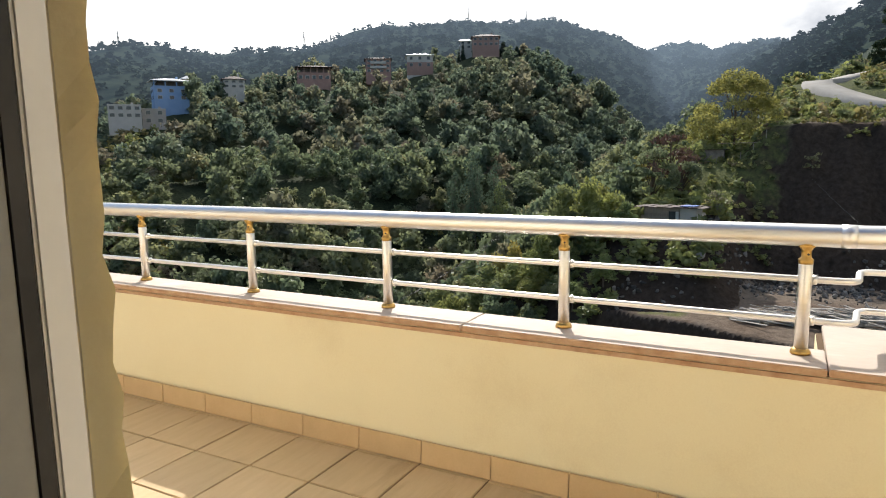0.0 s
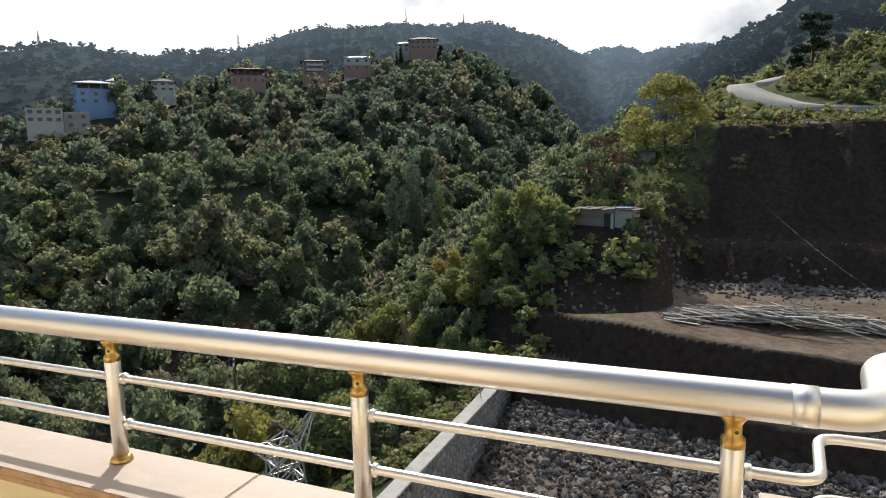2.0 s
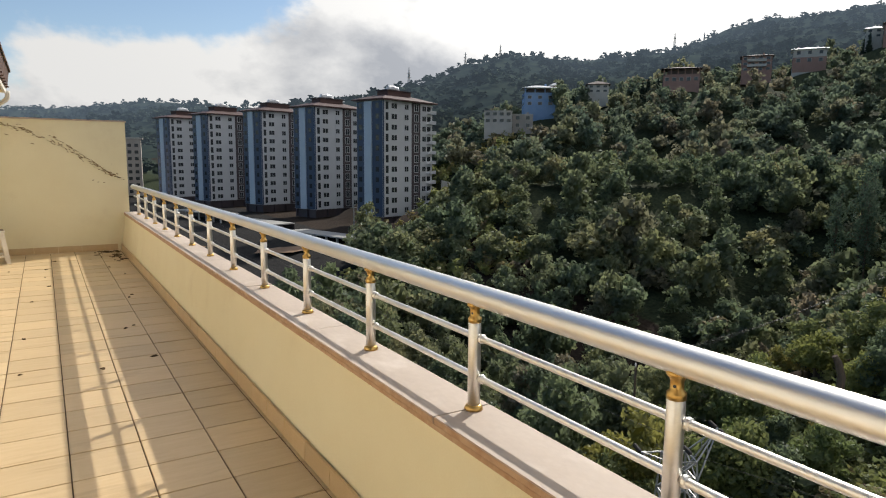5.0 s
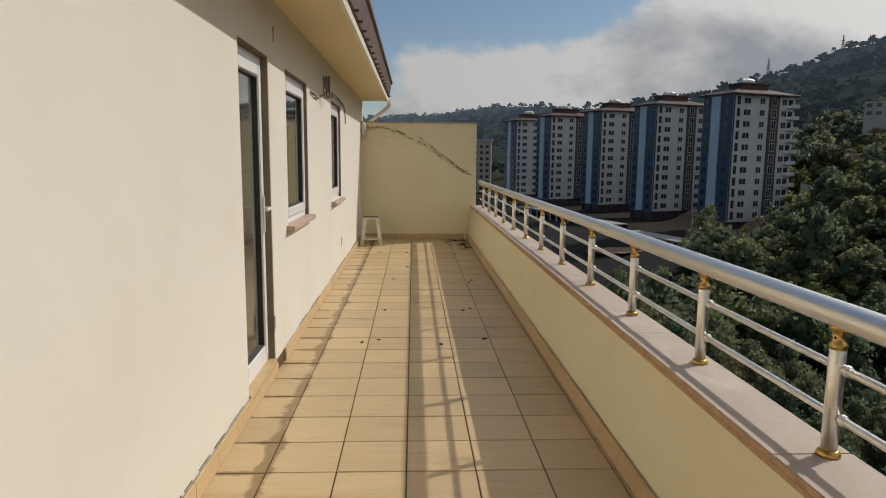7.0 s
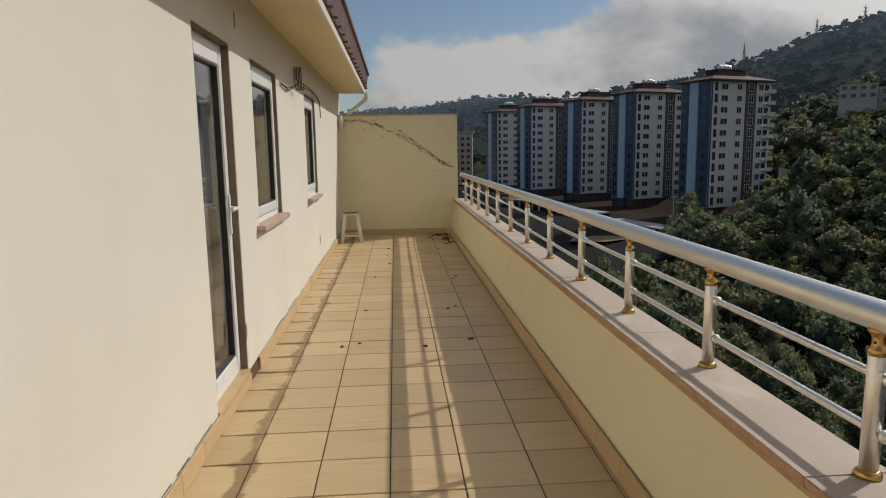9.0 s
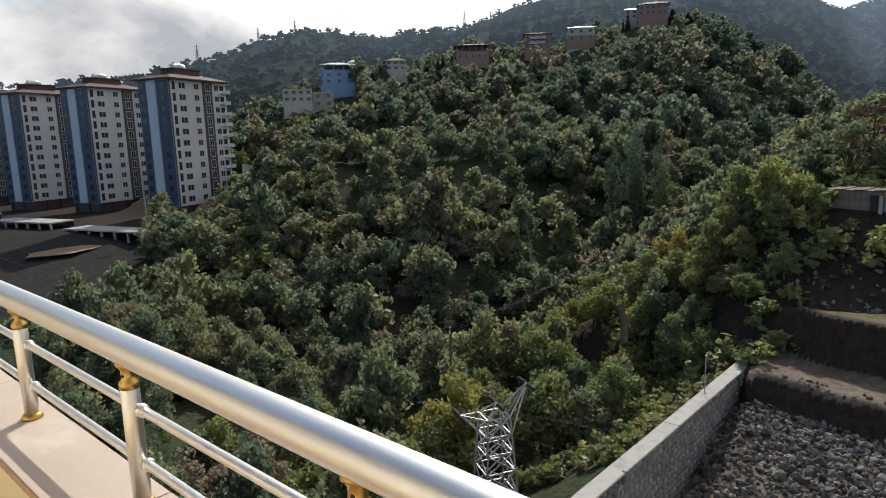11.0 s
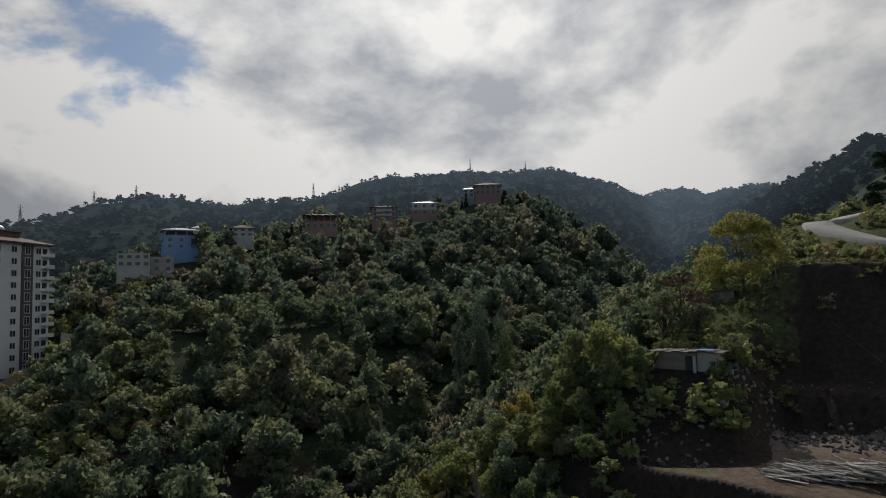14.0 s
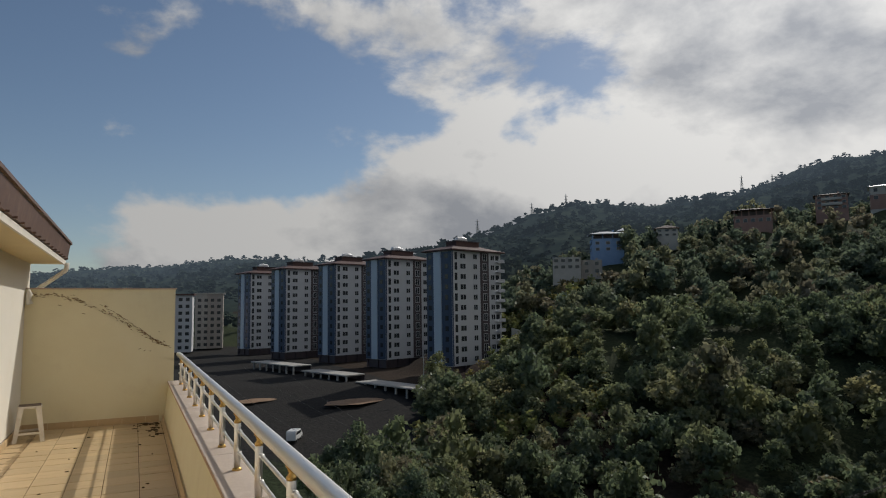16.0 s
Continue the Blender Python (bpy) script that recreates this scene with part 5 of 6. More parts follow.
# ---- the hut and the garden terrace ----
hz = height(75.5, 10.2)
hut = thing("garden_hut", (75.8, 10.0, hz - 0.1), -98, label="weathered board hut with a patched roof on the spur", category="hut")
part("wall", boxes((-3.2, 1.2, -1.1, 1.4, -0.6, 1.9)), SHED, hut)
board_me = link_mesh("board", boxes((0, 0.24, -1.15, -1.1, -0.6, 1.85)), SHED)
for k in range(13):
    piece("board", board_me, hut, pose(-3.2 + k * 0.25, -0.006 * (k % 3), 0.03 * (k % 2), 0, 0.8 * (-1) ** k, 0))
part("wall", boxes((1.25, 3.0, -1.0, 1.4, -0.6, 1.8)), H_CREAM, hut, "pale patched wall panel")
# the wall is closed; this dark panel paints the shade of an opening
part("doorway", boxes((0.1, 0.9, -1.24, -1.2, -0.4, 1.5)), T_GLASS, hut, "dark panel painted as the shade of an open doorway")
part("door", boxes((0.92, 1.24, -1.5, -1.44, -0.5, 1.5)), H_CREAM, hut, "pale door standing open")
sheet_me = link_mesh("roof_sheet", boxes((0, 0.82, -1.7, 1.8, 0, 0.07)), H_ROOF)
for k in range(9):
    piece("roof_sheet", sheet_me, hut, pose(-3.7 + k * 0.85, 0, 1.9 + 0.05 * (k % 2), 0, (-1) ** k * 1.5, 0))
part("tarpaulin", boxes((1.3, 2.9, -1.3, 0.6, 2.05, 2.14), bevel=0.04), TARP, hut, "blue tarpaulin on the roof")
part("sheet", boxes((-5.2, -3.5, -1.5, 0.3, 1.1, 1.18)), TIN_WHITE, hut, "pale loose sheet")
for x in (-4.9, -3.7):
    part("post", boxes((x, x + 0.1, -1.3, -1.2, -1.0, 1.1)), SHED, hut)
CLEAR.append((75.5, 10, 5.0))
for x, y, w, h in ((78.0, 6.8, 0.5, 0.7), (77.2, 7.6, 0.4, 0.5)):
    bin_ = thing("bucket", (x, y, height(x, y)), label="pale plastic bucket by the hut", category="bucket", group="buckets by the hut")
    part("body", lathe(bmesh.new(), [(w * 0.38, 0), (w * 0.5, h), (w * 0.46, h), (w * 0.36, 0.04)], 14), TIN_WHITE, bin_, smooth=True)
sz = height(99.5, 8.0)
shed = thing("garden_shed", (100.5, 9.0, sz - 0.1), -92, label="small dark board shed under the big tree", category="shed")
part("wall", boxes((-2.2, 2.2, -1.2, 1.2, -0.4, 1.7)), SHED, shed)
part("roof", boxes((-2.5, 2.5, -1.6, 1.5, 1.7, 1.8)), H_ROOF, shed)
# fence of the upper terrace
fence = thing("garden_fence", (96.5, 2.5, height(96.5, 2.5)), 0, label="low weathered fence along the garden terrace", category="fence")
post_f = link_mesh("post", boxes((-0.05, 0.05, -0.05, 0.05, -0.5, 0.9)), SHED)
for k in range(4, 9):
    piece("post", post_f, fence, pose(0, -7 + k * 1.5, height(96.5, -4.5 + k * 1.5) - height(96.5, 2.5)))
part("rail", boxes((-0.03, 0.03, -1, 5, 0.55, 0.63)), SHED, fence)

# ---- the road on the spur ----
def ribbon(name, line, width, mat, lift=0.25, steps=60):
    """A road laid over the land along a smooth line of (x, y)."""
    pts = [Vector((x, y, 0)) for x, y in line]
    path = []
    for k in range(len(pts) - 1):
        p0, p1, p2, p3 = pts[max(k - 1, 0)], pts[k], pts[k + 1], pts[min(k + 2, len(pts) - 1)]
        for s in range(steps // (len(pts) - 1)):
            t = s / (steps // (len(pts) - 1))
            path.append(0.5 * ((2 * p1) + (-p0 + p2) * t + (2 * p0 - 5 * p1 + 4 * p2 - p3) * t * t + (-p0 + 3 * p1 - 3 * p2 + p3) * t**3))
    bm, last = bmesh.new(), None
    rise = np.array([height(p.x, p.y) for p in path])
    rise = np.convolve(np.pad(rise, 12, mode="edge"), np.ones(25) / 25, mode="valid")
    for k in range(len(path) - 1):
        side = (path[k + 1] - path[k]).normalized().cross(Vector((0, 0, 1))) * width / 2
        zc = float(rise[k]) + lift
        row = [bm.verts.new((p.x, p.y, zz_)) for p, zz_ in ((path[k] - side * 1.15, zc - 1.0), (path[k] - side, zc), (path[k] + side, zc), (path[k] + side * 1.15, zc - 1.0))]
        if last:
            for i in range(3):
                bm.faces.new((last[i], last[i + 1], row[i + 1], row[i]))
        last = row
    return part(name, bm, mat, smooth=True)


LANE = [(112, -34), (119, -22), (127, -12.5), (139, -6.0), (149, -5.5), (157, -9.0), (170, -16), (182, -30)]


def off_road(x, y):
    """Distance from the lane's line."""
    best = 1e9
    for (ax, ay), (bx, by) in zip(LANE, LANE[1:]):
        t = max(0.0, min(1.0, ((x - ax) * (bx - ax) + (y - ay) * (by - ay)) / ((bx - ax) ** 2 + (by - ay) ** 2)))
        best = min(best, math.hypot(x - ax - t * (bx - ax), y - ay - t * (by - ay)))
    return best


def off_x(y):
    """Where the lane's lower stretch lies, by y."""
    return float(np.interp(y, [p[1] for p in LANE[:5]], [p[0] for p in LANE[:5]]))


tagged(ribbon("road", LANE, 5.0, ROADMAT, 0.65, 210), label="pale concrete lane curving up the spur", category="road", kind="structure")

# ---- power line ----
pylon = thing("transmission_pylon", (36.3, 26.1, -28.2), -28, label="grey galvanised lattice pylon below the terrace", category="pylon")


def strut(name, a, b, parent, r=0.06):
    return part(name, tube(bmesh.new(), [a, b], r, 4), STEEL, parent)


top, half_lo, half_hi = 10.0, 1.5, 0.85
def corner_at(i, z):
    k = half_lo + (half_hi - half_lo) * z / top
    return Vector(((-1, 1, 1, -1)[i] * k, (-1, -1, 1, 1)[i] * k, z))


for i in range(4):
    strut("leg", corner_at(i, 0), corner_at(i, top), pylon, 0.075)
levels = [0, 2.2, 4.2, 6.0, 7.4, 8.7, top]
for a, b in zip(levels, levels[1:]):
    for i in range(4):
        strut("brace", corner_at(i, a), corner_at((i + 1) % 4, b), pylon)
        strut("brace", corner_at((i + 1) % 4, a), corner_at(i, b), pylon)
        strut("brace", corner_at(i, b), corner_at((i + 1) % 4, b), pylon)
ARMS = []
for sx, zt in ((-1, 10.2), (1, 10.2)):
    tip = Vector((sx * 2.6, 0, zt + (1.8 if sx > 0 else 0.2)))
    ARMS.append(tip)
    for i in (1, 2) if sx > 0 else (0, 3):
        strut("arm", corner_at(i, top), tip, pylon)
        strut("arm", corner_at(i, 8.7), tip, pylon)
        mid = (corner_at(i, top) + tip) / 2
        strut("arm_brace", mid, corner_at(i, 8.7).lerp(tip, 0.5), pylon, 0.035)
peak = Vector((0.2, 0, 10.9))
ARMS.append(peak)
for i in range(4):
    strut("peak_strut", corner_at(i, top), peak, pylon)
CLEAR += [(36.3, 26.1, 6.0), (32.0, 22.8, 6.5), (28.0, 19.5, 6.0), (24.0, 16.8, 5.5)]
disc = link_mesh("insulator", lathe(bmesh.new(), [(0.03, -0.55)] + [p for k in range(6) for p in ((0.05, -0.5 + k * 0.17), (0.17, -0.46 + k * 0.17), (0.05, -0.42 + k * 0.17))] + [(0.03, 0.55)], 8), INSULATOR, True)
for n, tip in enumerate(ARMS):
    for sy in (-1, 1):
        piece("insulator", disc, pylon, pose(tip.x, tip.y + sy * 0.75, tip.z - 0.1, 90, 0, 0))


def cable(name, a, b, sag, r, parent_label, category="power cable", mat=CABLE, group=""):
    a, b = Vector(a), Vector(b)
    pts = [a.lerp(b, t) - Vector((0, 0, sag * 4 * t * (1 - t))) for t in [k / 24 for k in range(25)]]
    return tagged(part(name, tube(bmesh.new(), pts, r, 5), mat), label=parent_label, category=category, group=group)


pm = pylon.matrix_basis
for n, tip in enumerate(ARMS):
    for sy, far_point in ((1, (14 + 5 * n, 118 + 3 * n, -9 + n)), (-1, (58 + 4 * n, -44 + 4 * n, -19 + 0.8 * n))):
        start = pm @ (tip + Vector((0, sy * 1.3, -0.1)))
        cable("power_cable", start, far_point, 2.2, 0.014, "thin dark power cable strung from the pylon", group="cables of the pylon")

pole = thing("electricity_pole", (47.8, 40.3, -25.0), 40, label="wooden electricity pole with a small cross arm among trees", category="electricity pole")
part("shaft", tube(bmesh.new(), [(0, 0, -1.5), (0, 0, 7.9)], [0.14, 0.1], 8), BARK, pole)
part("cross_arm", boxes((-0.9, 0.9, -0.06, 0.06, 7.45, 7.57)), STEEL, pole)
for x in (-0.8, 0.0, 0.8):
    part("insulator", lathe(bmesh.new(), [(0.05, 7.57), (0.09, 7.65), (0.09, 7.72), (0.05, 7.85)], 8, (x, 0)), TIN_WHITE, pole)
for k in range(3):
    cable("service_wire", (47.8 + 0.5 * (k - 1), 40.3 - 0.6 * (k - 1), -17.2), (88 + k, 34 + 0.8 * k, -9.5), 1.2, 0.018, "thin dark service wire strung from the pole", group="wires of the pole")
cable("service_wire", (92, -4.0, -2.2), (52, -19, -13.0), 1.4, 0.011, "single slack wire hanging over the dig", group="wires over the dig")
mast = thing("lamp_mast", (48.6, 15.7, -18.0), label="thin steel mast standing at the retaining wall", category="mast")
part("shaft", tube(bmesh.new(), [(0, 0, -5.0), (0, 0, 3.0)], 0.05, 8), STEEL, mast)
part("bracket", tube(bmesh.new(), [(0, 0, 0.9), (-1.2, 0.25, 1.1)], 0.035, 6), STEEL, mast)

# ridge pylons and masts, far off
def ridge_mast(x, y, z, h, w, label):
    th = thing("ridge_pylon", (x, y, z - 8), label=label, category="pylon", group="pylons on the ridges")
    for i in range(4):
        part("leg", tube(bmesh.new(), [((-1, 1, 1, -1)[i] * w, (-1, -1, 1, 1)[i] * w, 0), (0, 0, h + 8)], 0.35, 4), STEEL, th)
    for q in (0.62, 0.76, 0.9):
        part("arm", tube(bmesh.new(), [(-w * 1.5, 0, (h + 8) * q), (w * 1.5, 0, (h + 8) * q)], 0.28, 4), STEEL, th)


for x, y, z, h, w in ((912, 752, 185, 32, 2.6), (948, 722, 186, 30, 2.6), (600, 815, 150, 26, 2.2), (560, 850, 140, 26, 2.2), (430, 790, 100, 26, 2.2), (1150, 552, 238, 42, 1.6), (1240, 470, 250, 30, 1.6), (740, -62, 118, 26, 2.2)):
    ridge_mast(x, y, z, h, w, "far lattice pylon on the mountain ridge")

# ---- the street before the towers ----
bm = boxes((0, 12.2, -0.3, 0.3, -10.0, 0))
for v in bm.verts:
    if v.co.z > -1:
        v.co.z = -0.7 - 0.22 * v.co.x if v.co.x > 6 else -0.3
low_wall = tagged(part("retaining_wall_far", bm, CONCRETE), label="grey concrete retaining wall beside the end tower", category="retaining wall", kind="structure")
low_wall.matrix_basis = pose(97.9, 158.4, -3.6, 0, 0, -13)
CLEAR += [(101, 151, 6), (95, 143, 5)]
CLEAR.append((88, 146, 6))
CLEAR += [(127, 58, 6.5), (121, 54, 6.0), (116, 51, 5.0)]
row_way = Vector((-0.30, 0.954, 0))


def canopy(x, y, z, length, label):
    th = thing("car_shed", (x, y, z), math.degrees(math.atan2(row_way.y, row_way.x)), label=label, category="car shed", group="car sheds before the towers")
    part("roof", boxes((0, length, -3.0, 3.0, 3.2, 3.5)), CONCRETE, th)
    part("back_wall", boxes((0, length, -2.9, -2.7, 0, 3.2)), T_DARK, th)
    pm_ = link_mesh("column", boxes((-0.2, 0.2, -0.2, 0.2, -0.5, 3.2)), CONCRETE)
    for k in range(int(length // 4) + 1):
        piece("column", pm_, th, pose(0.4 + k * 4, 2.6, 0))
    return th


canopy(62, 136, -19.6, 24, "open concrete car shed with a flat roof")
canopy(53.5, 163, -18.4, 22, "open concrete car shed with a flat roof")
canopy(45.5, 188, -17.4, 26, "open concrete car shed with a flat roof")
for x, y, w, d, label in ((47, 141, 16, 9, "patch of brown dug soil on the lot"), (26, 150, 11, 6, "patch of pale soil on the lot")):
    bm = bmesh.new()
    pr = random.Random(int(x))
    vs = [bm.verts.new((w * (0.5 + pr.uniform(-0.08, 0.08)) * math.cos(a), d * (0.5 + pr.uniform(-0.08, 0.08)) * math.sin(a), 0)) for a in [k * math.pi / 10 for k in range(20)]]
    mid_v = bm.verts.new((0, 0, 0.5))
    for k in range(20):
        bm.faces.new((vs[k], vs[(k + 1) % 20], mid_v))
    soil = tagged(part("ground_soil_patch", bm, material("dug_soil", (0.22, 0.14, 0.09), (0.30, 0.21, 0.14), 0.95, scale=0.5, fine=4, bump=0.5)), label=label, category="soil", kind="structure")
    soil.matrix_basis = pose(x, y, height(x, y) + 0.1, 0, 0, 20)

van = thing("van", (28.4, 120.6, height(28.4, 120.6)), 62, label="white panel van parked at the roadside", category="van")
bm = bmesh.new()
prof = [(-2.3, 0.35), (2.3, 0.35), (2.35, 0.9), (1.75, 1.15), (1.1, 1.95), (-2.2, 2.0), (-2.35, 1.6)]
sides_ = [[bm.verts.new((x, y, z)) for x, z in prof] for y in (-0.9, 0.9)]
for k in range(len(prof)):
    q = (k + 1) % len(prof)
    bm.faces.new((sides_[0][k], sides_[0][q], sides_[1][q], sides_[1][k]))
bm.faces.new(sides_[0][::-1])
bm.faces.new(sides_[1])
bmesh.ops.bevel(bm, geom=bm.edges[:], offset=0.08, segments=2, affect="EDGES")
part("body", bm, VANWHITE, van)
for y in (-0.915, 0.885):
    part("window", boxes((-2.0, 1.1, y, y + 0.03, 1.25, 1.75)), T_GLASS, van)
for x in (-1.45, 1.45):
    for y in (-0.85, 0.85):
        wh = part("wheel", lathe(bmesh.new(), [(0.33, -0.1), (0.35, 0), (0.33, 0.1)], 16), RUBBER, van)
        wh.matrix_basis = pose(x, y, 0.33, 90, 0, 0)
for x, y, w, h, label in ((18.5, 303, 12, 24, "dark and white apartment block with a red roof"), (33.5, 324, 12, 25, "grey apartment block still under construction")):
    th = thing("apartment_block", (x, y, -15), -8, label=label, category="apartment building")
    part("wall", boxes((-w / 2, w / 2, -6, 6, 0, h)), T_WHITE if x < 30 else H_GREY, th)
    part("dark_band", boxes((-w / 2 - 0.1, -w / 2 + 5, -6.2, -6, 0, h)), T_DARK if x < 30 else CONCRETE, th)
    part("roof", boxes((-w / 2 - 0.8, w / 2 + 0.8, -6.8, 6.8, h, h + 0.6)), T_ROOF if x < 30 else CONCRETE, th)
    me = link_mesh("window", boxes((0, 1.5, -0.08, 0, 0, 1.4)), T_GLASS)
    for k in range(8):
        for i in range(4):
            piece("window", me, th, pose(-w / 2 + 1.0 + i * 2.8, -6.21 if i < 2 else -6.0, 1.2 + k * 2.9))
    CLEAR.append((x, y, 16))
pole2 = thing("electricity_pole", (61.8, 138, -20), 0, label="grey street pole before the towers", category="electricity pole")
part("shaft", tube(bmesh.new(), [(0, 0, 0), (0, 0, 11.2)], [0.18, 0.1], 8), STEEL, pole2)
part("cross_arm", boxes((-0.8, 0.8, -0.06, 0.06, 10.6, 10.75)), STEEL, pole2)

# ---- woods ----
rng = np.random.default_rng(11)
tree_stock = protos(7, 1750, 0.062, 5, 15, 6)
mid_stock = protos(8, 460, 0.098, 6, 12, 4)
far_stock = protos(8, 175, 0.155, 7, 9, 3)
shrub_stock = protos(6, 40, 0.25, 12, 4, 1)
speck_stock = protos(6, 15, 0.48, 8, 4, 0)

# near trees, each a thing of its own
crown_meshes = []
for v, f in tree_stock:
    me = bpy.data.meshes.new("crown")
    me.from_pydata(v.tolist(), [], f.tolist())
    at = me.attributes.new("tint", "FLOAT", "POINT")
    at.data.foreach_set("value", np.zeros(len(v), np.float32))
    me.materials.append(LEAF)
    crown_meshes.append(me)


def trunk_mesh(seed):
    r = random.Random(seed)
    bm = bmesh.new()
    tube(bm, [(0, 0, -0.12), (0.01, 0.01, 0.15), (0.02 * r.uniform(-1, 1), 0.02 * r.uniform(-1, 1), 0.4), (0, 0, 0.75)], [0.034, 0.026, 0.02, 0.008], 7)
    for k in range(5):
        a, z = k * 1.3 + r.random(), 0.2 + 0.08 * k
        tube(bm, [(0, 0, z), (0.14 * math.cos(a), 0.14 * math.sin(a), z + 0.13), (0.27 * math.cos(a), 0.27 * math.sin(a), z + 0.24)], [0.013, 0.009, 0.004], 5)
    return link_mesh("trunk", bm, BARK, True)


trunk_meshes = [trunk_mesh(k) for k in range(3)]


recoloured = {}


def crown_of(k, mat):
    if mat is None:
        return crown_meshes[k]
    if (k, mat.name) not in recoloured:
        me = crown_meshes[k].copy()
        me.materials[0] = mat
        recoloured[(k, mat.name)] = me
    return recoloured[(k, mat.name)]


def stature(x, y):
    """Groups of tall trees, low scrub between them, and hollows."""
    return 0.5 + 0.5 * wobble(np.asarray(x, float), np.asarray(y, float), 17.0, 4) + 0.28 * wobble(np.asarray(x, float), np.asarray(y, float), 6.0, 9)


def tree(x, y, w, h, k, mat=None, label="leafy green tree on the valley slope", group="trees of the valley slope", z=None):
    th = thing("tree", (x, y, height(x, y) - 0.15 if z is None else z), label=label, category="tree", group=group)
    th.scale = (w, w, h)
    me = crown_of(k % len(crown_meshes), mat)
    piece("trunk", trunk_meshes[k % 3], th, pose(0, 0, 0))
    cr = new("crown", me)
    cr.parent = th
    cr.matrix_basis = pose(0, 0, 0.06, 0, 0, (k * 47) % 360)
    return th


xs, ys = scatter(rng, 34, 118, 14, 84, 4.3)
ok, zs_ = wooded(xs, ys)
st = stature(xs, ys)
keep = [(x, y, g) for x, y, o, g in zip(xs, ys, ok, st) if o and g > -0.1 and not (x > 60 and y < 17) and not (x < 66 and y < 20) and not (abs(x - 37) < 4 and abs(y - 26) < 4)]
mid_rows = []
for n, (x, y, g) in enumerate(sorted(keep, key=lambda p: math.hypot(p[0], p[1]))):
    w = float((3.6 + 4.6 * np.clip(g, 0, 1)) * rng.uniform(0.75, 1.2))
    h = w * float(rng.uniform(0.8, 1.2)) * (0.85 + 0.35 * float(np.clip(g, 0, 1)))
    if n < 160:
        pick = rng.random()
        sunny = x > 24 and y < 48
        mat = LEAF_LIME if sunny and pick < 0.42 else LEAF_GOLD if sunny and pick < 0.6 else None
        tree(x, y, w, h, n, mat, {None: "leafy green tree on the valley slope", LEAF_LIME: "bright yellow-green tree on the valley slope", LEAF_GOLD: "yellowing tree on the valley slope"}[mat])
    else:
        mid_rows.append((x, y, height(x, y) - 0.5, w, h, float(rng.random())))


def planting(r0, r1, az0, az1, spacing, lo, hi, sink, bare=0.10, seed=0.0):
    xs, ys = scatter(rng, r0, r1, az0, az1, spacing)
    ok, zs_ = wooded(xs, ys)
    g = stature(xs * (1 if r0 < 300 else 0.4) + seed, ys * (1 if r0 < 300 else 0.4))
    size = (lo + (hi - lo) * np.clip(g, 0, 1)) * rng.uniform(0.7, 1.25, len(xs))
    tall = size * rng.uniform(0.7, 1.12, len(xs)) * (0.85 + 0.3 * np.clip(g, 0, 1))
    hue = (0.5 * wobble(xs, ys, 31.0 if r0 < 300 else 110.0, 6) + rng.uniform(-0.35, 0.35, len(xs)) + 0.5) % 1.0
    return [(x, y, z - sink, w, h, t) for x, y, z, o, w, h, t, q in zip(xs, ys, zs_, ok, size, tall, hue, g) if o and q > bare]


mid_rows += [p for p in planting(118, 190, 22, 84, 4.9, 4.6, 9.2, 0.6, -0.6) if not (p[0] > 98 and p[1] < 14)]
tagged(joined("woodland", mid_stock, mid_rows, LEAF, 1), label="dense broadleaf wood on the facing slope", category="woods", kind="stuff")
far_rows = planting(190, 350, 20, 86, 5.8, 4.6, 10.0, 0.8, -0.6)
tagged(joined("upper_woodland", far_stock, far_rows, LEAF_HAZED, 2), label="broadleaf wood and orchards higher up the slope", category="woods", kind="stuff")
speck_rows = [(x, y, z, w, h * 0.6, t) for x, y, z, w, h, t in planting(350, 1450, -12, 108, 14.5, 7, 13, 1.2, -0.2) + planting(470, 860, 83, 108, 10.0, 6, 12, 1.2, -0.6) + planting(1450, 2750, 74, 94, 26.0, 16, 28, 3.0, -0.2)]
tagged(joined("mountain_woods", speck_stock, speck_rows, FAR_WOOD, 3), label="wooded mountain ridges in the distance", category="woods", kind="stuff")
print("trees", len(keep), len(mid_rows), len(far_rows), len(speck_rows))

# ---- single trees and bushes of the spur ----
def conifer(x, y, h, w, z=None):
    th = thing("cypress_tree", (x, y, height(x, y) - 0.3 if z is None else z), label="slim dark cypress beside the hill houses", category="tree", group="cypresses by the houses")
    g_ = np.random.default_rng(int(x * 7 + y))
    lumps = [(0, 0, h * q, w * (1.05 - q) * 0.5 + 0.15, 1.6) for q in (0.18, 0.36, 0.54, 0.72, 0.88)]
    v, f = crown_cloud(g_, lumps, 220, w * 0.32)
    cv, cf = core(lumps)
    me = bpy.data.meshes.new("crown")
    me.from_pydata(np.vstack([v, cv]).tolist(), [], np.vstack([f, cf + len(v)]).tolist())
    me.materials.append(CONIFER)
    ob = new("crown", me)
    ob.parent = th
    part("trunk", tube(bmesh.new(), [(0, 0, -0.5), (0, 0, h * 0.5)], [0.18, 0.08], 6), BARK, th)


for x, y, h, w in ((205, 182, 6.5, 2.0), (207, 181, 7.5, 2.2), (209, 180, 6.0, 2.0), (211, 179.5, 7.0, 2.2), (241, 175, 8, 2.2), (243, 174, 6.5, 1.8), (176, 190, 6, 2.6), (298, 145, 9, 2.6), (300, 148, 8, 2.4), (309, 128, 9, 5.0), (312, 122, 8, 4.5), (299, 139.5, 10, 2.0), (232, 174, 7, 2.0)):
    conifer(x, y, h, w)


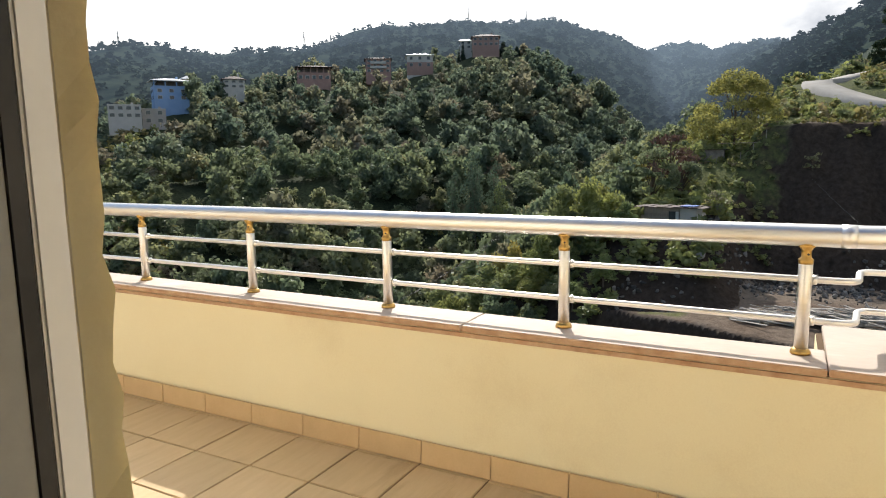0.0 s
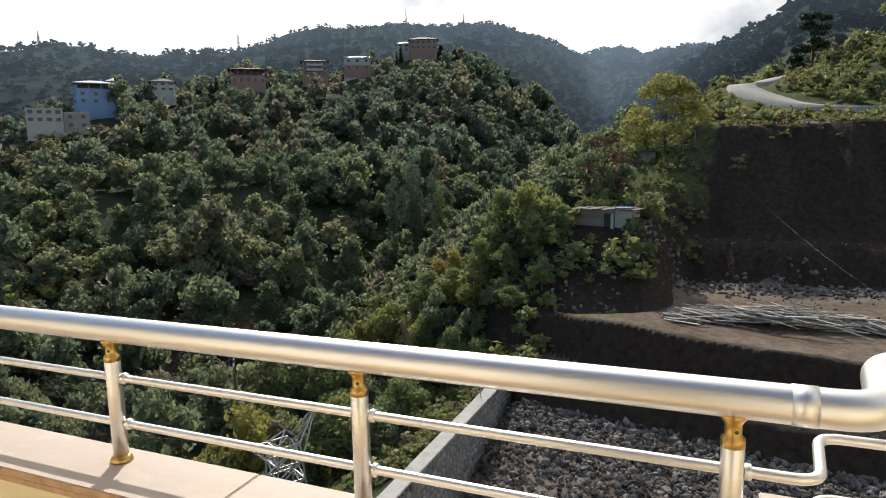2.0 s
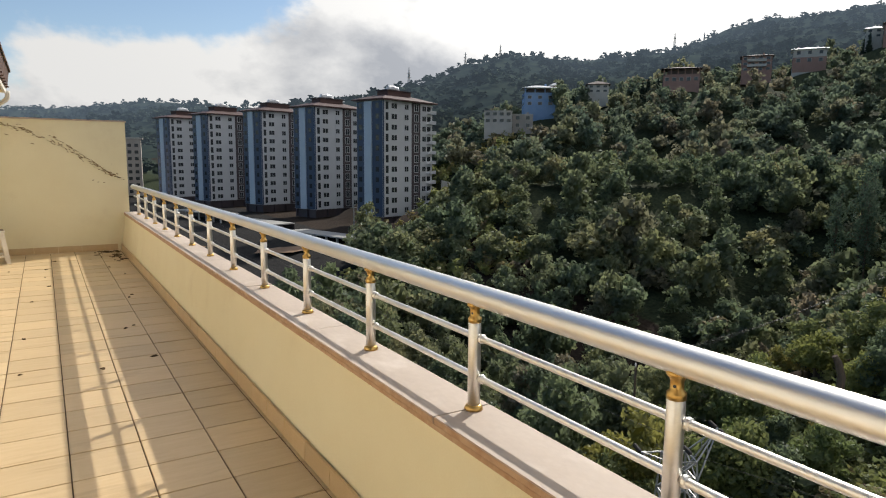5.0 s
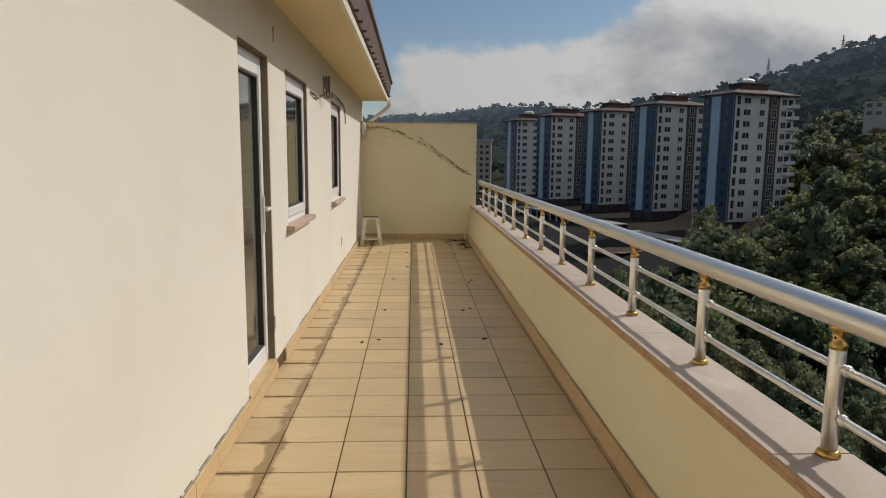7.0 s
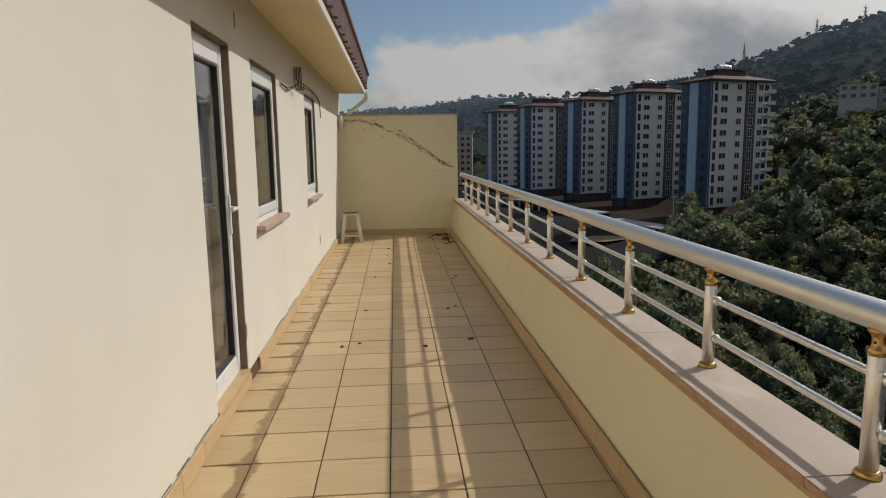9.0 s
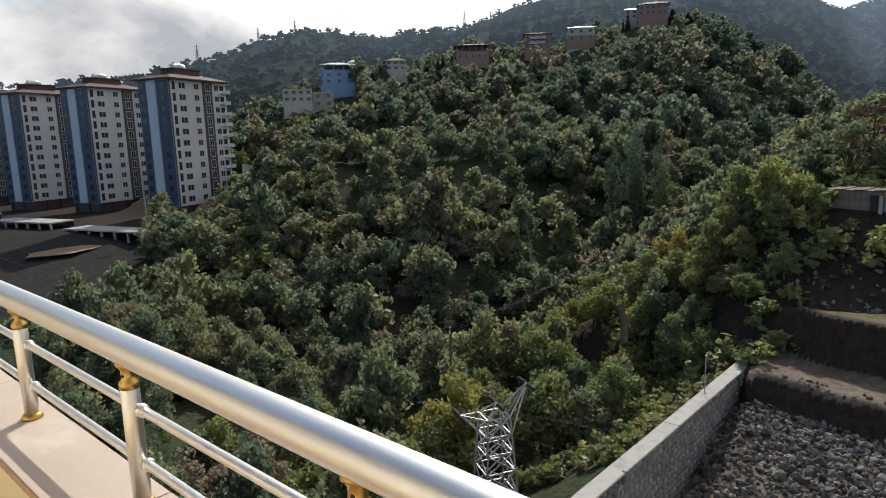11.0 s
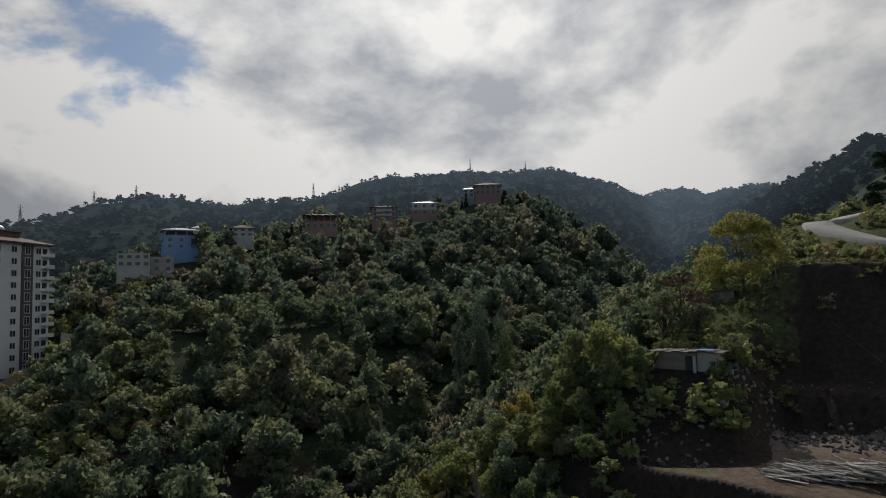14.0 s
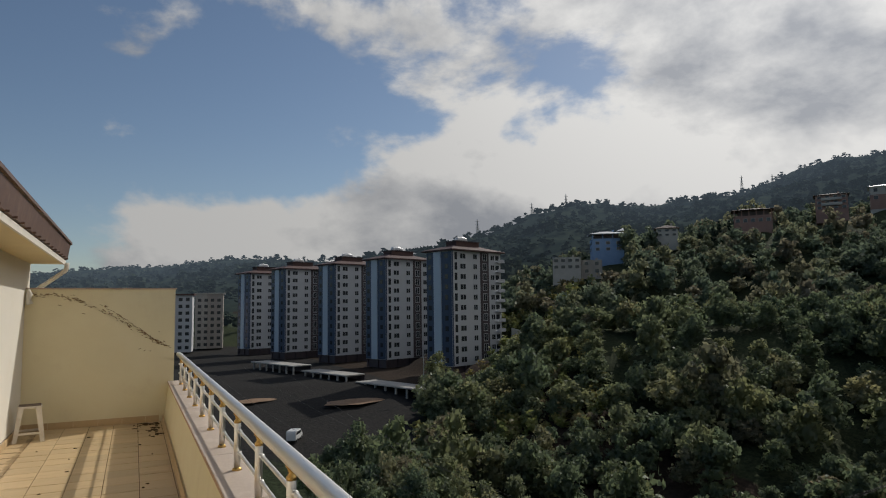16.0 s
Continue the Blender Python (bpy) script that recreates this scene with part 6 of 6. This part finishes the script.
def big_tree(x, y, w, h, mat, label, n=3600, blade=0.5, seed=1, lumps=None, trunk_r=0.3, clear=0.25):
    th = thing("tree", (x, y, height(x, y) - 0.1), label=label, category="tree")
    g_ = np.random.default_rng(seed)
    if lumps is None:
        lumps = []
        for k in range(15):
            a, q = g_.uniform(0, 6.28), g_.uniform(clear, 0.92)
            d = w * 0.5 * math.sqrt(max(0.05, 1 - ((q - 0.45) / 0.58) ** 2)) * g_.uniform(0.35, 0.85)
            lumps.append((d * math.cos(a), d * math.sin(a), h * q, w * g_.uniform(0.10, 0.19), g_.uniform(0.6, 0.9)))
    v, f = crown_cloud(g_, lumps, n, blade, 0.8)
    me = bpy.data.meshes.new("crown")
    me.from_pydata(v.tolist(), [], f.tolist())
    me.materials.append(mat)
    ob = new("crown", me)
    ob.parent = th
    bm = bmesh.new()
    tube(bm, [(0, 0, -0.5), (0.05, 0, h * 0.25), (0, 0.1, h * 0.6), (0.1, 0, h * 0.85)], [trunk_r, trunk_r * 0.75, trunk_r * 0.4, 0.04], 9)
    for lx, ly, lz, lr, lq in lumps:
        s = max(lz * 0.45, h * 0.12)
        tube(bm, [(0, 0, s), (lx * 0.5, ly * 0.5, s + (lz - s) * 0.6), (lx, ly, lz)], [trunk_r * 0.4, trunk_r * 0.22, 0.03], 5)
    part("trunk", bm, BARK, th, smooth=True)
    return th


big_tree(106, 6.0, 13.5, 12.5, LEAF_GOLD, "broad autumn yellow tree on the garden terrace", 8500, 0.36, 1)
big_tree(90.5, 12.5, 6.5, 8.0, LEAF_RED, "sparse russet tree beside the garden terrace", 1500, 0.34, 2)
big_tree(86.5, 14.0, 5.5, 8.5, LEAF, "leaning ivy covered tree beside the terrace", 1500, 0.34, 3)
big_tree(87.0, 10.5, 5.0, 5.5, LEAF, "small leafy tree beside the terrace", 1500, 0.32, 33)
big_tree(170, -20.0, 9.5, 13.5, LEAF_DARK, "dark roadside tree above the lane", 5600, 0.5, 4, clear=0.08)
big_tree(150, -32, 11, 10.0, LEAF_LIME, "bright green tree above the lane", 2600, 0.45, 5)
big_tree(78.5, 5.6, 3.4, 3.2, LEAF, "small sparse fruit tree by the hut", 420, 0.22, 6, trunk_r=0.09)
big_tree(93.0, -4.0, 2.2, 2.4, LEAF, "small fruit tree on the garden ledge", 200, 0.22, 66, trunk_r=0.07)
for k, (x, y, w, h) in enumerate(((125, 57.5, 4.2, 18.0), (128, 60, 4.4, 19.5), (131, 55.5, 4.2, 18.0), (128, 53.0, 3.8, 16.5), (133, 61, 3.8, 17.0), (123.5, 62, 3.6, 16.0))):
    lumps = [(0.15 * w * math.cos(2.2 * i), 0.15 * w * math.sin(2.2 * i), h * (0.2 + 0.095 * i), w * (0.40 - 0.035 * abs(i - 3)), 1.5) for i in range(9)]
    big_tree(x, y, w, h, LEAF_LIME if k == 3 else LEAF_POPLAR, "tall slim poplar in the valley", 1700, 0.36, 20 + k, lumps, 0.2)

spur_rng = np.random.default_rng(31)
BUSH = [(72.4, 31.5, 6.5, 5.0, "LIME"), (70.5, 27, 5.5, 4.0, "LIME"), (55, 26, 6.0, 5.2, "LEAF"), (58, 30, 5.5, 4.5, "LIME"), (46.5, 25.0, 5.5, 4.6, "LEAF"), (50.0, 29.5, 5.0, 4.5, "GOLD"), (43.0, 31, 5.5, 4.5, "GOLD"), (99.4, 19, 7, 5.0, "GOLD"), (95, 22, 7, 4.6, "LIME"), (91, 19, 6, 4.5, "GOLD"), (71.5, 17, 5.0, 4.6, "LIME"), (75, 20, 5.2, 4.2, "LEAF"), (80, 21, 6, 4.6, "LIME"), (86, 28, 7, 5.5, "GOLD"), (84, 18, 5.5, 4.2, "LIME"), (79, 17, 4.5, 3.6, "LEAF"), (66, 20, 4.2, 3.2, "LEAF"), (62.5, 23.5, 4.4, 3.6, "LEAF"), (104, 17, 6, 4.5, "LIME"), (112, 15, 4, 2.5, "LEAF"), (118, 14, 4, 2.5, "LEAF"), (40, 36, 5.5, 4.8, "GOLD"), (36, 40, 5.5, 4.8, "LEAF"), (32, 33, 5, 4.2, "GOLD"), (30, 43, 5.5, 4.4, "LIME"), (50.8, 24.2, 5.0, 5.2, "LIME"), (66, 15, 3.6, 3.0, "LIME"), (64.5, 17.8, 3.8, 3.2, "LIME"), (70, 20, 4.2, 3.6, "LIME"), (68, 23.5, 4.6, 3.8, "GOLD"), (73, 14.6, 3.4, 3.0, "LIME"), (61, 19.5, 3.2, 2.6, "LEAF"), (77, 24, 5.5, 4.4, "LIME"), (82, 24.5, 6, 4.6, "GOLD"), (90, 25, 6, 4.8, "LIME"), (60, 27.5, 5, 4, "GOLD")]
for k, (x, y, w, h, m_) in enumerate(BUSH):
    tree(x, y, w, h, k + 3, {"LIME": LEAF_LIME, "GOLD": LEAF_GOLD, "LEAF": None}[m_], {"LIME": "bright yellow-green bush on the spur", "GOLD": "yellowing bush on the spur", "LEAF": "dense green bush on the spur"}[m_], "bushes of the spur")
rows = []
for k in range(1150):
    x, y = spur_rng.uniform(56, 128), spur_rng.uniform(4.5, 34)
    fe = float(col(x, NOSE_Y))
    if y < fe - 9.0 and x > 84 or y < 4 or (x < 67 and y < 13.5) or math.hypot(x - 75.8, y - 10) < 3.6 or (86 < x < 100 and y < 9.5):
        continue
    w = spur_rng.uniform(1.2, 3.4)
    rows.append((x, y, height(x, y) - 0.2, w, w * spur_rng.uniform(0.6, 0.95), spur_rng.uniform(0.3, 0.95)))
for k in range(2500):
    x, y = (spur_rng.uniform(101, 260), spur_rng.uniform(-80, 22)) if k < 1300 else (spur_rng.uniform(104, 178), spur_rng.uniform(-50, 12))
    if off_road(x, y) < 4.2 + 0.02 * (x - 100) or (x < 112 and y > -2 and y < 12):
        continue
    w = spur_rng.uniform(0.8, 3.4) * (1.6 if x > 160 else 1.0)
    if y < 8 and x > off_x(y) - 26 and x < off_x(y):
        w = min(w, 2.0)
    rows.append((x, y, height(x, y) - 0.3, w, w * spur_rng.uniform(0.6, 0.95), spur_rng.uniform(0.1, 0.9)))
for k in range(150):
    x, y = spur_rng.uniform(80, 101), spur_rng.uniform(0, 10)
    w = spur_rng.uniform(0.5, 1.5)
    rows.append((x, y, height(x, y) - 0.1, w, w * 0.8, spur_rng.uniform(0.2, 1.0)))
for k in range(240):
    x, y = spur_rng.uniform(38, 60), spur_rng.uniform(16.4, 30)
    w = spur_rng.uniform(0.8, 2.2)
    rows.append((x, y, height(x, y) - 0.15, w, w * 0.8, spur_rng.uniform(0.2, 1.0)))
for k in range(260):
    a_, r_ = math.radians(spur_rng.uniform(23.0, 31.5)), spur_rng.uniform(118, 215)
    x, y = EYE_X + r_ * math.sin(a_), EYE_Y + r_ * math.cos(a_)
    if float(land(np.array([x]), np.array([y]))[3][0]) > 0.75 or any(math.hypot(x - cx - 5, y - cy - 8) < 24 for cx, cy in TOWERS):
        continue
    w = spur_rng.uniform(1.5, 4.5)
    rows.append((x, y, height(x, y) - 0.3, w, w * 0.7, spur_rng.uniform(0.0, 1.0)))
for k in range(420):
    a_, r_ = math.radians(spur_rng.uniform(29.5, 38.5)), spur_rng.uniform(118, 232)
    x, y = EYE_X + r_ * math.sin(a_), EYE_Y + r_ * math.cos(a_)
    if any(-2 < (Vector((x - cx, y - cy, 0)).dot(E2)) < 23 and -3 < (Vector((x - cx, y - cy, 0)).dot(E1)) < 14 for cx, cy in TOWERS):
        continue
    w = spur_rng.uniform(2.0, 4.6)
    rows.append((x, y, height(x, y) - 0.3, w, w * 0.75, spur_rng.uniform(0.0, 1.0)))
for k in range(110):
    x, y = 120 + spur_rng.normal() * 6, 54 + spur_rng.normal() * 5
    w = spur_rng.uniform(1.6, 3.6)
    rows.append((x, y, height(x, y) - 0.3, w, w * 0.7, spur_rng.uniform(0.0, 1.0)))
for k in range(170):
    x, y = 99.5 + spur_rng.normal() * 1.3, spur_rng.uniform(-40, 2)
    w = spur_rng.uniform(0.5, 1.5)
    rows.append((x, y, height(x, y) - 0.1, w, w * 0.6, spur_rng.uniform(0.0, 0.6)))
tagged(joined("undergrowth", shrub_stock, rows, SPUR_LEAF, 9), label="shrubs and brambles over the spur and roadside", category="undergrowth", kind="stuff")
slope_rows = [p for p in planting(150, 420, 84, 110, 7.6, 2.6, 6.0, 0.8, 0.0) if off_road(p[0], p[1]) > 9 and not (p[0] < off_x(p[1]) and p[0] > off_x(p[1]) - 22)]
tagged(joined("roadside_woods", far_stock, slope_rows, LEAF, 10), label="scattered woods above the lane", category="woods", kind="stuff")
# dead stump among the bushes
stump = thing("dead_stump", (50.1, 23.0, -15.2), label="broken dead tree stump among the bushes", category="tree stump")
part("stem", tube(bmesh.new(), [(0, 0, -0.6), (0, 0, 1.2), (-0.2, 0.2, 2.2), (-0.4, 0.4, 2.7)], [0.3, 0.28, 0.26, 0.2], 9), BARK, stump)

# ---- things on the terrace ----
stool = thing("plastic_stool", (0.19, 10.05, FLOOR), 6, label="dirty cream plastic stool at the end wall", category="stool")
H, A, B = 0.47, 0.13, 0.185
part("seat", boxes((-A - 0.012, A + 0.012, -A - 0.012, A + 0.012, H - 0.03, H), bevel=0.01), PLASTIC, stool)
part("seat_top", boxes((-A, A, -A, A, H + 0.0005, H + 0.006), bevel=0.002), SEAT_DARK, stool, "dirt covered seat top")
for sx in (-1, 1):
    for sy in (-1, 1):
        bm = bmesh.new()
        lo = [bm.verts.new((sx * (B - dx), sy * (B - dy), 0)) for dx, dy in ((0, 0), (0.05, 0), (0.05, 0.012), (0.012, 0.012), (0.012, 0.05), (0, 0.05))]
        hi = [bm.verts.new((sx * (A - dx), sy * (A - dy), H - 0.03)) for dx, dy in ((0, 0), (0.06, 0), (0.06, 0.012), (0.012, 0.012), (0.012, 0.06), (0, 0.06))]
        for k in range(6):
            bm.faces.new((lo[k], lo[(k + 1) % 6], hi[(k + 1) % 6], hi[k]))
        bm.faces.new(lo)
        bm.faces.new(hi)
        bmesh.ops.recalc_face_normals(bm, faces=bm.faces[:])
        part("leg", bm, PLASTIC, stool)
k = 0.166
for span in ((-k, k, -k - 0.004, -k + 0.006, 0.10, 0.13), (-k, k, k - 0.006, k + 0.004, 0.10, 0.13), (-k - 0.004, -k + 0.006, -k, k, 0.10, 0.13), (k - 0.006, k + 0.004, -k, k, 0.10, 0.13)):
    part("stretcher", boxes(span, bevel=0.002), PLASTIC, stool)

# loose cable on the house wall
wire = thing("wall_cable", (0, 0, 0), label="loose black cable with a coil pinned to the house wall", category="cable")
WX = WALL_X + 0.012
bm = bmesh.new()
tube(bm, bend([(WX, 5.15, 1.99), (WX + 0.01, 5.5, 1.97), (WX + 0.012, 5.75, 2.02), (WX + 0.02, 6.1, 2.10), (WX + 0.012, 6.9, 2.13), (WX + 0.01, 7.7, 2.10), (WX, 8.05, 2.04), (WX, 8.1, 1.86)], 0.1, 5), 0.006, 7)
part("strand", bm, CABLE, wire, smooth=True)
bm = bmesh.new()
tube(bm, bend([(WX, 5.1, 2.0), (WX + 0.012, 5.45, 1.985), (WX + 0.018, 6.0, 2.06), (WX + 0.015, 7.0, 2.11), (WX, 8.06, 2.06)], 0.1, 5), 0.005, 7)
part("strand", bm, CABLE, wire, smooth=True)
coil = [(WX + 0.015 + 0.002 * k, 5.85 + 0.10 * math.cos(k * 0.5), 2.11 + 0.11 * math.sin(k * 0.5)) for k in range(38)]
part("coil", tube(bmesh.new(), coil, 0.005, 6), CABLE, wire, smooth=True)
tie = thing("cloth_rag", (0.02, 10.80, 1.98), label="pale rag tied at the top of the end wall", category="rag")
part("cloth", tube(bmesh.new(), [(0, 0, 0.05), (0.012, -0.01, -0.03), (0.0, -0.01, -0.10), (0.02, 0, -0.17)], [0.02, 0.045, 0.035, 0.05], 9), HOUSE_PAINT, tie, smooth=True)
for y, z in ((3.42, 0.30), (7.55, 0.33)):
    sock = thing("wall_scar", (WALL_X + 0.001, y, z), label="small chipped scar in the house wall", category="wall scar", group="scars in the house wall")
    part("chip", boxes((0, 0.003, -0.012, 0.012, -0.05, 0.06), (0, 0.003, 0.018, 0.03, -0.03, 0.05)), REVEAL, sock)
sc = thing("wall_scar", (WALL_X + 0.001, 3.62, 2.22), label="small chipped scar in the house wall", category="wall scar", group="scars in the house wall")
part("chip", boxes((0, 0.003, -0.008, 0.008, -0.05, 0.05)), REVEAL, sc)

# the diagonal crack of the end wall: raised flakes along a broken band
crack = thing("plaster_crack", (0, Y1 - 0.001, 0), label="long diagonal band of cracked flaking plaster on the end wall", category="plaster crack")
cr = random.Random(12)
bm = bmesh.new()
def flake(x, z, w, h, a):
    c, s = math.cos(a), math.sin(a)
    n_ = cr.randint(5, 7)
    ring_ = [(math.cos(k * 6.283 / n_) * w * cr.uniform(0.6, 1.1), math.sin(k * 6.283 / n_) * h * cr.uniform(0.6, 1.1)) for k in range(n_)]
    lo_ = [bm.verts.new((x + c * p - s * q, 0.0, z + s * p + c * q)) for p, q in ring_]
    hi_ = [bm.verts.new((x + 0.8 * (c * p - s * q), -0.004, z + 0.8 * (s * p + c * q))) for p, q in ring_]
    for k in range(n_):
        bm.faces.new((lo_[k], lo_[(k + 1) % n_], hi_[(k + 1) % n_], hi_[k]))
    bm.faces.new(hi_)
def line_z(x):
    return np.interp(x, [0.0, 0.35, 0.7, 1.0, 1.35, 1.7, 1.98], [1.97, 1.955, 1.85, 1.70, 1.48, 1.24, 1.10])
for k in range(150):
    x = cr.uniform(0.03, 1.97)
    slope = math.atan2(float(line_z(x + 0.05) - line_z(x - 0.05)), 0.1)
    flake(x, float(line_z(x)) + cr.gauss(0, 0.022), cr.uniform(0.010, 0.034), cr.uniform(0.003, 0.009), slope + cr.uniform(-0.3, 0.3))
for k in range(60):
    x = cr.uniform(0.95, 1.95)
    slope = math.atan2(float(line_z(x + 0.05) - line_z(x - 0.05)), 0.1)
    flake(x, float(line_z(x)) + 0.085 * (1.9 - x) / 0.9 + cr.gauss(0, 0.01), cr.uniform(0.012, 0.04), cr.uniform(0.003, 0.007), slope + cr.uniform(-0.25, 0.25))
for x, z, w, a in ((0.42, 1.79, 0.04, -0.3), (0.74, 1.66, 0.035, -0.2), (1.53, 1.10, 0.02, 0.3), (1.60, 1.07, 0.02, 0.4), (1.68, 1.06, 0.02, 0), (1.80, 1.36, 0.012, 1.5)):
    flake(x, z, w, 0.006, a)
part("flakes", bm, CRACK, crack)["kind"] = "stuff"

# dead leaves and dirt blown into the far corner
for n in range(60):
    fx, fy = 1.82 - abs(cr.gauss(0, 0.16)), 10.75 - abs(cr.gauss(0, 0.5))
    if n > 40:
        fx, fy = cr.uniform(0.35, 1.7), cr.uniform(3.5, 10.0)
    lf = thing("dead_leaf", (max(fx, 0.3), fy, FLOOR + 0.001), cr.uniform(0, 360), label="dry brown leaf lying on the terrace tiles", category="dead leaf", group="dead leaves on the terrace")
    bm = bmesh.new()
    L_ = cr.uniform(0.025, 0.07) if n < 30 else cr.uniform(0.012, 0.03)
    pts = [(-L_, 0, 0.002), (-0.3 * L_, -0.45 * L_, 0.008), (0.6 * L_, -0.3 * L_, 0.006), (L_, 0, 0.003), (0.5 * L_, 0.4 * L_, 0.010), (-0.4 * L_, 0.4 * L_, 0.007)]
    lo_ = [bm.verts.new((x, y, 0)) for x, y, z in pts]
    hi_ = [bm.verts.new(p) for p in pts]
    for k in range(6):
        bm.faces.new((lo_[k], lo_[(k + 1) % 6], hi_[(k + 1) % 6], hi_[k]))
    bm.faces.new(hi_)
    part("blade", bm, DEADLEAF, lf)

# ---- floor and skirting tiles ----
T = 0.3275
tr = random.Random(5)


def tile_mesh(name, w, d, h, mat):
    return link_mesh(name, boxes((0, w, 0, d, -h, 0), bevel=0.0025), mat)


JOINT = 0.006
cols_x = [(WALL_X, 0.218)] + [(0.218 + T * k, 0.218 + T * (k + 1)) for k in range(5)] + [(0.218 + T * 5, FOOT_X + 0.012)]
meshes = {k: tile_mesh("tile", b - a - JOINT, T - JOINT, 0.008, TILE) for k, (a, b) in enumerate(cols_x)}
y, row = 2.008 - T * 20, 0
while y < Y1:
    for k, (a, b) in enumerate(cols_x):
        if y + T > Y1:
            continue
        piece("tile", meshes[k], floor, pose(a + JOINT / 2, y + JOINT / 2, FLOOR + tr.uniform(-0.0012, 0.0012), tr.uniform(-0.12, 0.12), tr.uniform(-0.12, 0.12), 0))
    y += T
last_row = Y1 - (y - T)
for k, (a, b) in enumerate(cols_x):
    if last_row > 0.02:
        piece("tile", tile_mesh("tile", b - a - JOINT, last_row - JOINT, 0.008, TILE), floor, pose(a + JOINT / 2, y - T + JOINT / 2, FLOOR))
skirting = tagged(part("baseboard", boxes((WALL_X + 0.0005, WALL_X + 0.006, Y0, DOOR_IN[0], FLOOR, FLOOR + 0.08), (WALL_X + 0.0005, WALL_X + 0.006, DOOR_IN[1] + 0.03, DOOR_OUT[0], FLOOR, FLOOR + 0.08), (WALL_X + 0.0005, WALL_X + 0.006, DOOR_OUT[1], Y1, FLOOR, FLOOR + 0.08)), GROUT), label="beige skirting tiles round the terrace", category="skirting", kind="structure")
sk = link_mesh("skirting_tile", boxes((0, 0.014, 0, T - 0.003, 0, 0.092), bevel=0.002), SKIRT)
skr = link_mesh("skirting_tile", boxes((-0.014, 0, 0, T - 0.003, 0, 0.100), bevel=0.002), SKIRT)
for k in range(48):
    y = Y0 + k * T
    if y + T < Y1:
        if not (DOOR_IN[0] - T < y < DOOR_IN[1]) and not (DOOR_OUT[0] - T + 0.02 < y < DOOR_OUT[1] - 0.02):
            piece("skirting_tile", sk, skirting, pose(WALL_X + 0.007, y + 0.12, FLOOR + 0.001, 0, 0, tr.uniform(-0.2, 0.2)))
        piece("skirting_tile", skr, skirting, pose(FOOT_X, y + 0.05, FLOOR + 0.001, 0, 3.5, tr.uniform(-0.15, 0.15)))
ske = link_mesh("skirting_tile", boxes((0, T - 0.003, -0.014, 0, 0, 0.098), bevel=0.002), SKIRT)
for k in range(5):
    piece("skirting_tile", ske, skirting, pose(WALL_X + 0.03 + k * T, Y1 - 0.0015, FLOOR + 0.001))
piece("skirting_tile", link_mesh("skirting_tile", boxes((0, 0.19, -0.014, 0, 0, 0.098), bevel=0.002), SKIRT), skirting, pose(WALL_X + 0.03 + 5 * T, Y1 - 0.0015, FLOOR + 0.001))

# the open, dirty gap where the plaster has come away above the skirting tiles
gr = random.Random(31)
bm = bmesh.new()
y = Y0 + 0.3
while y < Y1 - 0.1:
    L_ = gr.uniform(0.05, 0.30)
    if not (DOOR_IN[0] - 0.1 < y < DOOR_IN[1] + 0.1 or DOOR_OUT[0] - 0.35 < y < DOOR_OUT[1]) and gr.random() < 0.8:
        z = FLOOR + 0.094 + gr.uniform(0, 0.004)
        box(bm, WALL_X + 0.0006, WALL_X + 0.003, y, y + L_, z, z + gr.uniform(0.002, 0.008))
    y += L_ + gr.uniform(0.0, 0.10)
part("plaster_gap", bm, GROUT, skirting, "dark broken gap above the skirting")["kind"] = "stuff"
